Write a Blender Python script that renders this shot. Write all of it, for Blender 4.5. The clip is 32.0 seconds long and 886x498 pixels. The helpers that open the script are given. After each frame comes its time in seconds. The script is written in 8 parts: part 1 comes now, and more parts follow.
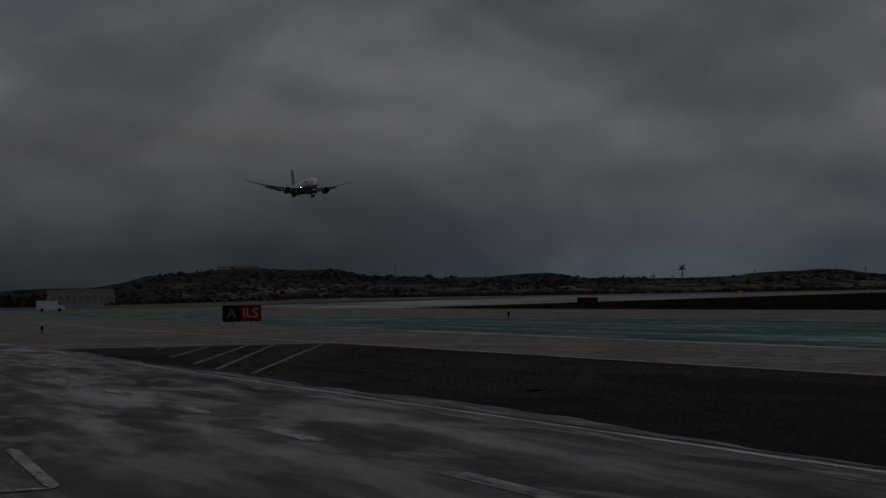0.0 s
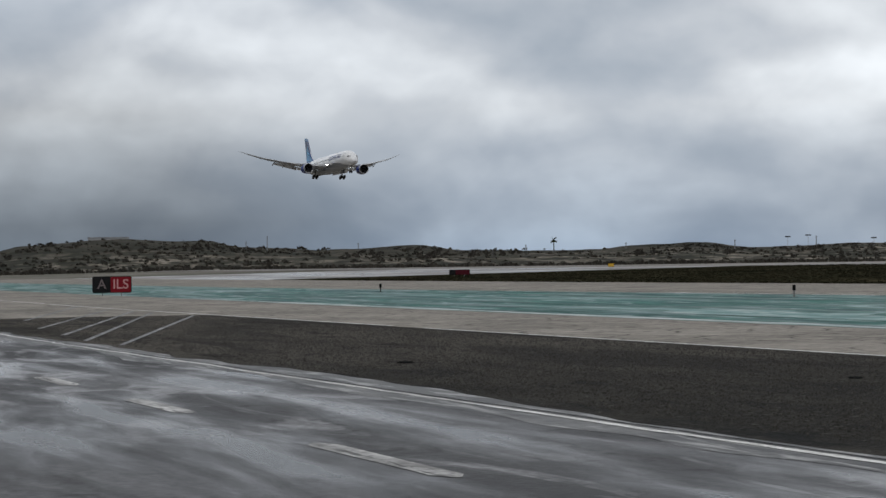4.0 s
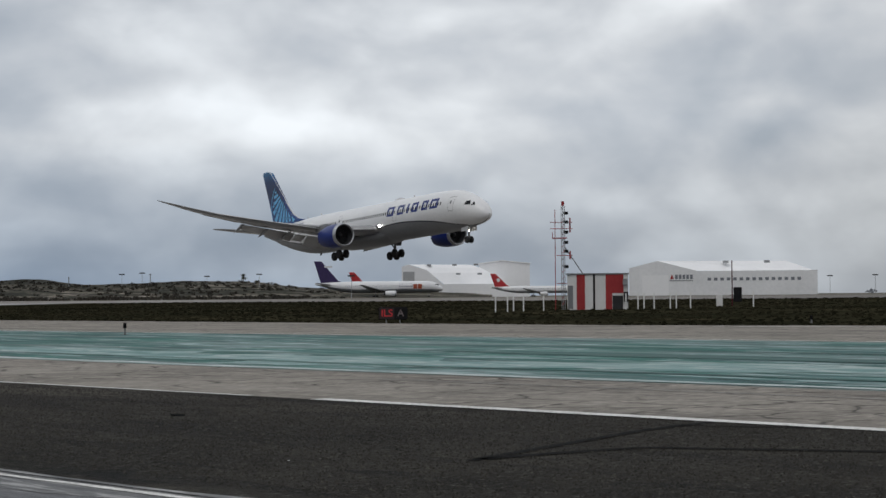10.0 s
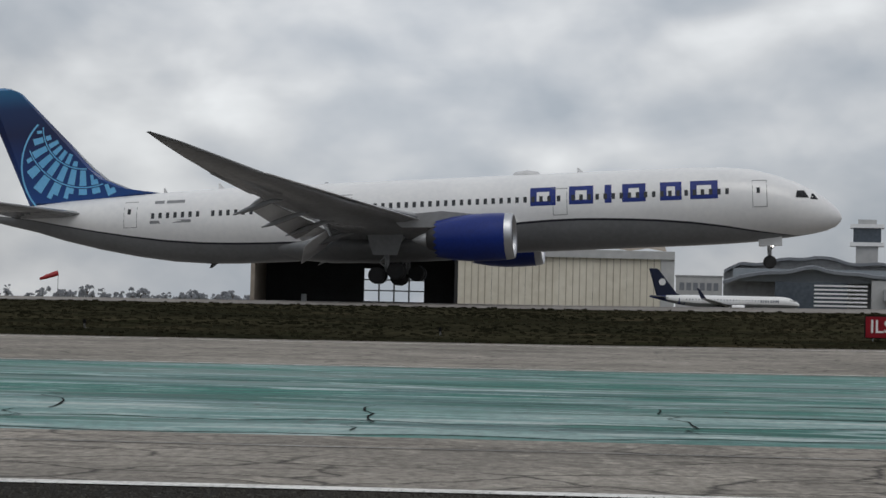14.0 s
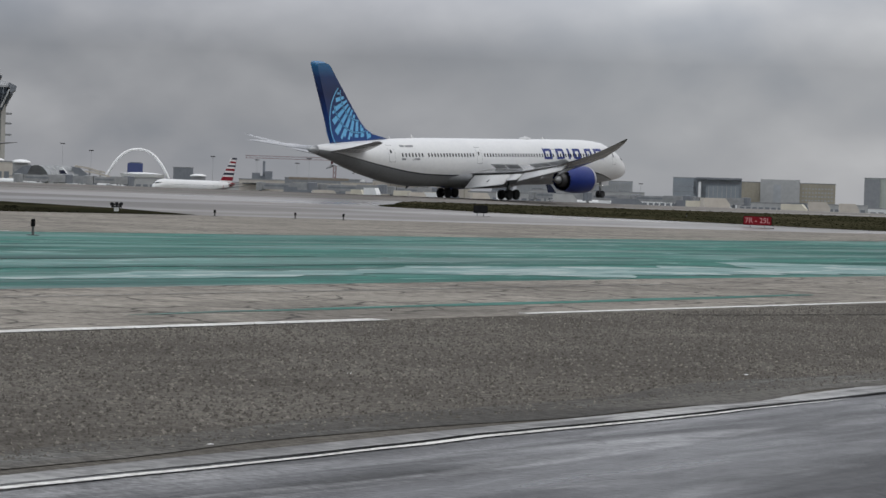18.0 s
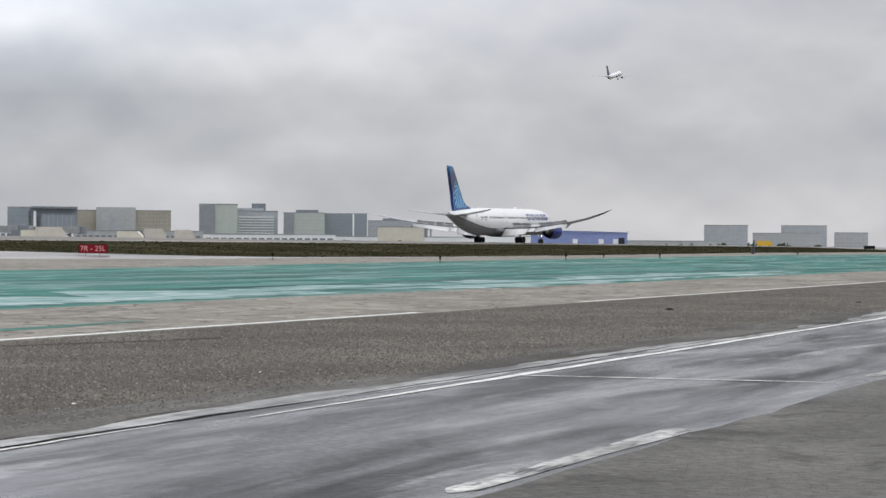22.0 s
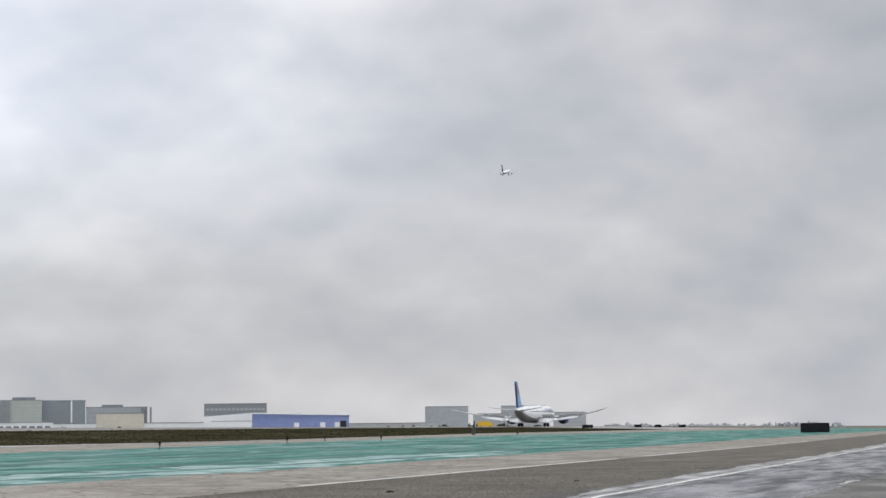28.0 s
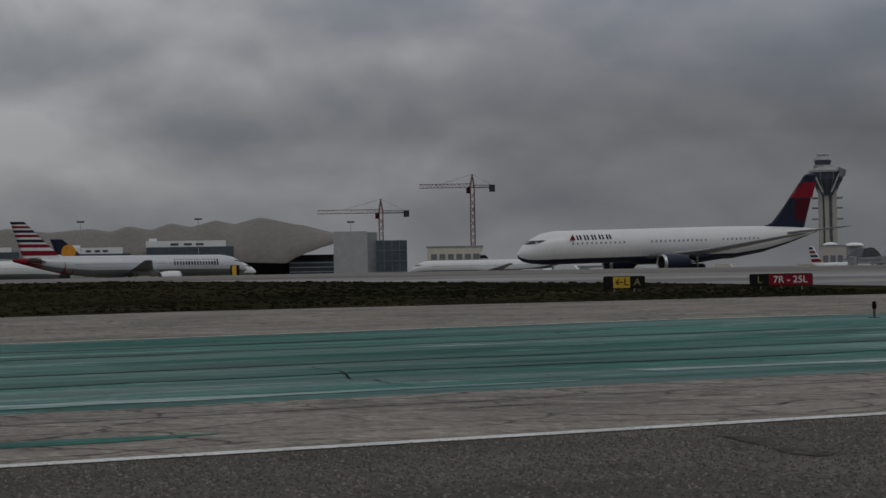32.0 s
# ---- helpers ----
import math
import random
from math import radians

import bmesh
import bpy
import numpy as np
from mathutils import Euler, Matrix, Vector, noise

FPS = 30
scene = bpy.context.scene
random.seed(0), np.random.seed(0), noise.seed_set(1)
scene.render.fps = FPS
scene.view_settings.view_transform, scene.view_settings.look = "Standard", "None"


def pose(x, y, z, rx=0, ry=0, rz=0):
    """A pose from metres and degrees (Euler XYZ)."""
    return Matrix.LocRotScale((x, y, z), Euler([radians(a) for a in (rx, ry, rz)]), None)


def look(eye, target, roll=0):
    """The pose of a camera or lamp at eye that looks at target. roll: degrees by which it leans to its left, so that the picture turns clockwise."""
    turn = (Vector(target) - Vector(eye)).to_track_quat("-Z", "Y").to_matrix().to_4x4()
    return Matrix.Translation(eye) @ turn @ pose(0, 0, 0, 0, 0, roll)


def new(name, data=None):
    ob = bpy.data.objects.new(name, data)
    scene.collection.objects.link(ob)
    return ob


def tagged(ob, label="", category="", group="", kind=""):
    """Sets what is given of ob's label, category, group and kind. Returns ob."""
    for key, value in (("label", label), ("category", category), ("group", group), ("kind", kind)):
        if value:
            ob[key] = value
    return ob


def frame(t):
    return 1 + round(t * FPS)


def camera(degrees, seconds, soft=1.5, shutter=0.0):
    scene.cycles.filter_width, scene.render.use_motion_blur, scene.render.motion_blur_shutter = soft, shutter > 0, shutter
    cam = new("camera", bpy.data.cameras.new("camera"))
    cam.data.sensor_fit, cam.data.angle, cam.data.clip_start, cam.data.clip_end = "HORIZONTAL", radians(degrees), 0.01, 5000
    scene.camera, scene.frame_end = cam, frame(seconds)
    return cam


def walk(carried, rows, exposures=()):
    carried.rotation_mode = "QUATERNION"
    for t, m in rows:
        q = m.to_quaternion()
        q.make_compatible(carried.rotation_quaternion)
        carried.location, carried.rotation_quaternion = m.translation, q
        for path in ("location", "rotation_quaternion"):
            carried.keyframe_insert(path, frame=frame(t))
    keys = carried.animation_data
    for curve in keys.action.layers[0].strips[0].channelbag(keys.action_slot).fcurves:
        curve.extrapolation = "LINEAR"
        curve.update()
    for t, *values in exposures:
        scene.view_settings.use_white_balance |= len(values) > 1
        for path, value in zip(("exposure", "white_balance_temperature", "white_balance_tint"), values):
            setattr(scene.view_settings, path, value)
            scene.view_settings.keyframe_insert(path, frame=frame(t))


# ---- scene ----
# The camera stands on the service road's edge and pans; time, heading (east of north), tilt, lean in degrees.
EYE = 1.7
SWING = 0.52
TURNS = [
    (0.0, -75.36, 1.17, -0.98), (0.5, -74.94, 1.21, -0.94), (1.0, -74.65, 1.12, -1.05), (1.5, -74.32, 0.93, -0.94),
    (2.0, -74.01, 0.83, -0.88), (2.5, -73.72, 0.68, -0.83), (4.5, -71.52, 0.41, -0.82), (5.0, -70.82, 0.38, -0.84),
    (5.5, -69.97, 0.21, -0.78), (6.0, -68.99, 0.18, -0.80), (6.5, -67.93, 0.16, -0.87), (7.0, -66.60, 0.22, -0.92),
    (7.5, -65.07, 0.32, -0.93), (8.0, -63.42, 0.30, -1.00), (8.5, -61.55, 0.15, -0.94), (9.0, -59.49, 0.37, -0.92),
    (9.5, -57.57, 0.80, -0.83), (10.0, -55.60, 1.18, -0.49), (10.5, -52.69, 1.51, 0.01), (11.0, -48.77, 1.70, 0.42),
    (11.5, -44.36, 1.91, 0.67), (12.0, -38.08, 1.81, 0.30), (12.5, -29.59, 1.54, 0.44), (13.0, -20.79, 1.44, 0.65),
    (13.5, -11.93, 1.55, 1.23), (14.0, -3.28, 1.47, 1.37), (14.5, 6.43, 1.30, 0.98), (16.5, 34.37, -0.29, 0.84),
    (17.0, 41.23, -0.95, 1.24), (17.5, 47.49, -0.96, 1.49), (18.0, 52.71, -1.03, 1.76), (18.5, 56.69, -1.04, 1.63),
    (19.0, 59.63, -1.03, 1.61), (19.5, 61.99, -0.84, 1.50), (20.0, 63.83, -0.40, 1.08), (20.5, 65.17, -0.10, 0.90),
    (21.0, 66.58, -0.10, 0.78), (21.5, 68.00, -0.05, 0.53), (22.0, 69.19, -0.03, 0.37), (22.5, 70.30, 0.02, 0.26),
    (23.0, 71.21, 0.06, 0.12), (23.5, 72.03, 0.05, -0.05), (24.0, 72.95, 0.10, -0.05), (24.5, 73.91, 0.22, 0.01),
    (25.0, 74.71, 0.28, 0.02), (25.5, 75.38, 0.36, -0.20), (27.5, 76.57, 3.14, -0.58), (28.0, 76.19, 4.55, -0.58),
    (28.5, 74.68, 4.64, -0.53), (29.0, 68.11, 4.28, -0.41), (29.5, 58.10, 3.72, -1.02), (30.3, 45.20, 2.59, -1.58),
    (30.5, 42.59, 2.30, -1.52), (31.0, 37.53, 1.60, -1.58), (31.5, 34.31, 1.28, -1.35), (32.0, 32.00, 0.91, -1.01)]


def stand(heading, tilt, lean):
    h = radians(heading)
    eye = Vector((SWING * math.sin(h), SWING * math.cos(h), EYE))
    away = Vector((math.sin(h) * math.cos(radians(tilt)), math.cos(h) * math.cos(radians(tilt)), math.sin(radians(tilt))))
    return look(eye, eye + away, lean)


cam = camera(21.94, 32.0, soft=1.5)
walk(cam, [(t, stand(h, p, r)) for t, h, p, r in TURNS],
     exposures=[(0.0, -3.55), (0.3, -2.8), (0.6, -1.85), (1.0, -1.09), (1.5, -0.95), (2.5, -0.8), (6.0, -0.8), (9.0, -0.85), (14.0, -0.8),
                (15.5, -0.6), (17.0, -0.28), (18.0, -0.43), (19.0, -0.32), (20.0, -0.1), (23.0, 0.1), (25.0, 0.22), (28.0, 0.12), (29.0, -0.17), (29.5, -0.40), (30.0, -0.58), (31.0, -0.72), (32.0, -1.6)])


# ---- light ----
# sky brightness gain by bearing, fitted to the camera's views: at the horizon, a little up, and higher
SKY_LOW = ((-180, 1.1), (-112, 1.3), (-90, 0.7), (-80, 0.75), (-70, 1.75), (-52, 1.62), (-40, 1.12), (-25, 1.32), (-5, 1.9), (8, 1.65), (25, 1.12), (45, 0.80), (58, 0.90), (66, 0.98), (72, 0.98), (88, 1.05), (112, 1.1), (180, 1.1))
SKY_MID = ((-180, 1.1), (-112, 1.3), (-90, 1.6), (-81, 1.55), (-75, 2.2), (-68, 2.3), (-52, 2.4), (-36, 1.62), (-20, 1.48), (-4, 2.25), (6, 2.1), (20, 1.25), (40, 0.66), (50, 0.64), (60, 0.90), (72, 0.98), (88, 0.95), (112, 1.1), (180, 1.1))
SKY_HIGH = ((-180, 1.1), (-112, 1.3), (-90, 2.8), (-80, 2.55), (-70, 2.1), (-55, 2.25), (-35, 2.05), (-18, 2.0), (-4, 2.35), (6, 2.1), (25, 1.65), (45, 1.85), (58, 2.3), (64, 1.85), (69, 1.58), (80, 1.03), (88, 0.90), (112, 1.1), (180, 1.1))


def overcast():
    world = bpy.data.worlds.new("world")
    scene.world = world
    world.use_nodes = True
    nt = world.node_tree
    nt.nodes.clear()
    N, L = nt.nodes.new, nt.links.new
    out, bg = N("ShaderNodeOutputWorld"), N("ShaderNodeBackground")
    sky = N("ShaderNodeTexSky")
    sky.sky_type, sky.sun_disc = "NISHITA", False
    sky.sun_elevation, sky.sun_rotation = radians(58), radians(160)
    scale = N("ShaderNodeVectorMath")
    scale.operation = "SCALE"
    scale.inputs["Scale"].default_value = 0.10
    L(sky.outputs[0], scale.inputs[0])
    co = N("ShaderNodeTexCoord")
    sep = N("ShaderNodeSeparateXYZ")
    L(co.outputs["Generated"], sep.inputs[0])

    def mth(op, a, b=None, clamp=False):
        n = N("ShaderNodeMath")
        n.operation, n.use_clamp = op, clamp
        for i, v in enumerate((a, b)):
            if v is None:
                continue
            if isinstance(v, (int, float)):
                n.inputs[i].default_value = v
            else:
                L(v, n.inputs[i])
        return n.outputs[0]

    up = mth("MAXIMUM", sep.outputs[2], 0.0)
    turn = mth("ADD", mth("DIVIDE", mth("ARCTAN2", sep.outputs[0], sep.outputs[1]), 2 * math.pi), 0.5)

    def cloud(size, detail, rough, shift, tall, warp=0.0):
        m = N("ShaderNodeMapping")
        m.inputs["Location"].default_value = shift
        m.inputs["Scale"].default_value = (1, 1, tall)
        L(co.outputs["Generated"], m.inputs[0])
        n = N("ShaderNodeTexNoise")
        n.inputs["Scale"].default_value, n.inputs["Detail"].default_value = size, detail
        n.inputs["Roughness"].default_value, n.inputs["Distortion"].default_value = rough, warp
        L(m.outputs[0], n.inputs["Vector"])
        return n.outputs["Fac"]

    def compass_gain(rows):
        """Sky brightness gain round the compass: bearing and gain, fitted to the camera's views."""
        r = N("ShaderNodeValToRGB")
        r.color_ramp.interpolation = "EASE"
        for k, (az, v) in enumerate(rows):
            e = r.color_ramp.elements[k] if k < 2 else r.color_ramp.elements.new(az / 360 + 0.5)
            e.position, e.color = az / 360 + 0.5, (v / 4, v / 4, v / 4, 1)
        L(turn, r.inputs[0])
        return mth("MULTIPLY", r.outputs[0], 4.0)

    def step(src, lo, hi):
        return mth("MULTIPLY", mth("SUBTRACT", src, lo, True), 1.0 / (hi - lo), True)

    def lerp(p, q, t):
        return mth("ADD", p, mth("MULTIPLY", mth("SUBTRACT", q, p), t))

    # heaps of cloud with lit tops put into the colour, over broad bands
    broad = cloud(4.2, 2, 0.40, (3.1, 1.7, 0), 2.6, 0.1)
    heap, above = cloud(7.5, 4, 0.42, (9.0, 4.0, 2.0), 1.7, 0.25), cloud(7.5, 4, 0.42, (9.0, 4.0, 2.04), 1.7, 0.25)
    puff, over = cloud(20, 4, 0.45, (1.0, 8.0, 5.0), 1.7, 0.2), cloud(20, 4, 0.45, (1.0, 8.0, 5.018), 1.7, 0.2)
    body = mth("ADD", mth("MULTIPLY", mth("SUBTRACT", broad, 0.5), 0.36), mth("MULTIPLY", mth("SUBTRACT", heap, 0.5), 0.26))
    relief = mth("ADD", mth("MULTIPLY", mth("SUBTRACT", heap, above), 0.50), mth("MULTIPLY", mth("SUBTRACT", puff, over), 0.26))
    # the cloud sheet is smoother in the east
    calm = lerp(1.0, 0.52, step(sep.outputs[0], 0.45, 0.8))
    mix = mth("ADD", 0.52, mth("MULTIPLY", mth("ADD", body, relief), calm))
    ramp = N("ShaderNodeValToRGB")
    cr = ramp.color_ramp
    cr.elements[0].position, cr.elements[0].color = 0.36, (0.33, 0.365, 0.41, 1)
    cr.elements[1].position, cr.elements[1].color = 0.70, (0.80, 0.82, 0.835, 1)
    for p, c in ((0.46, (0.43, 0.455, 0.49, 1)), (0.53, (0.525, 0.542, 0.565, 1)), (0.60, (0.64, 0.656, 0.672, 1))):
        e = cr.elements.new(p)
        e.color = c
    L(mix, ramp.inputs[0])
    low, mid, high = compass_gain(SKY_LOW), compass_gain(SKY_MID), compass_gain(SKY_HIGH)
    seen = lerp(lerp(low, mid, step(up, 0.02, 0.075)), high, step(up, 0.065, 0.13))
    # upper sky, out of view, raised to 2.2 to light the ground
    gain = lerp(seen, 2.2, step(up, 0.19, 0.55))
    west = mth("MULTIPLY", mth("SUBTRACT", -0.62, sep.outputs[0], True), 3.2, True)
    tint = N("ShaderNodeMixRGB")
    tint.blend_type = "MULTIPLY"
    tint.inputs[2].default_value = (0.60, 0.74, 0.92, 1)
    cool = mth("MULTIPLY", mth("SUBTRACT", step(sep.outputs[0], 0.3, 0.6), step(sep.outputs[0], 0.82, 0.95)), 0.08)
    L(mth("ADD", mth("MULTIPLY", west, mth("MAXIMUM", mth("SUBTRACT", 1.0, mth("MULTIPLY", up, 12.0), True), 0.18)), cool), tint.inputs[0])
    L(ramp.outputs[0], tint.inputs[1])
    violet = N("ShaderNodeMixRGB")
    violet.blend_type = "MULTIPLY"
    violet.inputs[2].default_value = (1.005, 0.985, 1.012, 1)
    L(mth("SUBTRACT", step(sep.outputs[0], 0.3, 0.55), step(sep.outputs[0], 0.78, 0.92)), violet.inputs[0])
    L(tint.outputs[0], violet.inputs[1])
    rosy = N("ShaderNodeMixRGB")
    rosy.blend_type = "MULTIPLY"
    rosy.inputs[2].default_value = (1.02, 0.99, 1.0, 1)
    L(step(sep.outputs[0], 0.84, 0.95), rosy.inputs[0])
    L(violet.outputs[0], rosy.inputs[1])
    sc2 = N("ShaderNodeVectorMath")
    sc2.operation = "SCALE"
    L(rosy.outputs[0], sc2.inputs[0])
    L(gain, sc2.inputs["Scale"])
    blend = N("ShaderNodeMixRGB")
    blend.inputs[0].default_value = 0.92
    L(scale.outputs[0], blend.inputs[1])
    L(sc2.outputs[0], blend.inputs[2])
    L(blend.outputs[0], bg.inputs[0])
    bg.inputs[1].default_value = 1.0
    L(bg.outputs[0], out.inputs[0])


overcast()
sun = new("sun", bpy.data.lights.new("sun", "SUN"))
sun.data.energy, sun.data.angle, sun.data.color = 1.0, radians(30), (1.0, 0.96, 0.9)
sun.matrix_world = look((0, 0, 50), Vector((0, 0, 50)) + Vector((-0.18, 0.50, -0.85)))


# ---- materials ----
def mat(name, col, rough=0.6, metal=0.0, var=0.12, size=1.0, col2=None, bump=0.0, bsize=None, stretch=(1, 1, 1), rough2=None,
        emit=0.0, coat=0.0, space="Object", spec=0.5, cut=(0.35, 0.65), fine=0.5):
    """Principled surface with two noise scales for colour, roughness and relief."""
    m = bpy.data.materials.new(name)
    m.use_nodes = True
    nt = m.node_tree
    N, L = nt.nodes.new, nt.links.new
    b = nt.nodes["Principled BSDF"]
    b.inputs["Roughness"].default_value, b.inputs["Metallic"].default_value = rough, metal
    b.inputs["Coat Weight"].default_value = coat
    b.inputs["Specular IOR Level"].default_value = spec
    b.inputs["Base Color"].default_value = (*col, 1)
    if emit:
        b.inputs["Emission Color"].default_value = (*col, 1)
        b.inputs["Emission Strength"].default_value = emit
        return m
    co, mp = N("ShaderNodeTexCoord"), N("ShaderNodeMapping")
    mp.inputs["Scale"].default_value = stretch
    if space == "World":
        g = N("ShaderNodeNewGeometry")
        L(g.outputs["Position"], mp.inputs[0])
    else:
        L(co.outputs[space], mp.inputs[0])

    def noi(s, d=4):
        n = N("ShaderNodeTexNoise")
        n.inputs["Scale"].default_value, n.inputs["Detail"].default_value = s, d
        L(mp.outputs[0], n.inputs["Vector"])
        return n.outputs["Fac"]

    a, f = noi(size), noi(size * 9.7, 3)
    k = N("ShaderNodeMix")
    k.inputs[0].default_value = fine
    L(a, k.inputs[2])
    L(f, k.inputs[3])
    ramp = N("ShaderNodeValToRGB")
    ramp.color_ramp.elements[0].position, ramp.color_ramp.elements[1].position = cut
    c2 = col2 or tuple(min(1, c * (1 + var)) for c in col)
    c1 = col if col2 else tuple(c * (1 - var) for c in col)
    ramp.color_ramp.elements[0].color, ramp.color_ramp.elements[1].color = (*c1, 1), (*c2, 1)
    L(k.outputs[0], ramp.inputs[0])
    L(ramp.outputs[0], b.inputs["Base Color"])
    if rough2 is not None:
        r = N("ShaderNodeMapRange")
        r.inputs["From Min"].default_value, r.inputs["From Max"].default_value = 0.42, 0.58
        r.inputs["To Min"].default_value, r.inputs["To Max"].default_value = rough, rough2
        L(a, r.inputs[0])
        L(r.outputs[0], b.inputs["Roughness"])
    if bump:
        h = noi(bsize or size * 20, 3)
        bp = N("ShaderNodeBump")
        bp.inputs["Strength"].default_value, bp.inputs["Distance"].default_value = bump, 0.05
        L(h, bp.inputs["Height"])
        L(bp.outputs[0], b.inputs["Normal"])
    return m


def paving(name, c0, c1, size, stretch=(1, 1), cut=(0.4, 0.62), grain=(22, 0.25, 0.5), layers=(), rough=0.8, rough2=None, rsize=None, bump=0.4, spec=0.08, crack=None):
    """Ground surface in world metres: broad tone, fine grain, then worn, stained or sheen-painted layers of (colour,
    (x, y) scale, from, to, amount, warp).
    """
    m = bpy.data.materials.new(name)
    m.use_nodes = True
    nt = m.node_tree
    N, L = nt.nodes.new, nt.links.new
    b = nt.nodes["Principled BSDF"]
    b.inputs["Roughness"].default_value, b.inputs["Specular IOR Level"].default_value = rough, spec
    geo = N("ShaderNodeNewGeometry")

    def noi(sx, sy, detail=4, warp=0.0, shift=0.0, hard=0.55):
        mp = N("ShaderNodeMapping")
        mp.inputs["Scale"].default_value = (sx, sy, 0.3 * min(sx, sy))
        mp.inputs["Location"].default_value = (shift, shift * 1.7, shift * 0.3)
        L(geo.outputs["Position"], mp.inputs[0])
        n = N("ShaderNodeTexNoise")
        n.inputs["Scale"].default_value, n.inputs["Detail"].default_value = 1.0, detail
        n.inputs["Distortion"].default_value, n.inputs["Roughness"].default_value = warp, hard
        L(mp.outputs[0], n.inputs["Vector"])
        return n.outputs["Fac"]

    def band(src, lo, hi, a, z):
        r = N("ShaderNodeMapRange")
        for k, v in (("From Min", lo), ("From Max", hi), ("To Min", a), ("To Max", z)):
            r.inputs[k].default_value = v
        L(src, r.inputs[0])
        return r.outputs[0]

    broad = noi(size * stretch[0], size * stretch[1], 5)
    ramp = N("ShaderNodeValToRGB")
    ramp.color_ramp.elements[0].position, ramp.color_ramp.elements[1].position = cut
    ramp.color_ramp.elements[0].color, ramp.color_ramp.elements[1].color = (*c0, 1), (*c1, 1)
    L(broad, ramp.inputs[0])
    col = ramp.outputs[0]
    for k, (c, (sx, sy), lo, hi, amount, warp, *reach) in enumerate(layers):
        mx = N("ShaderNodeMixRGB")
        mx.inputs[2].default_value = (*c, 1)
        share = band(noi(sx, sy, 5, warp, 3.7 * (k + 1)), lo, hi, 0.0, amount)
        if reach:
            sp, mu = N("ShaderNodeSeparateXYZ"), N("ShaderNodeMath")
            mu.operation = "MULTIPLY"
            L(geo.outputs["Position"], sp.inputs[0])
            L(share, mu.inputs[0])
            L(band(sp.outputs[0], reach[0], reach[1], 0.0, 1.0), mu.inputs[1])
            share = mu.outputs[0]
        L(share, mx.inputs[0])
        L(col, mx.inputs[1])
        col = mx.outputs[0]
    if crack:
        sx, sy, wide, amount = crack
        mp = N("ShaderNodeMapping")
        mp.inputs["Scale"].default_value = (sx, sy, 0.0)
        L(geo.outputs["Position"], mp.inputs[0])
        jag = N("ShaderNodeTexNoise")
        jag.inputs["Scale"].default_value, jag.inputs["Detail"].default_value = 2.2, 5
        L(mp.outputs[0], jag.inputs["Vector"])
        add = N("ShaderNodeMixRGB")
        add.blend_type = "ADD"
        add.inputs[0].default_value = 0.55
        L(mp.outputs[0], add.inputs[1])
        L(jag.outputs["Color"], add.inputs[2])
        vor = N("ShaderNodeTexVoronoi")
        vor.feature, vor.voronoi_dimensions = "DISTANCE_TO_EDGE", "2D"
        vor.inputs["Scale"].default_value = 1.0
        L(add.outputs[0], vor.inputs["Vector"])
        mul = N("ShaderNodeMath")
        mul.operation = "MULTIPLY"
        L(band(vor.outputs["Distance"], 0.0, wide, amount, 0.0), mul.inputs[0])
        L(band(noi(sx * 0.4, sy * 0.4, 3, 0.0, 21.0), 0.36, 0.50, 0.0, 1.0), mul.inputs[1])
        mx = N("ShaderNodeMixRGB")
        mx.inputs[2].default_value = (0.018, 0.017, 0.016, 1)
        L(mul.outputs[0], mx.inputs[0])
        L(col, mx.inputs[1])
        col = mx.outputs[0]
    scale, flat, amount = grain
    fine = noi(scale, scale * flat, 3, 0.0, 11.0, 0.7)
    sc = N("ShaderNodeVectorMath")
    sc.operation = "SCALE"
    L(col, sc.inputs[0])
    L(band(fine, 0.30, 0.70, 1.0 - amount, 1.0 + amount), sc.inputs["Scale"])
    L(sc.outputs[0], b.inputs["Base Color"])
    if rough2 is not None:
        L(band(noi(*(rsize or (size, size)), 4, 0.3, 7.0), 0.40, 0.60, rough, rough2), b.inputs["Roughness"])
    if bump:
        bp = N("ShaderNodeBump")
        bp.inputs["Strength"].default_value, bp.inputs["Distance"].default_value = bump, 0.03
        L(fine, bp.inputs["Height"])
        L(bp.outputs[0], b.inputs["Normal"])
    return m


def fin_paint():
    """Blue fin: dark across the middle, brighter towards its tip and its foot."""
    m = mat("fin_blue", (0.006, 0.022, 0.105), 0.28, coat=0.2)
    nt = m.node_tree
    co, sep, rg, ramp = (nt.nodes.new(k) for k in ("ShaderNodeTexCoord", "ShaderNodeSeparateXYZ", "ShaderNodeMapRange", "ShaderNodeValToRGB"))
    nt.links.new(co.outputs["Object"], sep.inputs[0])
    nt.links.new(sep.outputs[2], rg.inputs[0])
    rg.inputs["From Min"].default_value, rg.inputs["From Max"].default_value = 7.0, 17.2
    cr = ramp.color_ramp
    cr.elements[0].color, cr.elements[1].color = (0.006, 0.060, 0.25, 1), (0.025, 0.17, 0.36, 1)
    for p, c in ((0.35, (0.005, 0.035, 0.17, 1)), (0.60, (0.005, 0.014, 0.075, 1)), (0.80, (0.006, 0.03, 0.12, 1))):
        cr.elements.new(p).color = c
    nt.links.new(rg.outputs[0], ramp.inputs[0])
    nt.links.new(ramp.outputs[0], nt.nodes["Principled BSDF"].inputs["Base Color"])
    return m


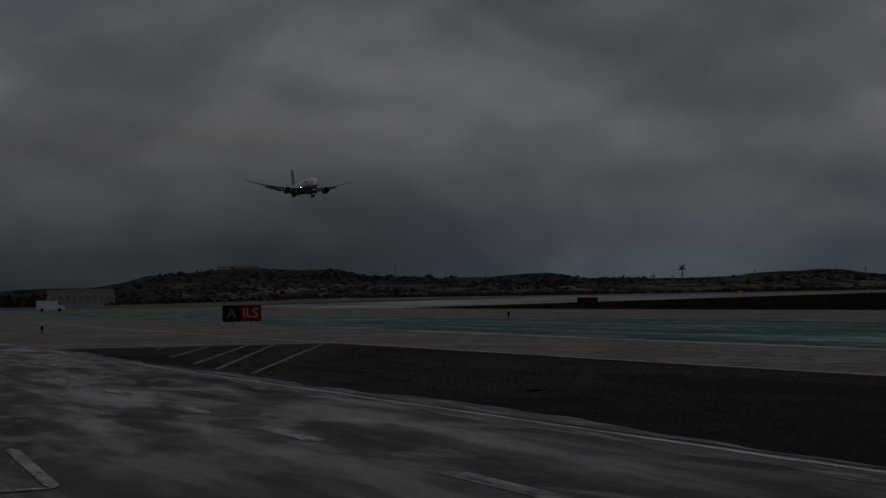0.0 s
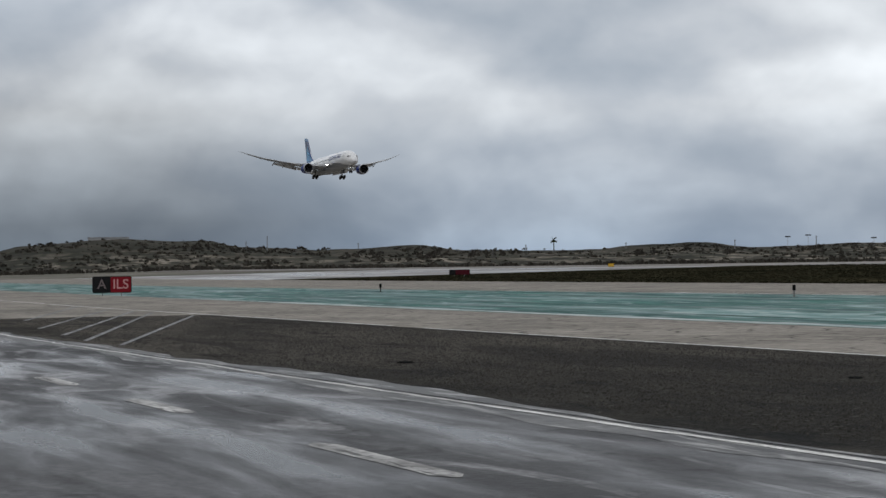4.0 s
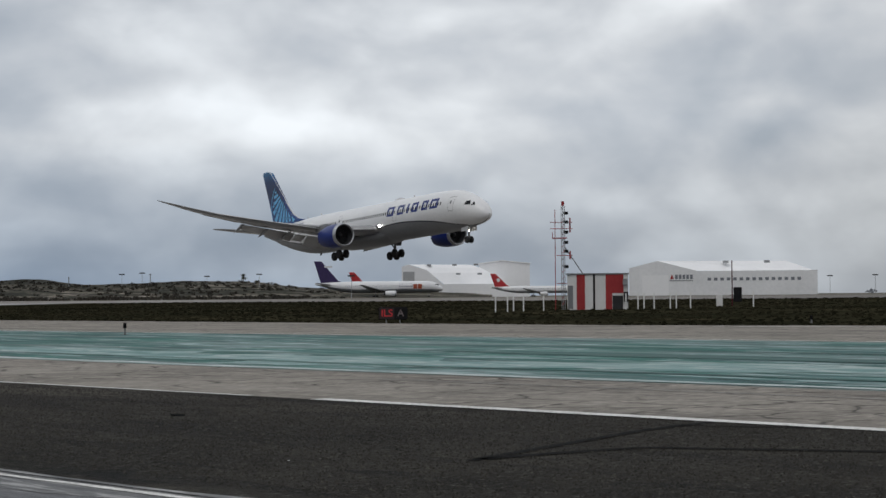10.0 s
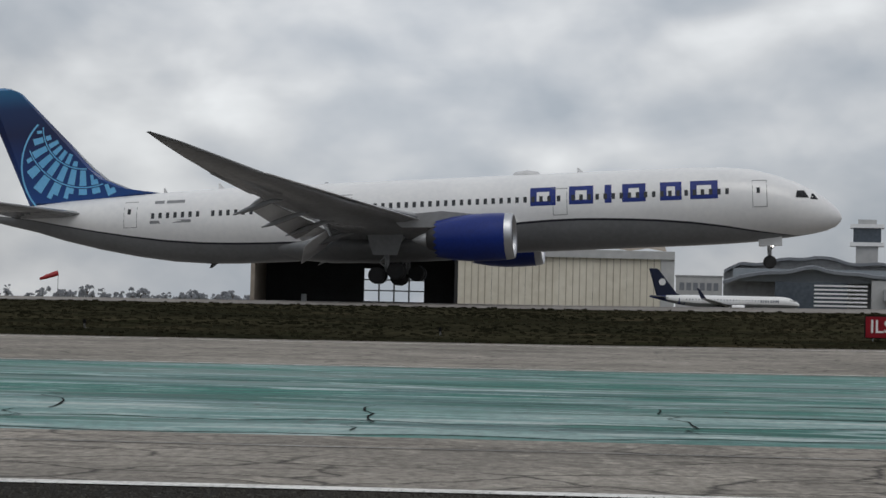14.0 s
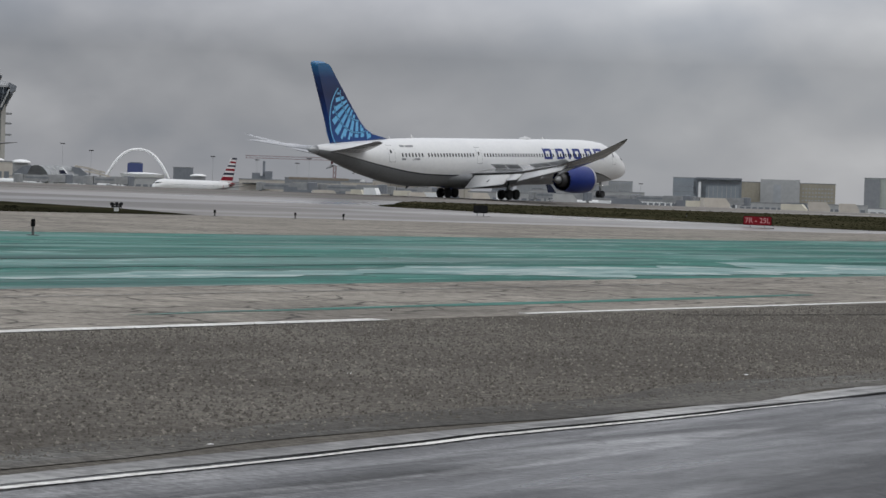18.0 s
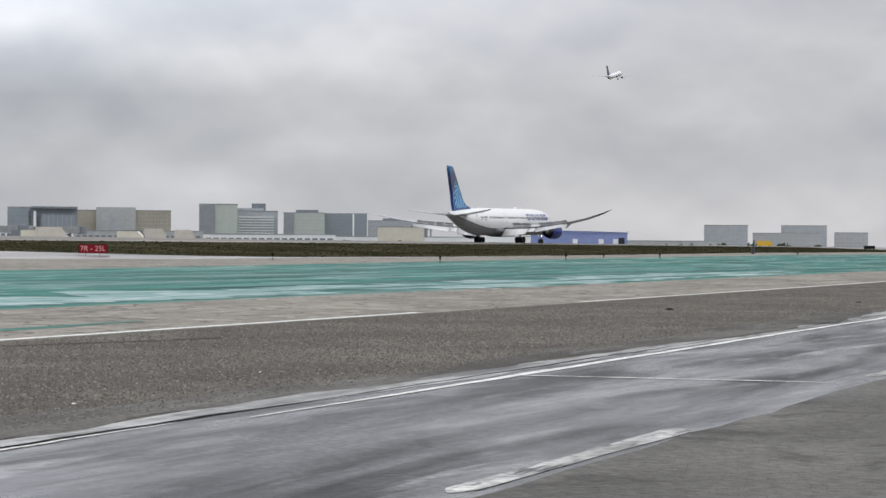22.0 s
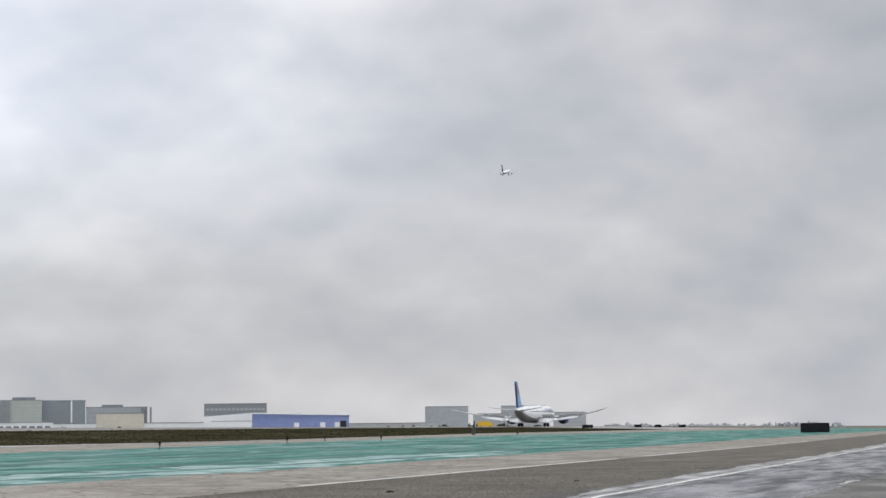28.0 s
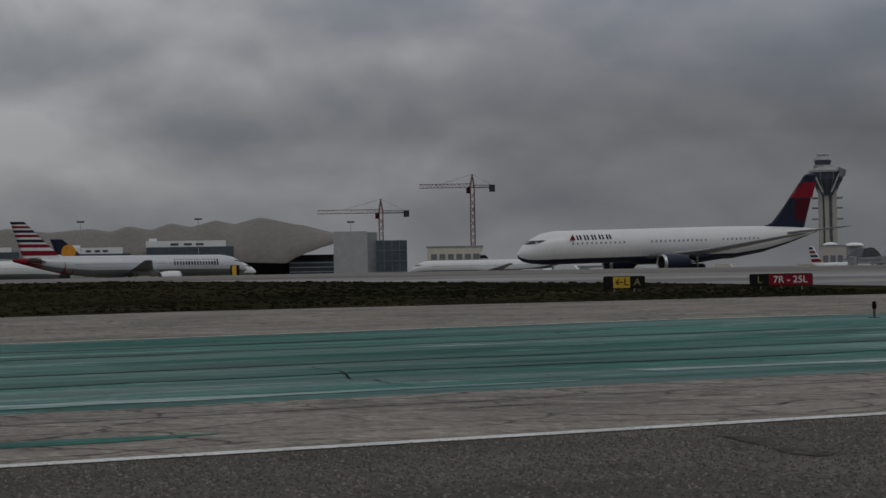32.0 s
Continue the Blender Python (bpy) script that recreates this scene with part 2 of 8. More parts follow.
M = {}
CRACKS = ((0.05, 0.045, 0.04), (0.9, 1.7), 0.62, 0.68, 0.45, 0.6)
# pale layers past x -14 and x 4 put wet sheen into colour
M["asphalt_wet"] = paving("asphalt_wet", (0.034, 0.034, 0.036), (0.085, 0.085, 0.088), 0.22, (0.4, 1), grain=(22, 0.5, 0.5), rough=0.75, rough2=0.26, rsize=(0.13, 0.75), bump=0.6, spec=0.36,
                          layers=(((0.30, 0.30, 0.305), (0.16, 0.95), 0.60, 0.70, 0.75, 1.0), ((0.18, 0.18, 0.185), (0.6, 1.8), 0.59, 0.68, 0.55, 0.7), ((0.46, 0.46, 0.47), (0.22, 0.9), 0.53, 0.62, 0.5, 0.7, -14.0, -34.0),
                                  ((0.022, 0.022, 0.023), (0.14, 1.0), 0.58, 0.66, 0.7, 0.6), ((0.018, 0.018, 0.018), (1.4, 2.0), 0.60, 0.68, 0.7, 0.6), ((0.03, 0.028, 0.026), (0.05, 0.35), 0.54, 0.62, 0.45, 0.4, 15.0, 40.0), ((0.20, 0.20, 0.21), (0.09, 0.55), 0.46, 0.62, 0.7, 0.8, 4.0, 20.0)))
M["shoulder"] = paving("shoulder", (0.094, 0.085, 0.074), (0.143, 0.131, 0.114), 0.25, grain=(20, 0.5, 0.42), bump=0.7, spec=0.04,
                       layers=(((0.225, 0.208, 0.188), (12.0, 6.0), 0.59, 0.69, 0.45, 0.0), ((0.040, 0.036, 0.032), (8.0, 4.0), 0.58, 0.70, 0.5, 0.0), ((0.070, 0.063, 0.055), (0.25, 0.7), 0.58, 0.68, 0.6, 0.5), ((0.058, 0.053, 0.046), (0.3, 0.5), 0.20, 0.42, 0.35, 0.4, 17.0, 6.0)))
# last layer paints pale wet sheen into the colour from x 20
M["lane_coarse"] = paving("lane_coarse", (0.096, 0.091, 0.084), (0.145, 0.138, 0.128), 0.3, (0.6, 1), grain=(14, 0.6, 0.34), bump=0.5, rough=0.8, spec=0.10,
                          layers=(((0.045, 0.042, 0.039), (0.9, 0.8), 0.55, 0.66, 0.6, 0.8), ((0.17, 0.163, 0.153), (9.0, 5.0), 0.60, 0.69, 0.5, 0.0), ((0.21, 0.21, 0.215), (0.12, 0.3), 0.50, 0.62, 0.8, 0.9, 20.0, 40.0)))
M["oil_stain"] = paving("oil_stain", (0.050, 0.046, 0.040), (0.092, 0.084, 0.073), 1.2, grain=(20, 0.5, 0.45), bump=0.6, spec=0.04, layers=(((0.118, 0.108, 0.094), (2.5, 2.5), 0.50, 0.62, 0.8, 0.5),))
M["gutter_pale"] = paving("gutter_pale", (0.17, 0.168, 0.165), (0.36, 0.356, 0.35), 0.6, (0.3, 2.0), grain=(12, 0.4, 0.4), bump=0.4, rough=0.6, spec=0.2, layers=(((0.09, 0.088, 0.085), (0.4, 2.5), 0.52, 0.62, 0.8, 0.8),))
M["shoulder_dark"] = paving("shoulder_dark", (0.016, 0.0148, 0.012), (0.034, 0.031, 0.025), 0.22, grain=(24, 0.5, 0.7), bump=1.0, spec=0.04,
                            layers=(((0.115, 0.102, 0.086), (0.05, 0.22), 0.30, 0.62, 0.75, 0.5, -22.0, -62.0), ((0.10, 0.095, 0.086), (14.0, 7.0), 0.59, 0.66, 0.7, 0.0), ((0.009, 0.009, 0.009), (0.12, 0.6), 0.52, 0.62, 0.6, 0.7), ((0.009, 0.009, 0.009), (0.5, 1.1), 0.58, 0.68, 0.8, 0.9)))
M["concrete"] = paving("concrete", (0.198, 0.181, 0.158), (0.280, 0.256, 0.223), 0.20, (0.8, 1), grain=(9.0, 0.5, 0.32), bump=0.35, spec=0.06, crack=(0.50, 0.55, 0.045, 0.85),
                       layers=(((0.31, 0.283, 0.247), (0.5, 0.55), 0.55, 0.66, 0.5, 0.8), CRACKS, ((0.46, 0.42, 0.36), (1.2, 0.7), 0.56, 0.64, 0.35, 1.2), ((0.055, 0.048, 0.042), (0.8, 0.8), 0.58, 0.66, 0.35, 1.4), ((0.11, 0.10, 0.088), (0.10, 0.28), 0.52, 0.66, 0.4, 0.6), ((0.095, 0.086, 0.074), (2.1, 1.6), 0.58, 0.67, 0.4, 0.9), ((0.40, 0.37, 0.33), (3.4, 2.0), 0.61, 0.67, 0.4, 0.4), ((0.07, 0.06, 0.05), (4.0, 2.2), 0.61, 0.67, 0.35, 0.5)))
M["concrete_wet"] = paving("concrete_wet", (0.105, 0.095, 0.086), (0.19, 0.17, 0.152), 0.06, (0.25, 1), grain=(2.0, 0.5, 0.16), bump=0.05, rough=0.55, rough2=0.22, rsize=(0.012, 0.07), spec=0.4)
M["runway"] = paving("runway", (0.135, 0.124, 0.112), (0.225, 0.208, 0.190), 0.04, (0.2, 1), grain=(1.5, 0.5, 0.2), bump=0.05, rough=0.5, rough2=0.8, rsize=(0.01, 0.1))
M["teal"] = paving("teal", (0.013, 0.096, 0.074), (0.034, 0.166, 0.132), 0.5, (0.12, 0.7), cut=(0.38, 0.60), grain=(6.0, 0.35, 0.25), bump=0.1, rough=0.42, rough2=0.7, rsize=(0.05, 0.3), spec=0.10, crack=(0.11, 0.13, 0.007, 0.9),
                   layers=(((0.13, 0.27, 0.25), (0.10, 0.62), 0.58, 0.69, 0.35, 0.9), ((0.008, 0.055, 0.048), (0.09, 0.65), 0.56, 0.65, 0.55, 0.8), ((0.32, 0.43, 0.41), (0.22, 1.1), 0.61, 0.69, 0.6, 1.1),
                           ((0.008, 0.05, 0.045), (0.09, 1.1), 0.57, 0.64, 0.6, 1.4), ((0.30, 0.43, 0.42), (0.14, 1.0), 0.59, 0.67, 0.6, 1.6), ((0.006, 0.04, 0.037), (0.07, 0.4), 0.56, 0.64, 0.45, 1.0),
                           ((0.12, 0.20, 0.205), (0.12, 0.5), 0.48, 0.60, 0.6, 0.9, 26.0, -2.0), ((0.38, 0.47, 0.47), (0.20, 0.95), 0.54, 0.63, 0.8, 1.3, 24.0, -4.0), ((0.012, 0.045, 0.045), (0.14, 0.8), 0.55, 0.64, 0.5, 1.0, 60.0, 10.0), ((0.008, 0.048, 0.045), (0.10, 0.8), 0.42, 0.60, 0.6, 0.9, -12.0, -34.0)))
M["teal_pale"] = paving("teal_pale", (0.07, 0.19, 0.175), (0.20, 0.30, 0.285), 0.5, (0.3, 1.0), cut=(0.36, 0.60), grain=(6.0, 0.35, 0.25), bump=0.1, rough=0.5,
                        layers=(((0.40, 0.46, 0.445), (0.22, 0.85), 0.50, 0.62, 0.8, 1.3), ((0.03, 0.12, 0.11), (0.2, 0.9), 0.56, 0.66, 0.8, 0.8)))
M["worn_white"] = paving("worn_white", (0.30, 0.37, 0.36), (0.56, 0.60, 0.59), 0.8, (0.3, 1.5), grain=(6.0, 0.35, 0.3), bump=0.1, rough=0.6, layers=(((0.06, 0.16, 0.145), (0.3, 2.0), 0.56, 0.66, 0.8, 0.8),))
M["teal_dark"] = paving("teal_dark", (0.010, 0.066, 0.056), (0.026, 0.120, 0.100), 0.4, (0.3, 1), grain=(6.0, 0.35, 0.2), bump=0.1, rough=0.5)
M["grass"] = paving("grass", (0.017, 0.017, 0.0105), (0.036, 0.033, 0.020), 0.11, (0.35, 1), grain=(3.0, 0.4, 0.35), bump=0.3, rough=0.95, spec=0.0,
                    layers=(((0.066, 0.054, 0.033), (0.10, 0.25), 0.58, 0.68, 0.6, 0.5), ((0.016, 0.018, 0.009), (0.22, 0.4), 0.56, 0.66, 0.8, 0.4)))
# brighter copy of the grass; the east side's light is put into its colour
M["grass_bright"] = paving("grass_bright", (0.026, 0.026, 0.014), (0.056, 0.050, 0.030), 0.11, (0.35, 1), grain=(3.0, 0.4, 0.35), bump=0.3, rough=0.95, spec=0.0, layers=(((0.085, 0.072, 0.048), (0.10, 0.35), 0.58, 0.68, 0.6, 0.5), ((0.022, 0.023, 0.012), (0.3, 0.6), 0.56, 0.66, 0.7, 0.4)))
# blades of the same brighter copy, light put into the colour
M["blade_bright"] = paving("blade_bright", (0.032, 0.034, 0.018), (0.068, 0.061, 0.036), 0.12, (0.4, 1), grain=(3.0, 0.5, 0.3), bump=0, rough=0.95, spec=0.0)
M["blade"] = paving("blade", (0.020, 0.020, 0.012), (0.044, 0.040, 0.024), 0.12, (0.4, 1), grain=(3.0, 0.5, 0.3), bump=0, rough=0.95, spec=0.0)
M["field"] = paving("field", (0.10, 0.095, 0.075), (0.17, 0.16, 0.135), 0.01, grain=(0.5, 1, 0.2), bump=0, rough=0.95)
# eastern pale layers are sand, lightened further to hold haze in the colour
M["dune"] = paving("dune", (0.022, 0.021, 0.015), (0.055, 0.048, 0.036), 0.02, grain=(0.35, 1, 0.45), bump=0, rough=0.95,
                   layers=(((0.24, 0.212, 0.172), (0.035, 0.05), 0.48, 0.60, 0.85, 0.8, -1080.0, -960.0), ((0.28, 0.25, 0.21), (0.09, 0.12), 0.60, 0.66, 0.7, 0.5, -1090.0, -1010.0), ((0.016, 0.018, 0.011), (0.05, 0.07), 0.50, 0.58, 0.85, 0.5), ((0.022, 0.024, 0.014), (0.2, 0.25), 0.52, 0.60, 0.8, 0.3)))
# scrub tone raised to hold some haze in the colour
M["scrub"] = mat("scrub", (0.022, 0.021, 0.016), 0.95, size=0.02, col2=(0.054, 0.046, 0.035), space="World")
M["white_line"] = mat("white_line", (0.34, 0.33, 0.31), 0.7, size=1.6, col2=(0.74, 0.73, 0.70), space="World", cut=(0.36, 0.56), fine=0.6)
M["lane_paint"] = paving("lane_paint", (0.26, 0.256, 0.248), (0.52, 0.512, 0.497), 1.2, (0.5, 3.0), grain=(9, 0.6, 0.4), bump=0.2, rough=0.7, layers=(((0.07, 0.07, 0.07), (0.8, 7.0), 0.56, 0.64, 0.85, 0.5), ((0.10, 0.10, 0.10), (3.0, 9.0), 0.60, 0.68, 0.8, 0.3)))


def pebbled(name, dark, pale):
    """Loose stone, each one its own tone."""
    m = bpy.data.materials.new(name)
    m.use_nodes = True
    nt = m.node_tree
    b = nt.nodes["Principled BSDF"]
    b.inputs["Roughness"].default_value, b.inputs["Specular IOR Level"].default_value = 0.85, 0.15
    g, ramp = nt.nodes.new("ShaderNodeNewGeometry"), nt.nodes.new("ShaderNodeValToRGB")
    ramp.color_ramp.elements[0].color, ramp.color_ramp.elements[1].color = (*dark, 1), (*pale, 1)
    e = ramp.color_ramp.elements.new(0.72)
    e.color = (*[d + (p - d) * 0.3 for d, p in zip(dark, pale)], 1)
    nt.links.new(g.outputs["Random Per Island"], ramp.inputs[0])
    nt.links.new(ramp.outputs[0], b.inputs["Base Color"])
    return m


M["pebble"] = pebbled("pebble", (0.060, 0.0545, 0.047), (0.225, 0.206, 0.180))
M["pebble_grit"] = pebbled("pebble_grit", (0.060, 0.057, 0.053), (0.155, 0.146, 0.135))
M["pebble_dark"] = pebbled("pebble_dark", (0.016, 0.0145, 0.012), (0.062, 0.057, 0.047))
M["dirt"] = paving("dirt", (0.075, 0.071, 0.065), (0.125, 0.118, 0.107), 0.5, (0.4, 1), grain=(20, 0.5, 0.5), bump=0.6, spec=0.05, layers=(((0.16, 0.157, 0.150), (0.35, 2.2), 0.55, 0.64, 0.7, 0.7),))
M["mark_dark"] = mat("mark_dark", (0.010, 0.010, 0.010), 0.9, var=0.3, size=3, spec=0.03)
M["white_paint"] = mat("white_paint", (0.70, 0.705, 0.71), 0.30, size=0.25, col2=(0.78, 0.78, 0.775), coat=0.3)
M["belly_grey"] = mat("belly_grey", (0.175, 0.182, 0.190), 0.35, size=0.3, col2=(0.22, 0.228, 0.236), coat=0.2)
M["wing_grey"] = mat("wing_grey", (0.21, 0.215, 0.22), 0.25, size=0.3, col2=(0.27, 0.275, 0.285), coat=0.4)
M["flap_grey"] = mat("flap_grey", (0.54, 0.545, 0.55), 0.4, size=0.5, col2=(0.62, 0.62, 0.625))
M["spoiler_pale"] = mat("spoiler_pale", (0.68, 0.685, 0.69), 0.4, size=0.5, col2=(0.75, 0.75, 0.75))
M["blue"] = mat("blue", (0.005, 0.019, 0.15), 0.35, size=0.5, col2=(0.008, 0.028, 0.20), spec=0.3)
M["navy"] = mat("navy", (0.006, 0.013, 0.075), 0.35, size=0.4, col2=(0.008, 0.022, 0.11), coat=0.1)
M["globe_blue"] = mat("globe_blue", (0.14, 0.46, 0.78), 0.3, size=0.5, col2=(0.20, 0.54, 0.84))
M["line_dark"] = mat("line_dark", (0.008, 0.009, 0.018), 0.4, var=0.2)
M["glass_dark"] = mat("glass_dark", (0.022, 0.024, 0.028), 0.12, var=0.3)
M["chrome"] = mat("chrome", (0.50, 0.51, 0.53), 0.42, metal=1.0, var=0.06, size=2)
M["rubber"] = mat("rubber", (0.018, 0.018, 0.019), 0.75, var=0.3, size=3)
M["strut"] = mat("strut", (0.33, 0.34, 0.35), 0.4, metal=0.3, var=0.2, size=2)
M["dark_metal"] = mat("dark_metal", (0.05, 0.05, 0.052), 0.5, metal=0.4, var=0.25, size=2)
M["duct"] = mat("duct", (0.055, 0.056, 0.06), 0.5, var=0.2, size=2)
M["lamp_white"] = mat("lamp_white", (1.0, 0.97, 0.9), emit=30.0)
M["red"] = mat("red", (0.30, 0.018, 0.022), 0.5, size=0.8, col2=(0.38, 0.03, 0.03))
M["sign_red"] = mat("sign_red", (0.20, 0.008, 0.016), 0.5, size=1.5, col2=(0.27, 0.014, 0.022), spec=0.15)
M["sign_yellow"] = mat("sign_yellow", (0.62, 0.36, 0.02), 0.4, size=1.5, col2=(0.74, 0.45, 0.04))
M["sign_black"] = mat("sign_black", (0.014, 0.014, 0.015), 0.5, var=0.3, size=2, spec=0.1)
M["sign_white"] = mat("sign_white", (0.78, 0.78, 0.76), 0.5, var=0.08, size=2)
M["orange"] = mat("orange", (0.36, 0.075, 0.03), 0.6, var=0.2, size=2)
M["white_wall"] = mat("white_wall", (0.76, 0.77, 0.775), 0.6, size=0.08, col2=(0.86, 0.865, 0.87))
M["white_roof"] = mat("white_roof", (0.87, 0.875, 0.88), 0.5, size=0.06, col2=(0.92, 0.92, 0.92))
M["cream"] = mat("cream", (0.60, 0.56, 0.465), 0.8, size=0.05, col2=(0.71, 0.67, 0.57))
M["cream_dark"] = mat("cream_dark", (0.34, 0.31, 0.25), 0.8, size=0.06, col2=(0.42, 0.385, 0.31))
M["tan_roof"] = mat("tan_roof", (0.22, 0.185, 0.15), 0.7, size=0.06, col2=(0.30, 0.26, 0.22))
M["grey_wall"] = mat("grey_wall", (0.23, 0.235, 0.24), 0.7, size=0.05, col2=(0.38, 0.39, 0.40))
M["pale_wall"] = mat("pale_wall", (0.38, 0.385, 0.39), 0.75, size=0.04, col2=(0.48, 0.485, 0.485))
# far walls: distance haze is put into this pale colour
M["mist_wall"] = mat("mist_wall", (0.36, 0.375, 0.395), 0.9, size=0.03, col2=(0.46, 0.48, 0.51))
M["green_wall"] = mat("green_wall", (0.42, 0.46, 0.42), 0.8, size=0.05, col2=(0.50, 0.53, 0.49))
M["slate_wall"] = mat("slate_wall", (0.16, 0.175, 0.20), 0.6, size=0.05, col2=(0.22, 0.235, 0.26))
M["glass_wall"] = mat("glass_wall", (0.05, 0.065, 0.085), 0.15, size=0.1, col2=(0.09, 0.11, 0.135))
# far glass, greyed so that haze sits in its colour
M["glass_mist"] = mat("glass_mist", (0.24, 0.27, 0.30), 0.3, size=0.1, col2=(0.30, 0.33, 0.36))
# near-black, so the shade inside openings and bays is in the colour
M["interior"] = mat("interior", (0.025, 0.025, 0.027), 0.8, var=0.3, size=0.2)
M["wave_roof"] = mat("wave_roof", (0.150, 0.140, 0.125), 0.6, size=0.05, col2=(0.205, 0.192, 0.175), spec=0.2)
M["crane_red"] = mat("crane_red", (0.23, 0.135, 0.135), 0.6, var=0.2, size=1)
M["steel"] = mat("steel", (0.26, 0.27, 0.28), 0.5, metal=0.2, var=0.2, size=1)
M["blue_wall"] = mat("blue_wall", (0.20, 0.25, 0.50), 0.6, size=0.05, col2=(0.26, 0.31, 0.55))
# slate paled for distance, the haze put into its colour
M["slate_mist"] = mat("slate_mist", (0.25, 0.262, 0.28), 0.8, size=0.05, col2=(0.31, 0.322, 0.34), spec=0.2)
M["tower_stone"] = mat("tower_stone", (0.40, 0.385, 0.355), 0.8, size=0.08, col2=(0.48, 0.465, 0.435))
M["cream_pale"] = mat("cream_pale", (0.50, 0.46, 0.41), 0.8, size=0.05, col2=(0.60, 0.56, 0.505))
M["screen_blue"] = mat("screen_blue", (0.055, 0.075, 0.20), 0.4, size=0.2, col2=(0.075, 0.10, 0.26))
# far leaves in pale grey, haze put into the colour
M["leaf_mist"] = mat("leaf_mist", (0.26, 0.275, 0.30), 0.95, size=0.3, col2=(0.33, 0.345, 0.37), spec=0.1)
M["fin_blue"] = fin_paint()
M["leaf"] = mat("leaf", (0.022, 0.032, 0.016), 0.9, size=0.4, col2=(0.06, 0.075, 0.035))
M["bark"] = mat("bark", (0.09, 0.075, 0.06), 0.9, var=0.25, size=2)
M["silver_paint"] = mat("silver_paint", (0.52, 0.54, 0.57), 0.35, size=0.3, col2=(0.60, 0.62, 0.64), metal=0.1)
M["navy_deep"] = mat("navy_deep", (0.008, 0.011, 0.030), 0.4, size=0.4, col2=(0.012, 0.017, 0.045), spec=0.3)
M["purple"] = mat("purple", (0.035, 0.02, 0.09), 0.4, var=0.2)
M["amber"] = mat("amber", (0.75, 0.30, 0.02), 0.4, var=0.15)
M["tail_red"] = mat("tail_red", (0.22, 0.010, 0.022), 0.5, var=0.12, spec=0.15)
M["tail_bright"] = mat("tail_bright", (0.46, 0.03, 0.035), 0.4, var=0.12)


# ---- mesh helpers ----
def part(name, bm, material, parent=None, label="", smooth=False):
    me = bpy.data.meshes.new(name)
    if smooth:
        for f in bm.faces:
            f.smooth = True
    bm.to_mesh(me)
    bm.free()
    me.materials.append(M[material])
    ob = new(name, me)
    ob.parent = parent
    if label:
        tagged(ob, label)
    return ob


def raw(name, verts, faces, material, parent=None, label="", smooth=False):
    me = bpy.data.meshes.new(name)
    me.from_pydata([tuple(v) for v in verts], [], faces)
    me.validate()
    me.update()
    if smooth:
        me.polygons.foreach_set("use_smooth", [True] * len(me.polygons))
    me.materials.append(M[material])
    ob = new(name, me)
    ob.parent = parent
    if label:
        tagged(ob, label)
    return ob


def thing(name, label, category, m=None, group="", kind=""):
    ob = new(name)
    if m is not None:
        ob.matrix_world = m
    return tagged(ob, label, category, group, kind)


def box(bm, x0, x1, y0, y1, z0, z1):
    v = [bm.verts.new((x, y, z)) for z in (z0, z1) for y in (y0, y1) for x in (x0, x1)]
    for f in ((0, 2, 3, 1), (4, 5, 7, 6), (0, 1, 5, 4), (2, 6, 7, 3), (0, 4, 6, 2), (1, 3, 7, 5)):
        bm.faces.new([v[i] for i in f])
    return v


def boxes(*spec, bevel=0.0):
    bm = bmesh.new()
    for s in spec:
        box(bm, *s)
    if bevel:
        bmesh.ops.bevel(bm, geom=bm.edges[:], offset=bevel, segments=2, affect="EDGES", clamp_overlap=True)
    return bm


def rod(bm, a, b, r0, r1=None, n=10, cap=True):
    a, b = Vector(a), Vector(b)
    r1 = r0 if r1 is None else r1
    q = (b - a).to_track_quat("Z", "Y")
    rings = []
    for c, r in ((a, r0), (b, r1)):
        rings.append([bm.verts.new(c + q @ Vector((r * math.cos(2 * math.pi * i / n), r * math.sin(2 * math.pi * i / n), 0))) for i in range(n)])
    for i in range(n):
        bm.faces.new((rings[0][i], rings[0][(i + 1) % n], rings[1][(i + 1) % n], rings[1][i]))
    if cap:
        bm.faces.new(rings[0][::-1])
        bm.faces.new(rings[1])


def rods(*spec, n=10):
    bm = bmesh.new()
    for s in spec:
        rod(bm, *s, n=n)
    return bm


def lathe(profile, axis="X", n=28, origin=(0, 0, 0), cap=True):
    """Turn a profile of (along, radius) round an axis."""
    bm = bmesh.new()
    o = Vector(origin)
    rings = []
    for a, r in profile:
        ring = []
        for i in range(n):
            c, s = r * math.cos(2 * math.pi * i / n), r * math.sin(2 * math.pi * i / n)
            ring.append(bm.verts.new(o + Vector({"X": (a, c, s), "Y": (c, a, s), "Z": (c, s, a)}[axis])))
        rings.append(ring)
    for p, q in zip(rings, rings[1:]):
        for i in range(n):
            bm.faces.new((p[i], p[(i + 1) % n], q[(i + 1) % n], q[i]))
    if cap:
        for ring in (rings[0], rings[-1]):
            bm.faces.new(ring)
    bmesh.ops.recalc_face_normals(bm, faces=bm.faces)
    return bm


def slab(outline, y0, y1):
    """A plate: an outline in (x, z), thick from y0 to y1."""
    bm = bmesh.new()
    a = [bm.verts.new((x, y0, z)) for x, z in outline]
    b = [bm.verts.new((x, y1, z)) for x, z in outline]
    bm.faces.new(a)
    bm.faces.new(b[::-1])
    n = len(a)
    for i in range(n):
        bm.faces.new((a[i], b[i], b[(i + 1) % n], a[(i + 1) % n]))
    bmesh.ops.recalc_face_normals(bm, faces=bm.faces)
    return bm


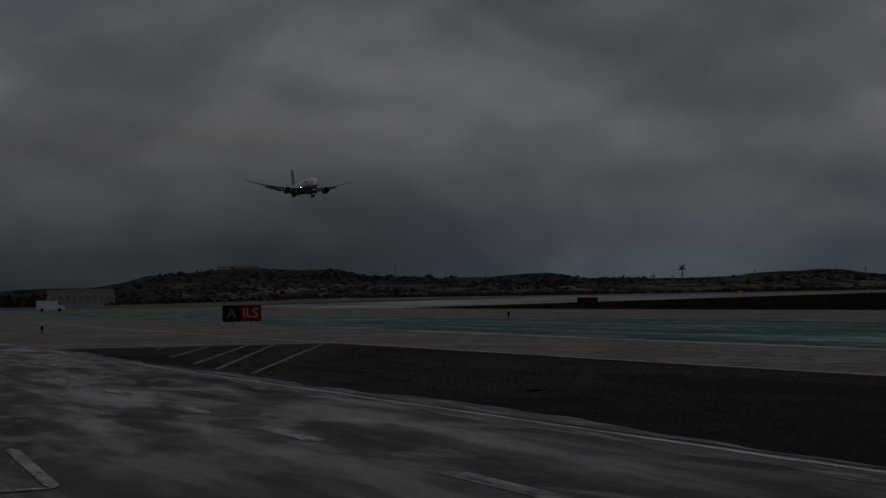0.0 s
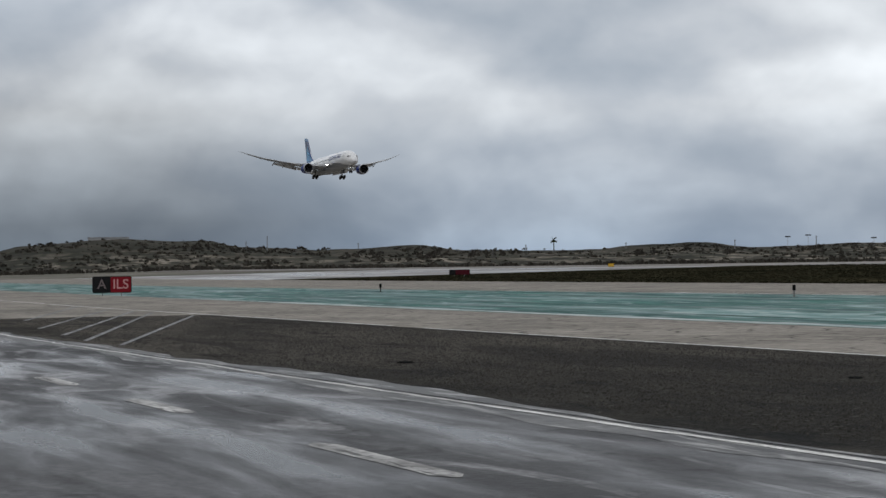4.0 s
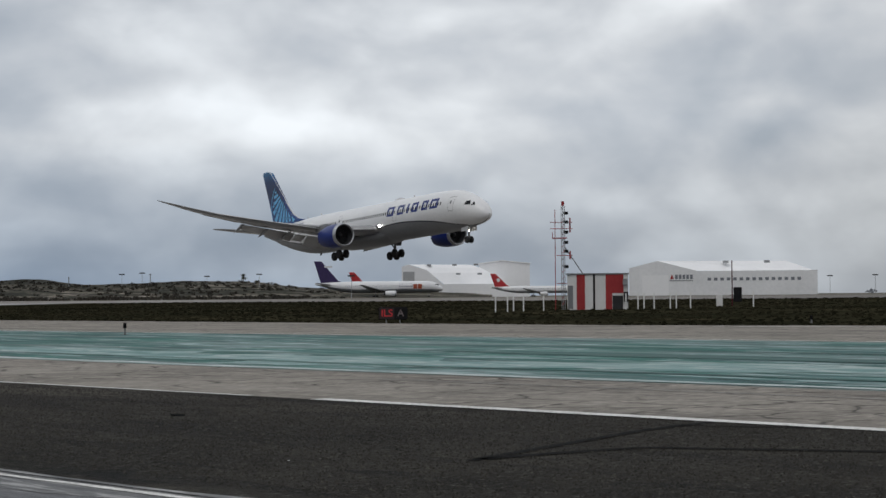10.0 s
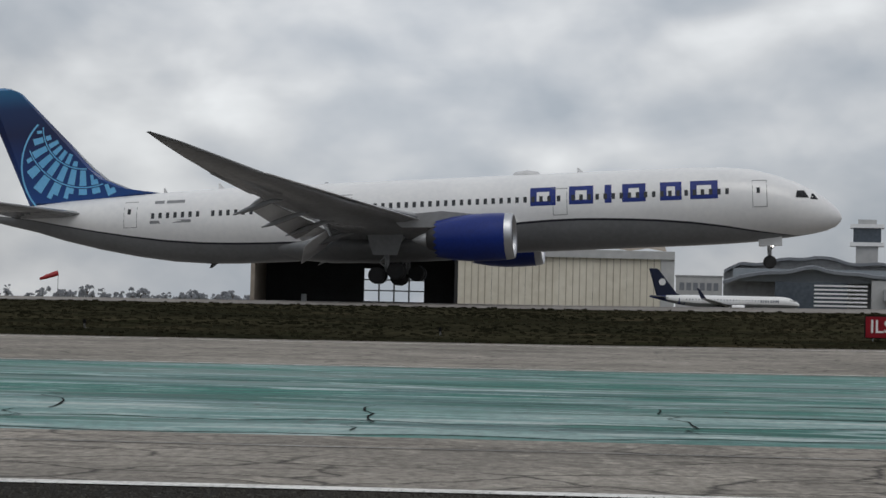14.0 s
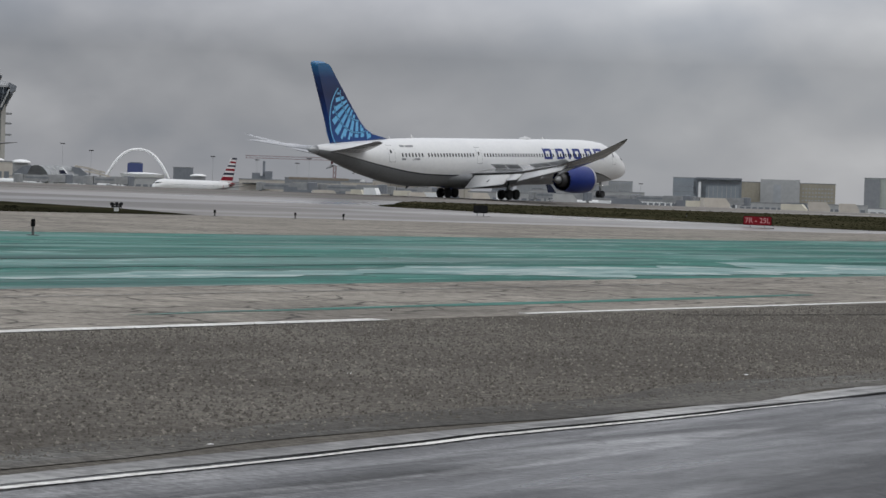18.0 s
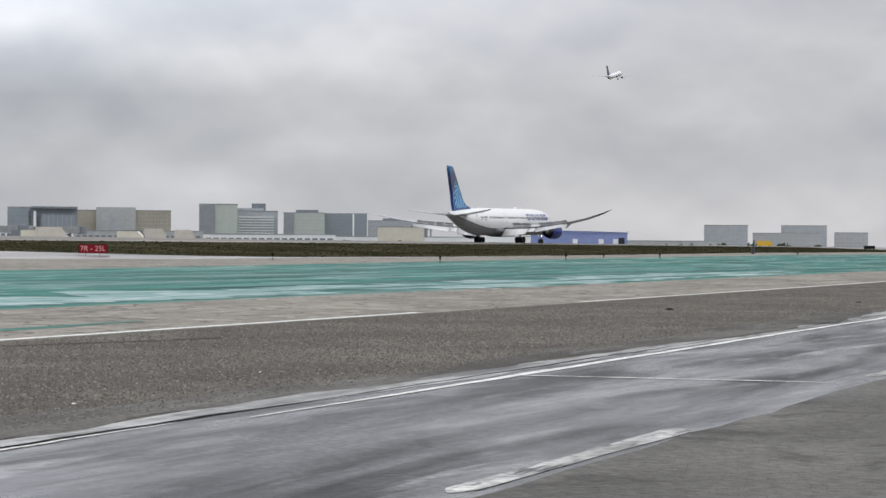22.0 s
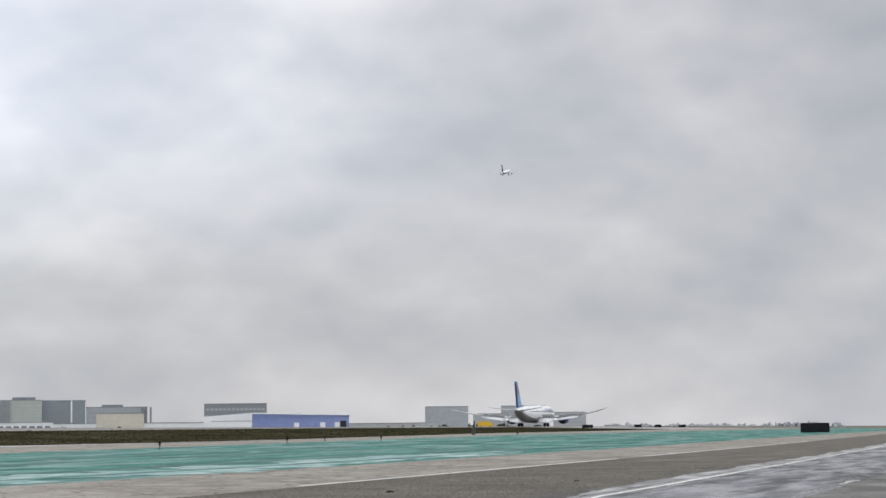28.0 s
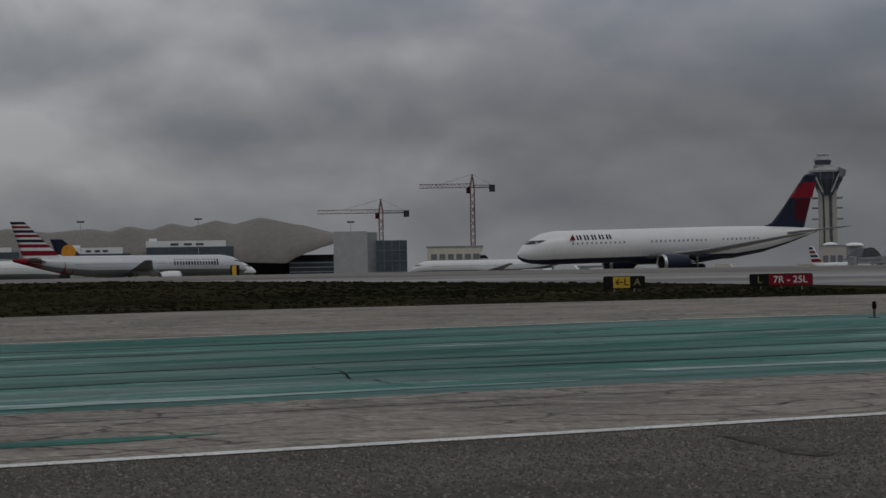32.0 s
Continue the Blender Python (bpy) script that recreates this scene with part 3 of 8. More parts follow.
def words(name, text, height, m, material, parent):
    """Lettering in the built-in font, as a thin mesh standing in the x-z plane, centred."""
    cu = bpy.data.curves.new(name, "FONT")
    cu.body, cu.size, cu.align_x, cu.align_y, cu.extrude, cu.offset = text, height * 1.42, "CENTER", "CENTER", 0.012, height * 0.012
    tmp = bpy.data.objects.new("tmp", cu)
    scene.collection.objects.link(tmp)
    bpy.context.view_layer.update()
    me = bpy.data.meshes.new_from_object(tmp.evaluated_get(bpy.context.evaluated_depsgraph_get()))
    bpy.data.objects.remove(tmp)
    me.transform(Matrix.Rotation(radians(90), 4, "X"))
    me.materials.clear()
    me.materials.append(M[material])
    ob = new(name, me)
    ob.parent = parent
    ob.matrix_local = m
    return ob


def polar(az, d, z=0.0):
    a = radians(az)
    return Vector((d * math.sin(a), d * math.cos(a), z))


def height_at(el, d):
    return EYE + d * math.tan(radians(el))


# ---- the lie of the land: lines along the runway, each with its distance north and its height ----
XK = (-500, -200, -100, -50, 0, 50, 110, 200, 300, 450, 900)
LINES = {
    "road": ((5.0, 5.5, 6.6, 8.3, 10.4, 10.8, 10.8, 10.8, 10.8, 10.8, 10.8), (0, 0, 0, 0, 0, 0, 0, 0.05, 0.18, 0.4, 0.5)),
    "edge": ((14, 15, 17.0, 19.2, 21.7, 21.7, 21.7, 21.7, 21.7, 21.7, 21.7), (0, 0, 0, 0, 0, 0, 0, 0.05, 0.18, 0.4, 0.5)),
    "teal0": ((24, 25.5, 26.6, 27.6, 30.3, 31.5, 31.5, 31.5, 31.5, 31.5, 31.5), (0, 0, 0, 0, 0, 0.05, 0.06, 0.14, 0.28, 0.45, 0.6)),
    "teal1": ((40, 45, 53, 57, 65, 66, 66, 66, 66, 66, 66), (0, 0, 0, 0, 0, 0.3, 0.34, 0.70, 1.02, 1.12, 1.3)),
    "verge": ((76, 77, 80, 95, 107, 106, 104, 104, 104, 104, 104), (0, 0, 0, 0.02, 0.1, 0.6, 0.72, 0.44, 0.58, 1.1, 1.7)),
    "rw0": ((152,) * 11, (1.0, 1.1, 1.3, 1.5, 1.75, 2.3, 2.48, 2.28, 2.32, 2.5, 2.7)),
    "rwc": ((180,) * 11, (1.3, 1.4, 1.6, 1.8, 2.1, 2.7, 3.0, 3.05, 3.05, 3.05, 3.1)),
    "rw1": ((208,) * 11, (1.2, 1.3, 1.5, 1.7, 2.0, 2.6, 2.9, 2.95, 2.95, 2.95, 3.0)),
    "far": ((420,) * 11, (1.1, 1.2, 1.4, 1.6, 1.9, 2.4, 2.7, 3.0, 3.05, 3.1, 3.1)),
}
ORDER = ("road", "edge", "teal0", "teal1", "verge", "rw0", "rwc", "rw1", "far")


def line(name, x):
    ys, zs = LINES[name]
    return float(np.interp(x, XK, ys)), float(np.interp(x, XK, zs))


def ground_z(x, y):
    pts = [line(n, x) for n in ORDER]
    return float(np.interp(y, [p[0] for p in pts], [p[1] for p in pts]))


def strip(name, label, material, a, b, x0, x1, step=10.0, across=4, lift=0.0):
    """A length of paving between two lines; each is a line's name or a function of x that gives y."""
    xs = np.linspace(x0, x1, max(2, int((x1 - x0) / step) + 1))
    verts, faces = [], []
    for x in xs:
        ya = line(a, x)[0] if isinstance(a, str) else a(x)
        yb = line(b, x)[0] if isinstance(b, str) else b(x)
        for k in range(across + 1):
            y = ya + (yb - ya) * k / across
            verts.append((x, y, ground_z(x, y) + lift))
    w = across + 1
    for i in range(len(xs) - 1):
        for k in range(across):
            p = i * w + k
            faces.append((p, p + w, p + w + 1, p + 1))
    ob = raw(name, verts, faces, material, smooth=True)
    return tagged(ob, label, kind="structure")


M["gutter"] = paving("gutter", (0.055, 0.055, 0.055), (0.13, 0.128, 0.124), 0.8, (0.35, 1), grain=(12, 0.4, 0.4), rough=0.45, layers=(((0.34, 0.335, 0.325), (0.5, 5.0), 0.52, 0.62, 0.8, 0.6), ((0.025, 0.025, 0.025), (0.6, 4.0), 0.58, 0.66, 0.7, 0.4)))
M["sign_red_bright"] = mat("sign_red_bright", (0.62, 0.03, 0.04), 0.5, var=0.1)
M["sign_dim"] = mat("sign_dim", (0.02, 0.008, 0.008), 0.5, var=0.2)
M["sign_dimtext"] = mat("sign_dimtext", (0.16, 0.13, 0.13), 0.5, var=0.1)
M["sign_yellowdim"] = mat("sign_yellowdim", (0.30, 0.26, 0.08), 0.5, var=0.1)
M["sign_pink"] = mat("sign_pink", (0.60, 0.30, 0.30), 0.5, var=0.1)
M["hut_white"] = mat("hut_white", (0.66, 0.66, 0.64), 0.6, size=0.8, col2=(0.76, 0.76, 0.74))
M["red_dark"] = mat("red_dark", (0.075, 0.009, 0.016), 0.6, var=0.2, spec=0.1)
M["steel_pale"] = mat("steel_pale", (0.36, 0.37, 0.38), 0.6, var=0.15)


def GRASS_FAR(x):
    """The far rim of the western grass: the runway's edge, drawn in towards the link at its eastern tip."""
    a, b = line("verge", x)[0], line("rw0", x)[0]
    return a + (b - a) * min(1.0, max(0.0, (112 - x) / 45.0) ** 0.6)


def GRASS_NEAR(x):
    return float(np.interp(x, (158, 166, 176, 190, 204, 215, 233, 283, 900), (141, 133, 127, 123.5, 118.5, 111, 106.5, 105, 104)))


def GRASS_BACK(x):
    return float(np.interp(x, (165, 180, 192, 900), (133.5, 143, 151.5, 152)))


# ground sheet out to the horizon
gx = [-4600, -3000, -2000, -1400, -1000, -700, -500, -350, -200, -100, -50, 0, 50, 110, 200, 320, 450, 700, 900, 1300, 2000, 3000, 4600]
gy = [-4600, -2500, -1000, -300, -60, 0, 10, 21, 31, 50, 66, 80, 95, 105, 120, 135, 152, 166, 180, 194, 208, 300, 420, 426, 700, 1100, 1700, 2600, 4600]
raw_v = [(x, y, ground_z(x, y) - (0.12 if -100 < y < 424 else 0.0)) for x in gx for y in gy]
raw_f = [(i * len(gy) + j, (i + 1) * len(gy) + j, (i + 1) * len(gy) + j + 1, i * len(gy) + j + 1) for i in range(len(gx) - 1) for j in range(len(gy) - 1)]
tagged(raw("ground", raw_v, raw_f, "field", smooth=True), "flat grey-brown airfield ground reaching the horizon", kind="structure")

strip("road", "wet dark asphalt service road with pale streaks, partly painted sheen", "asphalt_wet", lambda x: -9.0, "road", -500, 900, across=6)
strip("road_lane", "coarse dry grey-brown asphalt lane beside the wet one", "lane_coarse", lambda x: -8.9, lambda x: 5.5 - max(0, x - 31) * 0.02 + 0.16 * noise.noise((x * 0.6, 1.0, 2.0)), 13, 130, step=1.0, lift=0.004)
strip("shoulder", "coarse dark asphalt shoulder strip beside the taxiway", "shoulder", "road", "edge", 5, 900)
strip("shoulder", "near-black coarse asphalt shoulder strip beside the taxiway", "shoulder_dark", "road", "edge", -84, 5)
strip("pavement", "pale beige concrete where the shoulder ends", "concrete", "road", "edge", -500, -84)
strip("pavement", "pale beige cracked concrete taxiway margin", "concrete", "edge", "teal0", -500, 900)
strip("painted_apron", "worn teal-painted concrete strip with pale streaks", "teal", "teal0", "teal1", -500, 900, across=6)
strip("taxiway", "beige concrete taxiway beyond the teal strip", "concrete", "teal1", "verge", -500, 900)
strip("grass_verge", "dull green-brown grass verge sloping up to the runway", "grass", "verge", GRASS_FAR, -320, 110, step=6, across=10, lift=0.02)
strip("grass_verge", "dull green-brown grass verge sloping up to the runway", "grass_bright", GRASS_NEAR, GRASS_BACK, 165, 720, step=6, across=10, lift=0.02)
strip("taxiway_link", "wet beige concrete link between taxiway and runway", "concrete_wet", "verge", "rw0", 24, 320, across=8, lift=-0.02)
strip("taxiway_link", "wet beige concrete link between taxiway and runway", "concrete_wet", "verge", "rw0", -500, -320, across=8)
strip("taxiway_link", "wet beige concrete link between taxiway and runway", "concrete_wet", "verge", "rw0", 720, 900, across=8)
strip("runway", "pale grey wet runway on a low rise", "runway", "rw0", "rw1", -1500, 2200, across=6)
strip("apron", "pale grey concrete apron beyond the runway", "concrete", "rw1", "far", -1500, 2200, across=3)
# ---- aircraft ----
def hull_band(stations, lo, hi, n):
    """Skin between two angles from the crown (functions of x), on both sides, along stations of (x, centre z, half width, half height)."""
    verts, faces = [], []
    for sgn in (-1, 1):
        base = len(verts)
        for x, cz, ry, rz in stations:
            a, b = lo(x), hi(x)
            for k in range(n + 1):
                t = a + (b - a) * k / n
                verts.append((x, sgn * ry * math.sin(t), cz + rz * math.cos(t)))
        w = n + 1
        for i in range(len(stations) - 1):
            for k in range(n):
                p = base + i * w + k
                f = (p, p + 1, p + w + 1, p + w)
                faces.append(f if sgn > 0 else f[::-1])
    return verts, faces


def foil(sections, thick=0.11, n=9):
    """A wing: sections of (leading x, y, z, chord, twist degrees), a cambered profile lofted through them."""
    prof = []
    for k in range(n):
        u = k / (n - 1)
        u = u * u * (3 - 2 * u)
        prof.append((u, 0.5 * thick * (2.97 * math.sqrt(u) - 1.26 * u - 3.5 * u * u + 2.84 * u ** 3 - 1.02 * u ** 4) * 1.0))
    loop = [(u, t * 1.15) for u, t in prof] + [(u, -t * 0.85) for u, t in prof[::-1][:-1]][1:]
    bm = bmesh.new()
    rings = []
    for lx, y, z, c, tw in sections:
        s, co = math.sin(radians(tw)), math.cos(radians(tw))
        rings.append([bm.verts.new((lx - c * (u * co + t * s), y, z + c * (t * co - u * s))) for u, t in loop])
    m = len(loop)
    for p, q in zip(rings, rings[1:]):
        for i in range(m):
            bm.faces.new((p[i], p[(i + 1) % m], q[(i + 1) % m], q[i]))
    bm.faces.new(rings[0])
    bm.faces.new(rings[-1][::-1])
    bmesh.ops.recalc_face_normals(bm, faces=bm.faces)
    return bm


def finplate(outline, thick):
    """A fin of (x, z) outline, thickest inside, sharp at its rim."""
    cx = sum(p[0] for p in outline) / len(outline)
    cz = sum(p[1] for p in outline) / len(outline)
    bm = bmesh.new()
    rim = [bm.verts.new((x, 0, z)) for x, z in outline]
    for s in (1, -1):
        inn = [bm.verts.new((x + (cx - x) * 0.16, s * thick, z + (cz - z) * 0.05)) for x, z in outline]
        k = len(rim)
        for i in range(k):
            bm.faces.new((rim[i], rim[(i + 1) % k], inn[(i + 1) % k], inn[i]))
        bm.faces.new(inn)
    bmesh.ops.recalc_face_normals(bm, faces=bm.faces)
    return bm


def wheel(parent, x, y, z, r, w, name="wheel", rim=True):
    bm = lathe([(-w * 0.5, r * 0.62), (-w * 0.5, r * 0.88), (-w * 0.36, r * 0.98), (0, r), (w * 0.36, r * 0.98), (w * 0.5, r * 0.88), (w * 0.5, r * 0.62)], "Y", 22)
    ob = part(name, bm, "rubber", parent, smooth=True)
    ob.location = (x, y, z)
    if rim:
        part("rim", lathe([(-w * 0.46, r * 0.2), (-w * 0.40, r * 0.60), (w * 0.40, r * 0.60), (w * 0.46, r * 0.2)], "Y", 16), "strut", ob, "grey wheel rim")
    return ob


def engine(parent, x0, x1, y, z, r, cowl, name="engine"):
    """A turbofan pod: inlet lip, cowl, fan face, spinner, exhaust cone; x0 aft, x1 front."""
    L = x1 - x0
    prof = [(x1 - 0.0 * L, r * 0.86), (x1 - 0.02 * L, r * 0.92), (x1 - 0.08 * L, r * 0.975), (x1 - 0.25 * L, r), (x1 - 0.5 * L, r * 0.99), (x1 - 0.72 * L, r * 0.9), (x1 - 0.88 * L, r * 0.78)]
    e = part(name, lathe(prof[2:], "X", 40, (0, y, z), cap=False), cowl, parent, smooth=True)
    part("inlet_lip", lathe([(x1 - 0.05 * L, r * 0.81), (x1 - 0.02 * L, r * 0.84), (x1, r * 0.885), (x1 - 0.008 * L, r * 0.92), (x1 - 0.03 * L, r * 0.95), (x1 - 0.095 * L, r * 0.984)], "X", 40, (0, y, z), cap=False), "chrome", e, "polished metal inlet ring", smooth=True)
    part("inlet_duct", lathe([(x1 - 0.05 * L, r * 0.81), (x1 - 0.17 * L, r * 0.80), (x1 - 0.30 * L, r * 0.78)], "X", 40, (0, y, z), cap=False), "duct", e, "dark grey inlet duct", smooth=True)
    part("fan", lathe([(x1 - 0.27 * L, r * 0.80), (x1 - 0.265 * L, r * 0.80), (x1 - 0.26 * L, 0.2 * r)], "X", 30, (0, y, z)), "interior", e, "dark fan face")
    part("spinner", lathe([(x1 - 0.26 * L, r * 0.26), (x1 - 0.20 * L, r * 0.19), (x1 - 0.14 * L, 0.02)], "X", 16, (0, y, z)), "dark_metal", e, smooth=True)
    blades = bmesh.new()
    for k in range(18):
        a = 2 * math.pi * k / 18
        c, s = math.cos(a), math.sin(a)
        v = [blades.verts.new((x1 - 0.25 * L + dx, y + rr * c - dd * s, z + rr * s + dd * c)) for rr, dx, dd in ((0.24 * r, 0, 0), (0.8 * r, 0, 0), (0.8 * r, 0.12, 0.16), (0.24 * r, 0.1, 0.05))]
        blades.faces.new(v)
    part("fan_blades", blades, "dark_metal", e)
    part("exhaust", lathe([(x0 + 0.16 * L, r * 0.62), (x0 + 0.05 * L, r * 0.50), (x0, r * 0.42), (x0 - 0.02 * L, r * 0.36)], "X", 28, (0, y, z)), "dark_metal", e, "dark metal exhaust nozzle", smooth=True)
    part("plug", lathe([(x0 + 0.02 * L, r * 0.34), (x0 - 0.10 * L, r * 0.2), (x0 - 0.2 * L, 0.03)], "X", 20, (0, y, z)), "strut", e, smooth=True)
    teeth = bmesh.new()
    for k in range(18):
        a0, a1, am = (2 * math.pi * (k + d) / 18 for d in (0, 1, 0.5))
        rr = r * 0.783
        teeth.faces.new([teeth.verts.new((x0 + 0.12 * L + (0 if i < 2 else -0.045 * L), y + rr * math.cos(a) * (1 if i < 2 else 0.98), z + rr * math.sin(a) * (1 if i < 2 else 0.98))) for i, a in enumerate((a0, a1, am))])
    part("nozzle_edge", teeth, cowl, e)
    return e


def landing_airliner():
    """The twin-engined wide-body that lands: origin on the ground below the main gear, nose towards +x."""
    root = thing("airliner", "white wide-body airliner with blue engines landing with gear down", "airplane")
    st = [(35.8, 3.72, 0.06, 0.06), (35.65, 3.75, 0.42, 0.42), (35.3, 3.83, 0.80, 0.80), (34.6, 4.02, 1.28, 1.26), (33.6, 4.26, 1.72, 1.70), (32.3, 4.52, 2.12, 2.12),
          (30.8, 4.74, 2.44, 2.48), (29.0, 4.92, 2.72, 2.82), (27.0, 5.0, 2.86, 2.97), (24.5, 5.04, 2.92, 3.04)]
    st += [(x, 5.05, 2.93, 3.05) for x in np.linspace(22, -9, 16)]
    st += [(-11.5, 5.05, 2.92, 3.05), (-14, 5.06, 2.86, 2.98), (-17, 5.17, 2.70, 2.80), (-20, 5.36, 2.44, 2.48), (-23, 5.63, 2.08, 2.08), (-26, 5.97, 1.63, 1.60), (-28.5, 6.28, 1.16, 1.08), (-30.6, 6.47, 0.76, 0.72), (-31.6, 6.56, 0.52, 0.52)]
    ax, ac = zip(*sorted([(36, -1.0), (32.5, -0.99), (30, -0.76), (27, -0.55), (23.5, -0.37), (19, -0.26), (14.9, -0.21), (10.7, -0.26), (6, -0.42), (0, -0.53), (-9.6, -0.50), (-16.5, -0.42), (-22, -0.32), (-26, -0.22), (-29, -0.1), (-32, 0.1)]))

    def cut(x):
        return math.acos(max(-1, min(1, float(np.interp(x, ax, ac)))))

    def skin(name, lo, hi, n, material, label):
        v, f = hull_band(st, lo, hi, n)
        return raw(name, v, f, material, root, label, smooth=True)

    skin("fuselage", lambda x: 0.0, cut, 14, "white_paint", "glossy white upper fuselage")
    skin("cheatline", cut, lambda x: cut(x) + 0.058, 1, "line_dark", "dark blue flowing line")
    skin("belly", lambda x: cut(x) + 0.058, lambda x: math.pi, 9, "belly_grey", "grey lower fuselage")
    part("tail_cone", lathe([(-31.55, 0.52), (-32.2, 0.40), (-32.7, 0.28), (-32.9, 0.14)], "X", 16, (0, 0, 6.56)), "strut", root, "bare metal tail cone", smooth=True)
    # wing-to-body fairing
    v, f = hull_band([(11.5, 3.4, 1.6, 1.0), (9, 3.1, 2.6, 1.25), (5, 2.95, 3.05, 1.35), (0, 2.95, 3.1, 1.35), (-4, 3.05, 2.95, 1.3), (-8, 3.3, 2.3, 1.05), (-11, 3.5, 1.3, 0.75)], lambda x: 0.6, lambda x: math.pi, 10)
    raw("wing_fairing", v, f, "belly_grey", root, smooth=True)
    # cockpit windows
    for s in (-1, 1):
        for xa, xb, za, zb, yy in ((33.35, 32.35, 5.28, 5.86, 0), (34.05, 33.45, 5.12, 5.60, 1)):
            bm = bmesh.new()
            quad = []
            for x, zz in ((xa, za), (xb, za + 0.05), (xb + 0.12, zb), (xa - 0.34, zb)):
                cz, ry, rz = (float(np.interp(-x, [-q[0] for q in st], [q[i] for q in st])) for i in (1, 2, 3))
                c = max(-1, min(1, (zz - cz) / rz))
                quad.append(bm.verts.new((x, s * (ry * math.sqrt(1 - c * c) + 0.03), zz + 0.01)))
            bm.faces.new(quad)
            bmesh.ops.solidify(bm, geom=bm.faces[:], thickness=0.03)
            part("cockpit_window", bm, "glass_dark", root, "dark cockpit glass")

    def hull_y(x, z):
        cz, ry, rz = (float(np.interp(-x, [-q[0] for q in st], [q[i] for q in st])) for i in (1, 2, 3))
        c = max(-0.99, min(0.99, (z - cz) / rz))
        return ry * math.sqrt(1 - c * c), math.degrees(math.asin(c)) * 0.96

    # cabin windows, one shared mesh
    wz = 5.98
    src = part("window", boxes((-0.135, 0.135, -0.012, 0.012, -0.235, 0.235), bevel=0.01), "glass_dark", root)
    first = True
    spots = [x for x in np.arange(27.2, -18.2, -0.62) if not (13.6 < x < 15.3 or -3.4 < x < -1.6 or -14.2 < x < -13.2)]
    for s in (-1, 1):
        for x in spots:
            y, lean = hull_y(x, wz)
            ob = src if first else new("window", src.data)
            first = False
            ob.parent = root
            ob.matrix_local = pose(x, s * (y + 0.004), wz, s * lean, 0, 0)
    # the name on its side, as plain blocks
    for s in (-1, 1):
        edges = []
        for xa, xb in ((12.1, 14.07), (15.1, 16.98), (19.2, 21.0), (22.1, 23.75), (24.4, 26.5)):
            edges += [(xa, xa + 0.5, 5.46, 6.88), (xb - 0.5, xb, 5.46, 6.88), (xa + 0.5, xb - 0.5, 5.46, 5.8), (xa + 0.5, xb - 0.5, 6.54, 6.88)]
        for xa, xb, za, zb in edges + [(17.85, 18.38, 5.46, 6.88)]:
            bm = bmesh.new()
            grid = [[bm.verts.new((x, s * (hull_y(x, z)[0] + 0.010), z)) for x in np.linspace(xa, xb, 3)] for z in np.linspace(za, zb, 5)]
            for p, q in zip(grid, grid[1:]):
                for k in range(2):
                    bm.faces.new((p[k], p[k + 1], q[k + 1], q[k]))
            part("marking_block", bm, "blue", root, "plain blue bar of fuselage marking")
        for xa, xb, z in ((-18.0, -17.2, 6.95), (-17.0, -15.5, 6.95), (-18.3, -14.9, 5.35)):
            bm = bmesh.new()
            bm.faces.new([bm.verts.new((x, s * (hull_y(x, zz)[0] + 0.012), zz)) for x, zz in ((xa, z), (xb, z), (xb, z + 0.24), (xa, z + 0.24))])
            part("small_marking", bm, "belly_grey", root, "small grey bar of writing")
    # doors: an outline, a small window and a sill
    for s in (-1, 1):
        for x in (29.65, 14.4, -2.5, -19.95):
            zb = 4.72 if x > 0 else 4.95 if x > -10 else 5.15
            for xa, xb, za, zt in ((x - 0.56, x - 0.51, zb, zb + 2.05), (x + 0.51, x + 0.56, zb, zb + 2.05), (x - 0.51, x + 0.51, zb + 2.0, zb + 2.05), (x - 0.56, x + 0.56, zb - 0.05, zb)):
                bm = bmesh.new()
                rows_v = [[bm.verts.new((xx, s * (hull_y(xx, zz)[0] + 0.008), zz)) for xx in (xa, xb)] for zz in np.linspace(za, zt, 5)]
                for p, q in zip(rows_v, rows_v[1:]):
                    bm.faces.new((p[0], p[1], q[1], q[0]))
                part("door_frame", bm, "belly_grey", root, "thin grey door outline")
            y, lean = hull_y(x - 0.1, zb + 1.25)
            ob = new("door_window", src.data)
            ob.parent = root
            ob.matrix_local = pose(x - 0.1, s * (y + 0.004), zb + 1.25, s * lean, 0, 0)
    # wings
    wings, spoilers, gear, bogies = {}, [], [], []
    wing_sec = [(10.8, 1.5, 3.75, 14.8, 1.5), (9.3, 2.8, 3.95, 13.2, 1.5), (5.2, 9.1, 4.50, 8.2, 0.8), (0.6, 15.8, 5.60, 5.7, -0.5), (-4.2, 22.9, 7.50, 3.7, -1.5), (-6.6, 26.0, 8.60, 2.6, -2), (-8.6, 28.2, 9.50, 1.5, -2), (-10.3, 29.7, 10.15, 0.35, -2)]
    for s in (-1, 1):
        w = wings[s] = part("wing", foil([(a, s * y, z, c, t) for a, y, z, c, t in wing_sec], 0.115), "wing_grey", root, "grey swept wing flexed upward", smooth=True)
        flaps = (("inboard_flap", 3.2, 8.3, -3.6, -2.9, 3.45, 4.05, 3.0, 2.2, 36), ("flaperon", 8.5, 10.2, -2.9, -3.1, 4.05, 4.25, 2.0, 1.8, 24),
                 ("outboard_flap", 10.4, 18.2, -3.1, -5.55, 4.38, 6.08, 2.0, 1.25, 32))
        for nm, ya, yb, xa, xb, za, zb, ca, cb, ang in flaps:
            part(nm, foil([(xa, s * ya, za, ca, ang), (xb, s * yb, zb, cb, ang)], 0.13, 7), "flap_grey", w, "grey flap lowered", smooth=True)
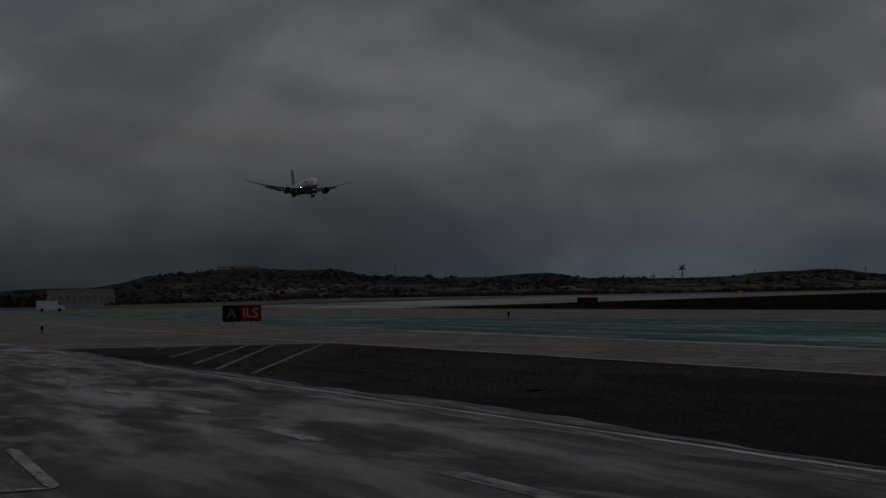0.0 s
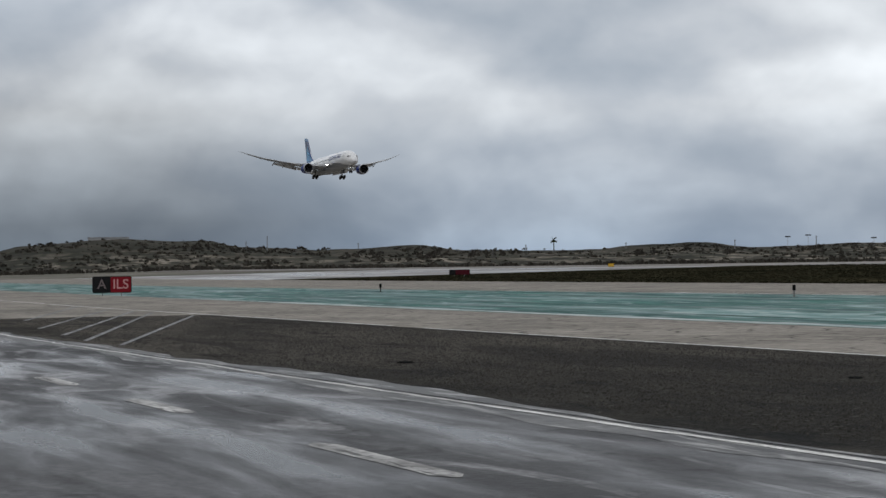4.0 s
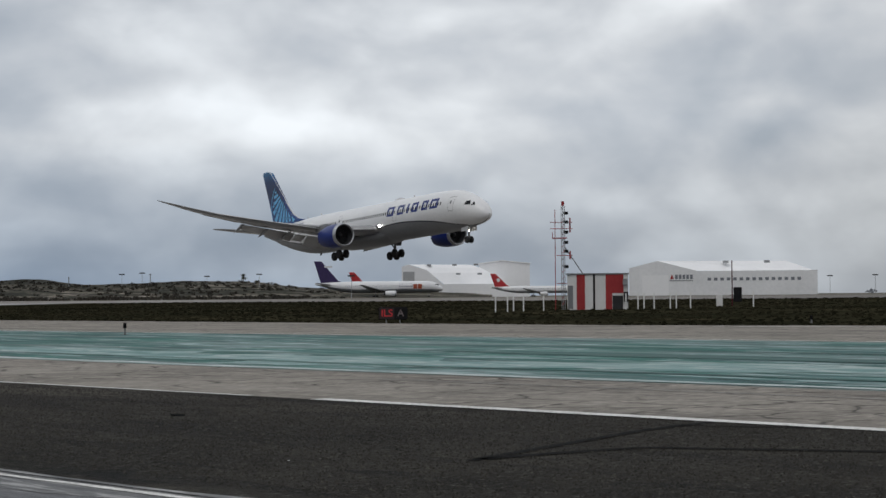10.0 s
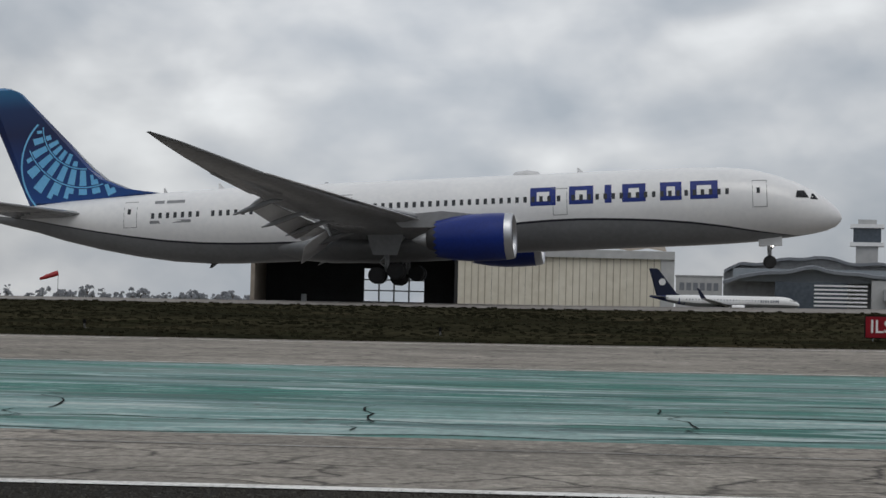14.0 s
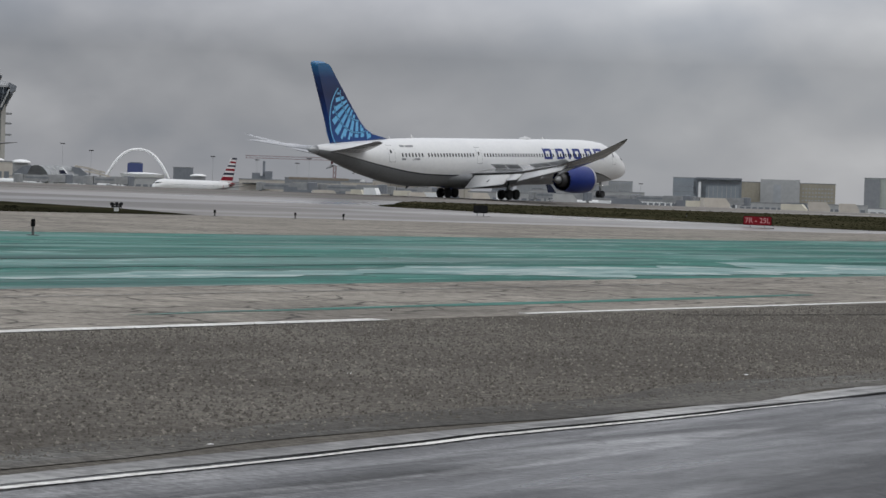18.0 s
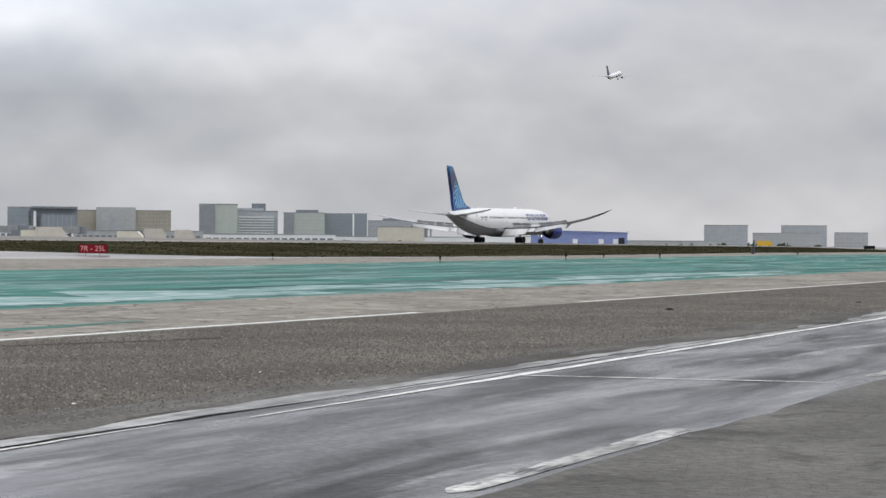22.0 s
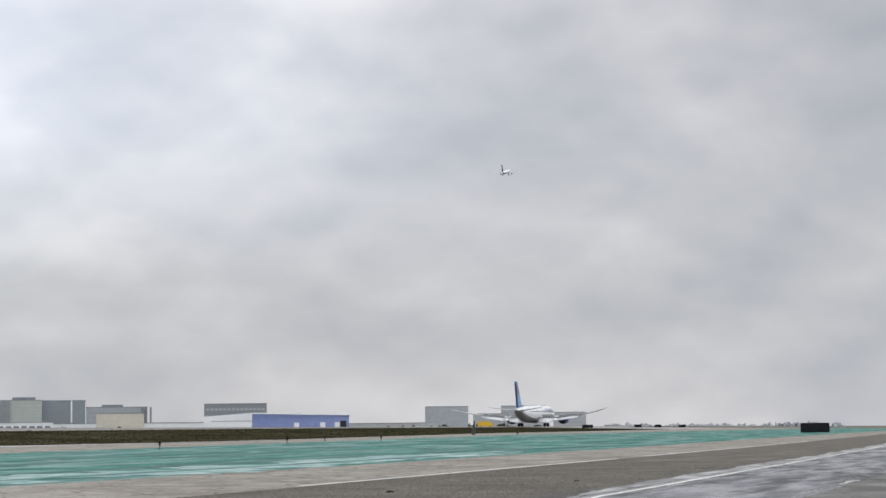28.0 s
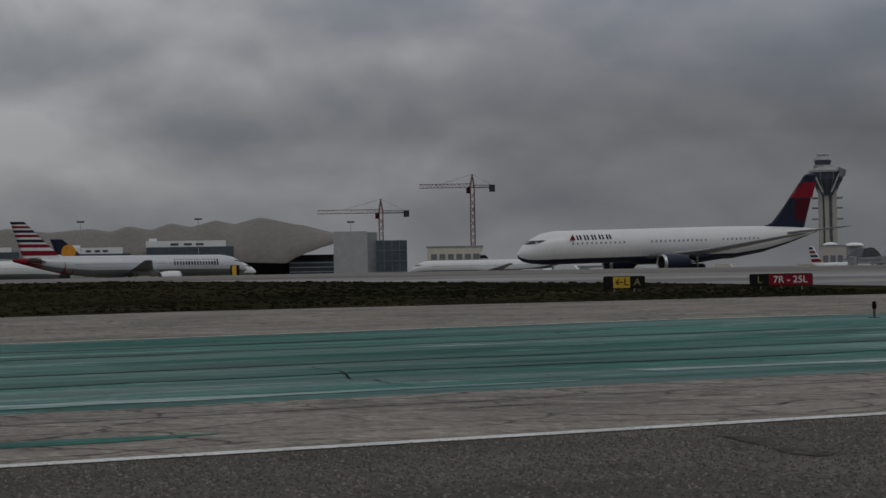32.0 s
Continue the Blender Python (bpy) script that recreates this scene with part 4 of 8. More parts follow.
        # spoiler panels, hinged on the wing's upper side
        def skin(y, u, rise):
            le, z, c, tw = (float(np.interp(y, [q[1] for q in wing_sec], [q[i] for q in wing_sec])) for i in (0, 2, 3, 4))
            return Vector((le - u * c, s * y, z + c * (rise - u * math.sin(radians(tw))) + 0.02))

        for ya, yb, chord in ((3.6, 5.75, 1.2), (5.85, 8.2, 1.15), (10.4, 12.2, 1.0), (12.3, 14.1, 0.95), (14.2, 16.0, 0.9), (16.1, 17.9, 0.85)):
            if s < 0:
                ya, yb = yb, ya
            a, b = skin(ya, 0.70, 0.041), skin(yb, 0.70, 0.041)
            along_x = (b - a).normalized()
            aft = skin(ya, 0.95, 0.012) - a
            aft = (aft - along_x * aft.dot(along_x)).normalized()
            up = along_x.cross(aft)
            seat = Matrix.Translation(a) @ Matrix((along_x, aft, up)).transposed().to_4x4()
            ob = part("spoiler", boxes((0.03, (b - a).length - 0.03, 0, chord, 0, 0.06), bevel=0.015), "spoiler_pale", w, "pale hinged spoiler panel")
            ob.matrix_local = seat
            spoilers.append((ob, seat))
        part("aileron", foil([(-5.3, s * 18.6, 6.40, 1.0, 2), (-7.3, s * 23.2, 7.66, 0.75, 1)], 0.12, 7), "wing_grey", w, smooth=True)
        for y in (5.8, 11.7, 15.0, 18.4):
            z = float(np.interp(y, [q[1] for q in wing_sec], [q[2] for q in wing_sec]))
            te = float(np.interp(y, [q[1] for q in wing_sec], [q[0] - q[3] for q in wing_sec]))
            bm = lathe([(te + 2.2, 0.03), (te + 1.4, 0.13), (te + 0.3, 0.17), (te - 0.6, 0.14), (te - 1.5, 0.03)], "X", 12, (0, s * y, 0))
            for vv in bm.verts:
                vv.co.z = vv.co.z * 1.35 + z - 0.45 - max(0, (te + 1.5 - vv.co.x)) * 0.30
            part("flap_fairing", bm, "wing_grey", w, smooth=True)
        part("slat", foil([(9.6, s * 3.4, 3.85, 1.1, -12), (5.9, s * 8.3, 4.2, 0.9, -12)], 0.15, 7), "flap_grey", w, smooth=True)
        part("outboard_slat", foil([(4.6, s * 10.3, 4.42, 0.9, -12), (-3.9, s * 22.9, 7.46, 0.75, -10)], 0.15, 7), "flap_grey", w, smooth=True)
        part("landing_light", lathe([(10.02, 0.02), (10.04, 0.20), (10.06, 0.20)], "X", 24, (0, s * 3.0, 4.3)), "lamp_white", w, "glowing landing light")
        hood = bmesh.new()
        rod(hood, (9.5, s * 3.0, 4.3), (10.2, s * 3.0, 4.3), 0.33, 0.33, 18, cap=False)
        part("light_hood", hood, "wing_grey", w)
        engine(root, 5.2, 11.64, s * 9.9, 2.93, 1.78, "blue")
        part("pylon", slab([(9.4, 4.3), (10.4, 4.45), (6.3, 5.0), (2.2, 4.8), (3.2, 3.9), (6.0, 3.8)], s * 9.9 - 0.22, s * 9.9 + 0.22), "wing_grey", root)
        # main gear: the bogie hangs toes-up until the wheels touch
        G, GY = 1.1, s * 4.9
        gear.append(part("main_strut", rods(((G, GY, 4.2), (G, GY, 2.2), 0.27), ((G, GY, 2.3), (G, GY, 0.75), 0.19), ((G, GY, 1.9), (G + 1.6, s * 4.2, 3.8), 0.12), ((G, GY, 1.6), (G - 0.2, s * 3.2, 3.5), 0.13), ((G, GY, 1.0), (G - 0.55, GY, 1.5), 0.06), ((G - 0.55, GY, 1.5), (G, GY, 2.2), 0.06)), "strut", root, "grey steel gear leg", smooth=True))
        bogie = part("bogie_beam", rods(((0.95, 0, 0.04), (-0.95, 0, 0.04), 0.17), ((0.74, -0.55, 0.0), (0.74, 0.55, 0.0), 0.1), ((-0.74, -0.55, 0.0), (-0.74, 0.55, 0.0), 0.1)), "dark_metal", root)
        bogies.append((bogie, G, GY))
        gear.append(part("gear_door", slab([(G + 1.5, 3.7), (G - 1.4, 3.7), (G - 1.0, 2.1), (G + 0.9, 2.0)], s * 5.4, s * 5.47), "belly_grey", root, "grey gear leg door"))
        for dx in (0.76, -0.76):
            for dy in (-0.6, 0.6):
                wheel(bogie, dx, dy, 0.0, 0.66, 0.50, "main_wheel", rim=False)
        part("tailplane", foil([(-23.6, s * 0.9, 6.35, 6.4, 0), (-26.7, s * 4.9, 6.85, 4.4, 0), (-30.0, s * 8.9, 7.45, 2.4, 0), (-31.7, s * 9.8, 7.62, 1.1, 0)], 0.09, 7), "wing_grey", root, "grey swept tailplane", smooth=True)
    # nose gear
    part("nose_strut", rods(((30.2, 0, 2.9), (30.2, 0, 0.5), 0.16), ((30.2, 0, 1.4), (31.5, 0, 2.8), 0.09), ((30.2, -0.45, 0.51), (30.2, 0.45, 0.51), 0.09)), "strut", root, smooth=True)
    part("nose_gear_door", boxes((29.4, 31.2, -0.75, -0.69, 1.75, 2.5)), "white_paint", root)
    part("nose_gear_door", boxes((29.4, 31.2, 0.69, 0.75, 1.75, 2.5)), "white_paint", root)
    for dy in (-0.33, 0.33):
        wheel(root, 30.2, dy, 0.51, 0.51, 0.36, "nose_wheel")
    part("taxi_light", lathe([(30.45, 0.15), (30.5, 0.12), (30.52, 0.02)], "X", 12, (0, 0, 1.75)), "lamp_white", root, "glowing nose gear light")
    # fin and its grid
    out = [(-17.6, 7.85), (-20.4, 8.3), (-22.2, 9.1), (-23.4, 10.1), (-29.9, 16.7), (-30.35, 16.95), (-30.9, 17.05), (-32.3, 17.02), (-32.65, 16.9), (-32.72, 16.7), (-29.0, 7.3), (-24.0, 7.2)]
    part("fin", finplate(out, 0.34), "fin_blue", root, "navy tail fin")

    def inside(px, pz):
        if (px + 24.6) ** 2 + (pz - 10.4) ** 2 > 4.75 ** 2 or pz < 7.75:
            return False
        c = False
        for (xa, za), (xb, zb) in zip(out, out[1:] + out[:1]):
            if (za > pz) != (zb > pz) and px < (xb - xa) * (pz - za) / (zb - za) + xa:
                c = not c
        return c

    ox, oz = -24.2, 13.5

    def fin_patch(name, s, ra, rb, a0, a1, na, material):
        bm = bmesh.new()
        nr = 3 if rb - ra > 0.3 else 1
        for i in range(na):
            for k in range(nr):
                q = [(ox + r * math.cos(a), oz + r * math.sin(a)) for r, a in (((ra + (rb - ra) * (k + u) / nr), a0 + (a1 - a0) * (i + v) / na) for u, v in ((0, 0), (1, 0), (1, 1), (0, 1)))]
                if all(inside(x + 0.42, z) and inside(x - 0.12, z) for x, z in q):
                    bm.faces.new([bm.verts.new((x, s * 0.352, z)) for x, z in q])
        if len(bm.faces):
            part(name, bm, material, root)
        else:
            bm.free()

    for s in (-1, 1):
        for ra, rb in ((1.0, 1.75), (1.95, 3.25), (3.5, 4.75), (5.0, 6.4)):
            n = 12
            for k in range(n):
                a0 = math.pi * (0.92 + 0.82 * k / n)
                fin_patch("globe_cell", s, ra, rb, a0, a0 + math.pi * 0.82 * 0.60 / n, 2, "globe_blue")
        for r in (1.85, 3.37, 4.87):
            fin_patch("globe_ring", s, r - 0.05, r + 0.05, math.pi * 0.9, math.pi * 1.75, 40, "globe_blue")
        bm = bmesh.new()
        for k in range(30):
            a0, a1 = (math.pi * (0.60 + 0.62 * (k + d) / 30) for d in (0, 1))
            q = [(-24.6 + r * math.cos(a), 10.4 + r * math.sin(a)) for r, a in ((4.8, a0), (4.95, a0), (4.95, a1), (4.8, a1))]
            xr = [out[4][0] + (out[3][0] - out[4][0]) * (z - out[4][1]) / (out[3][1] - out[4][1]) for _, z in q]
            xl = [out[9][0] + (out[10][0] - out[9][0]) * (z - out[9][1]) / (out[10][1] - out[9][1]) for _, z in q]
            if all(l + 0.25 < x < r - 0.4 for (x, z), l, r in zip(q, xl, xr)):
                bm.faces.new([bm.verts.new((x, s * 0.352, z)) for x, z in q])
        part("globe_rim", bm, "globe_blue", root)
    part("antenna", slab([(15.6, 7.93), (16.2, 7.93), (15.7, 8.45), (15.55, 8.45)], -0.03, 0.03), "white_paint", root)
    part("antenna", slab([(-13.2, 7.98), (-12.7, 8.0), (-13.1, 8.5), (-13.25, 8.5)], -0.03, 0.03), "white_paint", root)
    part("radome_hump", lathe([(12.8, 0.1), (12.5, 0.45), (11.6, 0.60), (10.7, 0.48), (10.3, 0.1)], "X", 16, (0, 0, 7.86)), "flap_grey", root, "grey antenna fairing", smooth=True)
    part("antenna", slab([(-17.8, 7.8), (-17.4, 7.85), (-17.65, 8.3), (-17.75, 8.3)], -0.03, 0.03), "flap_grey", root)
    part("antenna", slab([(-18.8, 7.7), (-18.5, 7.75), (-18.7, 8.05), (-18.78, 8.05)], -0.03, 0.03), "flap_grey", root)
    part("antenna", slab([(-14.0, 2.15), (-13.4, 2.15), (-14.0, 1.75), (-14.2, 1.75)], -0.04, 0.04), "dark_metal", root)
    lead = out[:6]
    part("fin_edge", slab([(x + 0.02, z + 0.02) for x, z in lead] + [(x - 0.14, z - 0.20) for x, z in lead[::-1]], -0.13, 0.13), "silver_paint", root, "bare metal leading edge of the fin")
    return root, wings, spoilers, gear, bogies


def parked_airliner(name, label, L, fin_top, tail, body="white_paint", lower="belly_grey", cowl="white_paint", bands=(), blocks=None, group="parked airliners", finmark=None, wing="wing_grey", winglet=None, detail=True, split=1.95, rad=None, lead=2.6, each=False, gaps=(), stance=2.1, rear=None, fairing=False):
    """A twin-jet seen across the field: L metres long, origin on the ground amidships, nose towards +x."""
    root = thing(name, label, "airplane", group=group)
    k = L / 55.0
    r = 2.5 * k if L < 60 else 3.05
    r = rad or r
    h = r + stance * k
    nose, tail_x = L / 2, -L / 2
    st = [(nose, h - 0.38 * r, 0.05, 0.05), (nose - 0.3 * k, h - 0.36 * r, 0.26 * r, 0.25 * r), (nose - 1.1 * k, h - 0.30 * r, 0.52 * r, 0.50 * r), (nose - 2.5 * k, h - 0.18 * r, 0.76 * r, 0.74 * r), (nose - 4.2 * k, h - 0.06 * r, 0.91 * r, 0.92 * r), (nose - 6.5 * k, h, 0.98 * r, r), (nose - 9.5 * k, h, r, r), (0, h, r, r),
          (tail_x + 17 * k, h, r, r), (tail_x + 11 * k, h + 0.14 * r, 0.84 * r, 0.82 * r), (tail_x + 6 * k, h + 0.34 * r, 0.56 * r, 0.54 * r), (tail_x + 2 * k, h + 0.52 * r, 0.26 * r, 0.26 * r), (tail_x, h + 0.6 * r, 0.1 * r, 0.1 * r)]
    v, f = hull_band(st, lambda x: 0.0, lambda x: split, 9)
    raw("fuselage", v, f, body, root, smooth=True)
    v, f = hull_band(st, lambda x: split, lambda x: math.pi, 6)
    raw("belly", v, f, lower, root, smooth=True)
    zf = h + r * 0.8
    if rear:
        v, f = hull_band([(x, cz, ry + 0.02, rz + 0.02) for x, cz, ry, rz in [(tail_x + 13 * k, *[float(np.interp(-(tail_x + 13 * k), [-q[0] for q in st], [q[n] for q in st])) for n in (1, 2, 3)])] + st[-4:]], lambda x: max(0.0, 1.9 - (tail_x + 13 * k - x) / (6 * k) * 1.9), lambda x: math.pi, 8)
        raw("rear_body", v, f, rear, root, "coloured rear fuselage", smooth=True)
    if fairing:
        v, f = hull_band([(9 * k, h - 0.75 * r, 0.3 * r, 0.2 * r), (6 * k, h - 0.8 * r, 0.75 * r, 0.38 * r), (-4 * k, h - 0.8 * r, 0.8 * r, 0.42 * r), (-9 * k, h - 0.75 * r, 0.4 * r, 0.25 * r)], lambda x: 0.5, lambda x: math.pi, 8)
        raw("belly_fairing", v, f, lower, root, smooth=True)
    out = [(tail_x + (9.9 + lead) * k, zf), (tail_x + (7.4 + lead) * k, zf + 0.9 * k), (tail_x + lead * k, fin_top), (tail_x - 0.4 * k, fin_top), (tail_x + 2.6 * k, h + 0.6 * r), (tail_x + 8 * k, h + 0.5 * r)]
    part("fin", finplate(out, 0.28), tail, root)
    for za, zb, col in bands:
        def xl(z, e):
            a, b = ((tail_x + (7.4 + lead) * k, zf + 0.9 * k), (tail_x + lead * k, fin_top)) if e else ((tail_x + 2.6 * k, h + 0.6 * r), (tail_x - 0.4 * k, fin_top))
            return a[0] + (b[0] - a[0]) * (z - a[1]) / (b[1] - a[1])
        z0, z1 = zf + 0.9 * k + (fin_top - zf - 0.9 * k) * za, zf + 0.9 * k + (fin_top - zf - 0.9 * k) * zb
        part("fin_band", slab([(xl(z0, 1), z0), (xl(z1, 1), z1), (xl(z1, 0), z1), (xl(z0, 0), z0)], -0.31, 0.31), col, root)
    if finmark:
        part("fin_mark", lathe([(-0.33, 0.1), (-0.33, finmark[1]), (0.33, finmark[1]), (0.33, 0.1)], "Y", 24, (tail_x + 4.6 * k, 0, zf + (fin_top - zf) * 0.5)), finmark[0], root)
    for s in (-1, 1):
        part("wing", foil([(6.5 * k, s * 0.6 * r, h - 0.75 * r, 9.2 * k, 1), (0.6 * k, s * 9 * k, h - 0.45 * r, 5.2 * k, 0), (-6.6 * k, s * 23.5 * k, h + 0.35 * r, 1.7 * k, -1)], 0.11, 7), wing, root, smooth=True)
        if winglet:
            part("winglet", slab([(-6.4 * k, h + 0.35 * r), (-8.4 * k, h + 0.35 * r), (-9.9 * k, h + 0.35 * r + 2.6), (-9.2 * k, h + 0.35 * r + 2.6)], s * 23.4 * k - 0.06, s * 23.4 * k + 0.06), winglet, root)
        part("tailplane", foil([(tail_x + 7.5 * k, s * 0.3 * r, h + 0.45 * r, 4.6 * k, 0), (tail_x + 1.8 * k, s * 9.0 * k, h + 0.75 * r, 1.7 * k, 0)], 0.09, 6), wing, root, smooth=True)
        engine(root, 2.2 * k, 7.4 * k, s * 7.6 * k, max(h - 1.12 * r, 1.42 * k), 1.3 * k, cowl)
        part("main_gear", rods(((-1.5 * k, s * 4.2 * k, h - 0.6 * r), (-1.5 * k, s * 4.2 * k, 0.5), 0.2 * k)), "strut", root)
        for dx in (-0.7, 0.7):
            wheel(root, -1.5 * k + dx * k, s * 4.2 * k, 0.58 * k, 0.58 * k, 0.9 * k)
    part("nose_gear", rods(((nose - 6.0 * k, 0, h - 0.7 * r), (nose - 6.0 * k, 0, 0.4), 0.14 * k)), "strut", root)
    wheel(root, nose - 6.0 * k, 0, 0.46 * k, 0.46 * k, 0.6 * k)
    for s in (-1, 1):
        ws = bmesh.new()
        for x in np.arange(nose - 8 * k, tail_x + 13 * k, -0.82):
            if detail and not any(a < nose - x < b for a, b in gaps):
                vv = [ws.verts.new((x + dx, s * (math.sqrt(1 - 0.04) * r + 0.03), h + 0.14 * r + dz)) for dx, dz in ((0, 0), (-0.26, 0), (-0.26, 0.30), (0, 0.30))]
                ws.faces.new(vv)
                if each:
                    part("window", ws, "slate_wall", root)
                    ws = bmesh.new()
        if each or not detail:
            ws.free()
        else:
            part("window_row", ws, "slate_wall", root, "row of small dark cabin windows")
        ck = bmesh.new()
        def shell(a, zz):
            """Point of the nose at an angle from the crown and a height above its axis."""
            lo, hi = 0.3 * k, 9.0 * k
            for _ in range(24):
                u = (lo + hi) / 2
                cz, ry, rz = (float(np.interp(u, [nose - q[0] for q in st], [q[n] for q in st])) for n in (1, 2, 3))
                lo, hi = (u, hi) if cz + rz * math.cos(a) < h + zz else (lo, u)
            return (nose - u + 0.03, s * (ry * math.sin(a) + 0.02), h + zz + 0.02)

        rows_v = [[ck.verts.new(shell(radians(a), zz * r)) for a in (5, 18, 30, 42, 55)] for zz in (0.23, 0.34, 0.45)]
        for p, q in zip(rows_v, rows_v[1:]):
            for n in range(4):
                ck.faces.new((p[n], p[n + 1], q[n + 1], q[n]))
        part("cockpit_window", ck, "glass_dark", root)
        if blocks:
            col, xa, n, wd, gap, ht, zc = blocks
            for j in range(2 * n):
                x1 = nose - xa - (j // 2) * (wd + gap) - (j % 2) * wd * 0.62
                b = bmesh.new()
                q = []
                for zz in (h + zc, h + zc + ht * 0.5, h + zc + ht):
                    c = min(0.98, (zz - h) / r)
                    q.append([b.verts.new((x, s * (r * math.sqrt(1 - c * c) + 0.02), zz)) for x in (x1, x1 - wd * 0.38)])
                for p1, p2 in zip(q, q[1:]):
                    b.faces.new((p1[0], p1[1], p2[1], p2[0]))
                part("marking_block", b, col, root, "plain coloured bar of fuselage marking")
    return root


jet, jet_wings, jet_spoilers, jet_gear, jet_bogies = landing_airliner()
departing = parked_airliner("departing_airliner", "small white twin-jet climbing away with wheels up", 39.5, 12.5, "navy", cowl="silver_paint", group="")


# ---- markings on the paving ----
def paint(name, label, material, pts, width, lift=0.012, parent=None, wobble=0.0, ragged=0.0, step=4.0):
    """A painted or worn line through (x, y) points, lying on the ground."""
    verts, faces = [], []
    dense = []
    for (xa, ya), (xb, yb) in zip(pts, pts[1:]):
        n = max(1, int(math.hypot(xb - xa, yb - ya) / step))
        dense += [(xa + (xb - xa) * i / n, ya + (yb - ya) * i / n) for i in range(n)]
    dense.append(pts[-1])
    for i, (x, y) in enumerate(dense):
        p, q = dense[max(0, i - 1)], dense[min(len(dense) - 1, i + 1)]
        dx, dy = q[0] - p[0], q[1] - p[1]
        l = math.hypot(dx, dy) or 1
        w = width * (0.5 + 0.08 * noise.noise((x * 0.7, y * 0.7, width)))
        sides = (w, w)
        if ragged:
            taper = 4.0 if width > 0.4 else 30.0
            end = min(1.0, 0.2 + taper * i / len(dense), 0.2 + taper * (len(dense) - 1 - i) / len(dense))
            sides = [width * end * max(0.0, 0.5 + ragged * (noise.noise((x * 0.11, 3.0 * k + y, width)) + 0.6 * noise.noise((x * 0.45, 7.0 * k + y, width)))) for k in (0, 1)]
        if wobble:
            y += wobble * noise.noise((x * 0.31, y * 0.1, 4.0)) + 0.4 * wobble * noise.noise((x * 1.3, 0.0, 9.0))
        for s in (1, -1):
            vx, vy = x - s * dy / l * sides[s < 0], y + s * dx / l * sides[s < 0]
            verts.append((vx, vy, ground_z(vx, vy) + lift))
    for i in range(len(dense) - 1):
        faces.append((2 * i, 2 * i + 1, 2 * i + 3, 2 * i + 2))
    return tagged(raw(name, verts, faces, material, parent), label, kind="" if parent else "structure")


def along(name, x0, x1, off=0.0, step=5.0):
    return [(x, line(name, x)[0] + off) for x in np.arange(x0, x1 + 0.1, step)]


# white edge line between shoulder and concrete, broken and stepped
for a, b, off, w in ((-200, -120, 0.2, 0.14), (-118, -63, 0.05, 0.16), (-60, -34, -0.05, 0.15), (-33, 29, 0.0, 0.40), (31, 59.5, 0.25, 0.30), (63.5, 68, 0.3, 0.24), (70, 130, 0.2, 0.24), (140, 260, 0.2, 0.24)):
    paint("edge_line", "worn white painted edge line on concrete", "white_line", along("edge", a, b, off), w)
# pale gutter and worn line where the road meets the shoulder
paint("gutter", "pale worn wet gutter along the road edge", "gutter", along("road", -95, 10, -0.16), 1.05, 0.004, ragged=0.5, step=0.5)
paint("gutter", "pale gutter along the road edge", "gutter_pale", along("road", 6, 300, 0.10), 1.25, 0.004, ragged=0.4, step=0.5)
paint("dirt_band", "packed dirt where the shoulder meets the road", "dirt", along("road", -12, 75, 0.75), 1.0, 0.006, ragged=0.6, step=0.5)
paint("gutter_crack", "black seam along the road edge", "mark_dark", along("road", -95, 10, -0.05, 2.0), 0.035, 0.010, wobble=0.10)
paint("gutter_crack", "black seam along the road edge", "mark_dark", along("road", 10, 120, -0.10, 2.0), 0.05, 0.008, wobble=0.10, ragged=0.6, step=0.3)
paint("road_line", "worn white line along the road edge", "white_line", along("road", 21, 300, -0.55), 0.16, 0.008, ragged=0.3, step=0.5, wobble=0.06)
paint("road_line", "worn white line along the road edge", "white_line", along("road", -95, 22, -0.22), 0.08, 0.010, ragged=0.85, step=0.4, wobble=0.10)
for a, b in ((-52.2, -49.4), (-44.9, -41.8), (-37.4, -34.4), (-30.4, -27.1), (-21.9, -17.9), (15.3, 21.5), (31.3, 37.6), (47.9, 55.0), (69.5, 75.0), (88, 94)):
    ya = 5.75 if abs(a) < 40 else 5.0
    ys = (4.7 + (52 + a) * 0.034, 4.7 + (52 + b) * 0.034) if a < 0 else (5.75 - max(0, a - 31) * 0.02, 5.75 - max(0, b - 31) * 0.02)
    paint("lane_dash", "worn white lane dash on wet asphalt", "lane_paint", [(a, ys[0]), (b, ys[1])], 0.3 if a < 0 else 0.24, 0.006, ragged=0.12 if a < 0 else 0.32, step=0.25)
paint("old_line", "faint pale crossing line worn into the road", "white_line", [(29.3, 10.3), (29.6, 5.8)], 0.10, ragged=0.4, step=0.3)
paint("lane_dash", "worn white lane dash on wet asphalt", "lane_paint", [(-13.5, 3.2), (-16.4, 2.2)], 0.2)
# faint lane line and teal rub on the near concrete
paint("faint_line", "faint pale line on beige concrete", "gutter", along("teal0", -40, 60, -2.4), 0.10)
paint("teal_rub", "old teal paint rubbed onto the concrete", "teal", [(4, 24.2), (12.2, 24.6)], 0.6, 0.006, ragged=0.9, step=0.5)
paint("teal_rub", "old teal paint rubbed onto the concrete", "teal", [(24, 24.0), (46, 24.6)], 0.35, 0.006, ragged=0.9, step=0.5)
paint("worn_edge", "whitish worn line along the edge of the teal strip", "worn_white", along("teal0", -130, -14, 0.4), 0.8, 0.012, ragged=0.4, step=1.0)
paint("worn_edge", "pale worn paint along the teal strip", "teal_pale", along("teal0", -22, 24, 1.6), 1.6, 0.010, ragged=0.75, step=1.0)
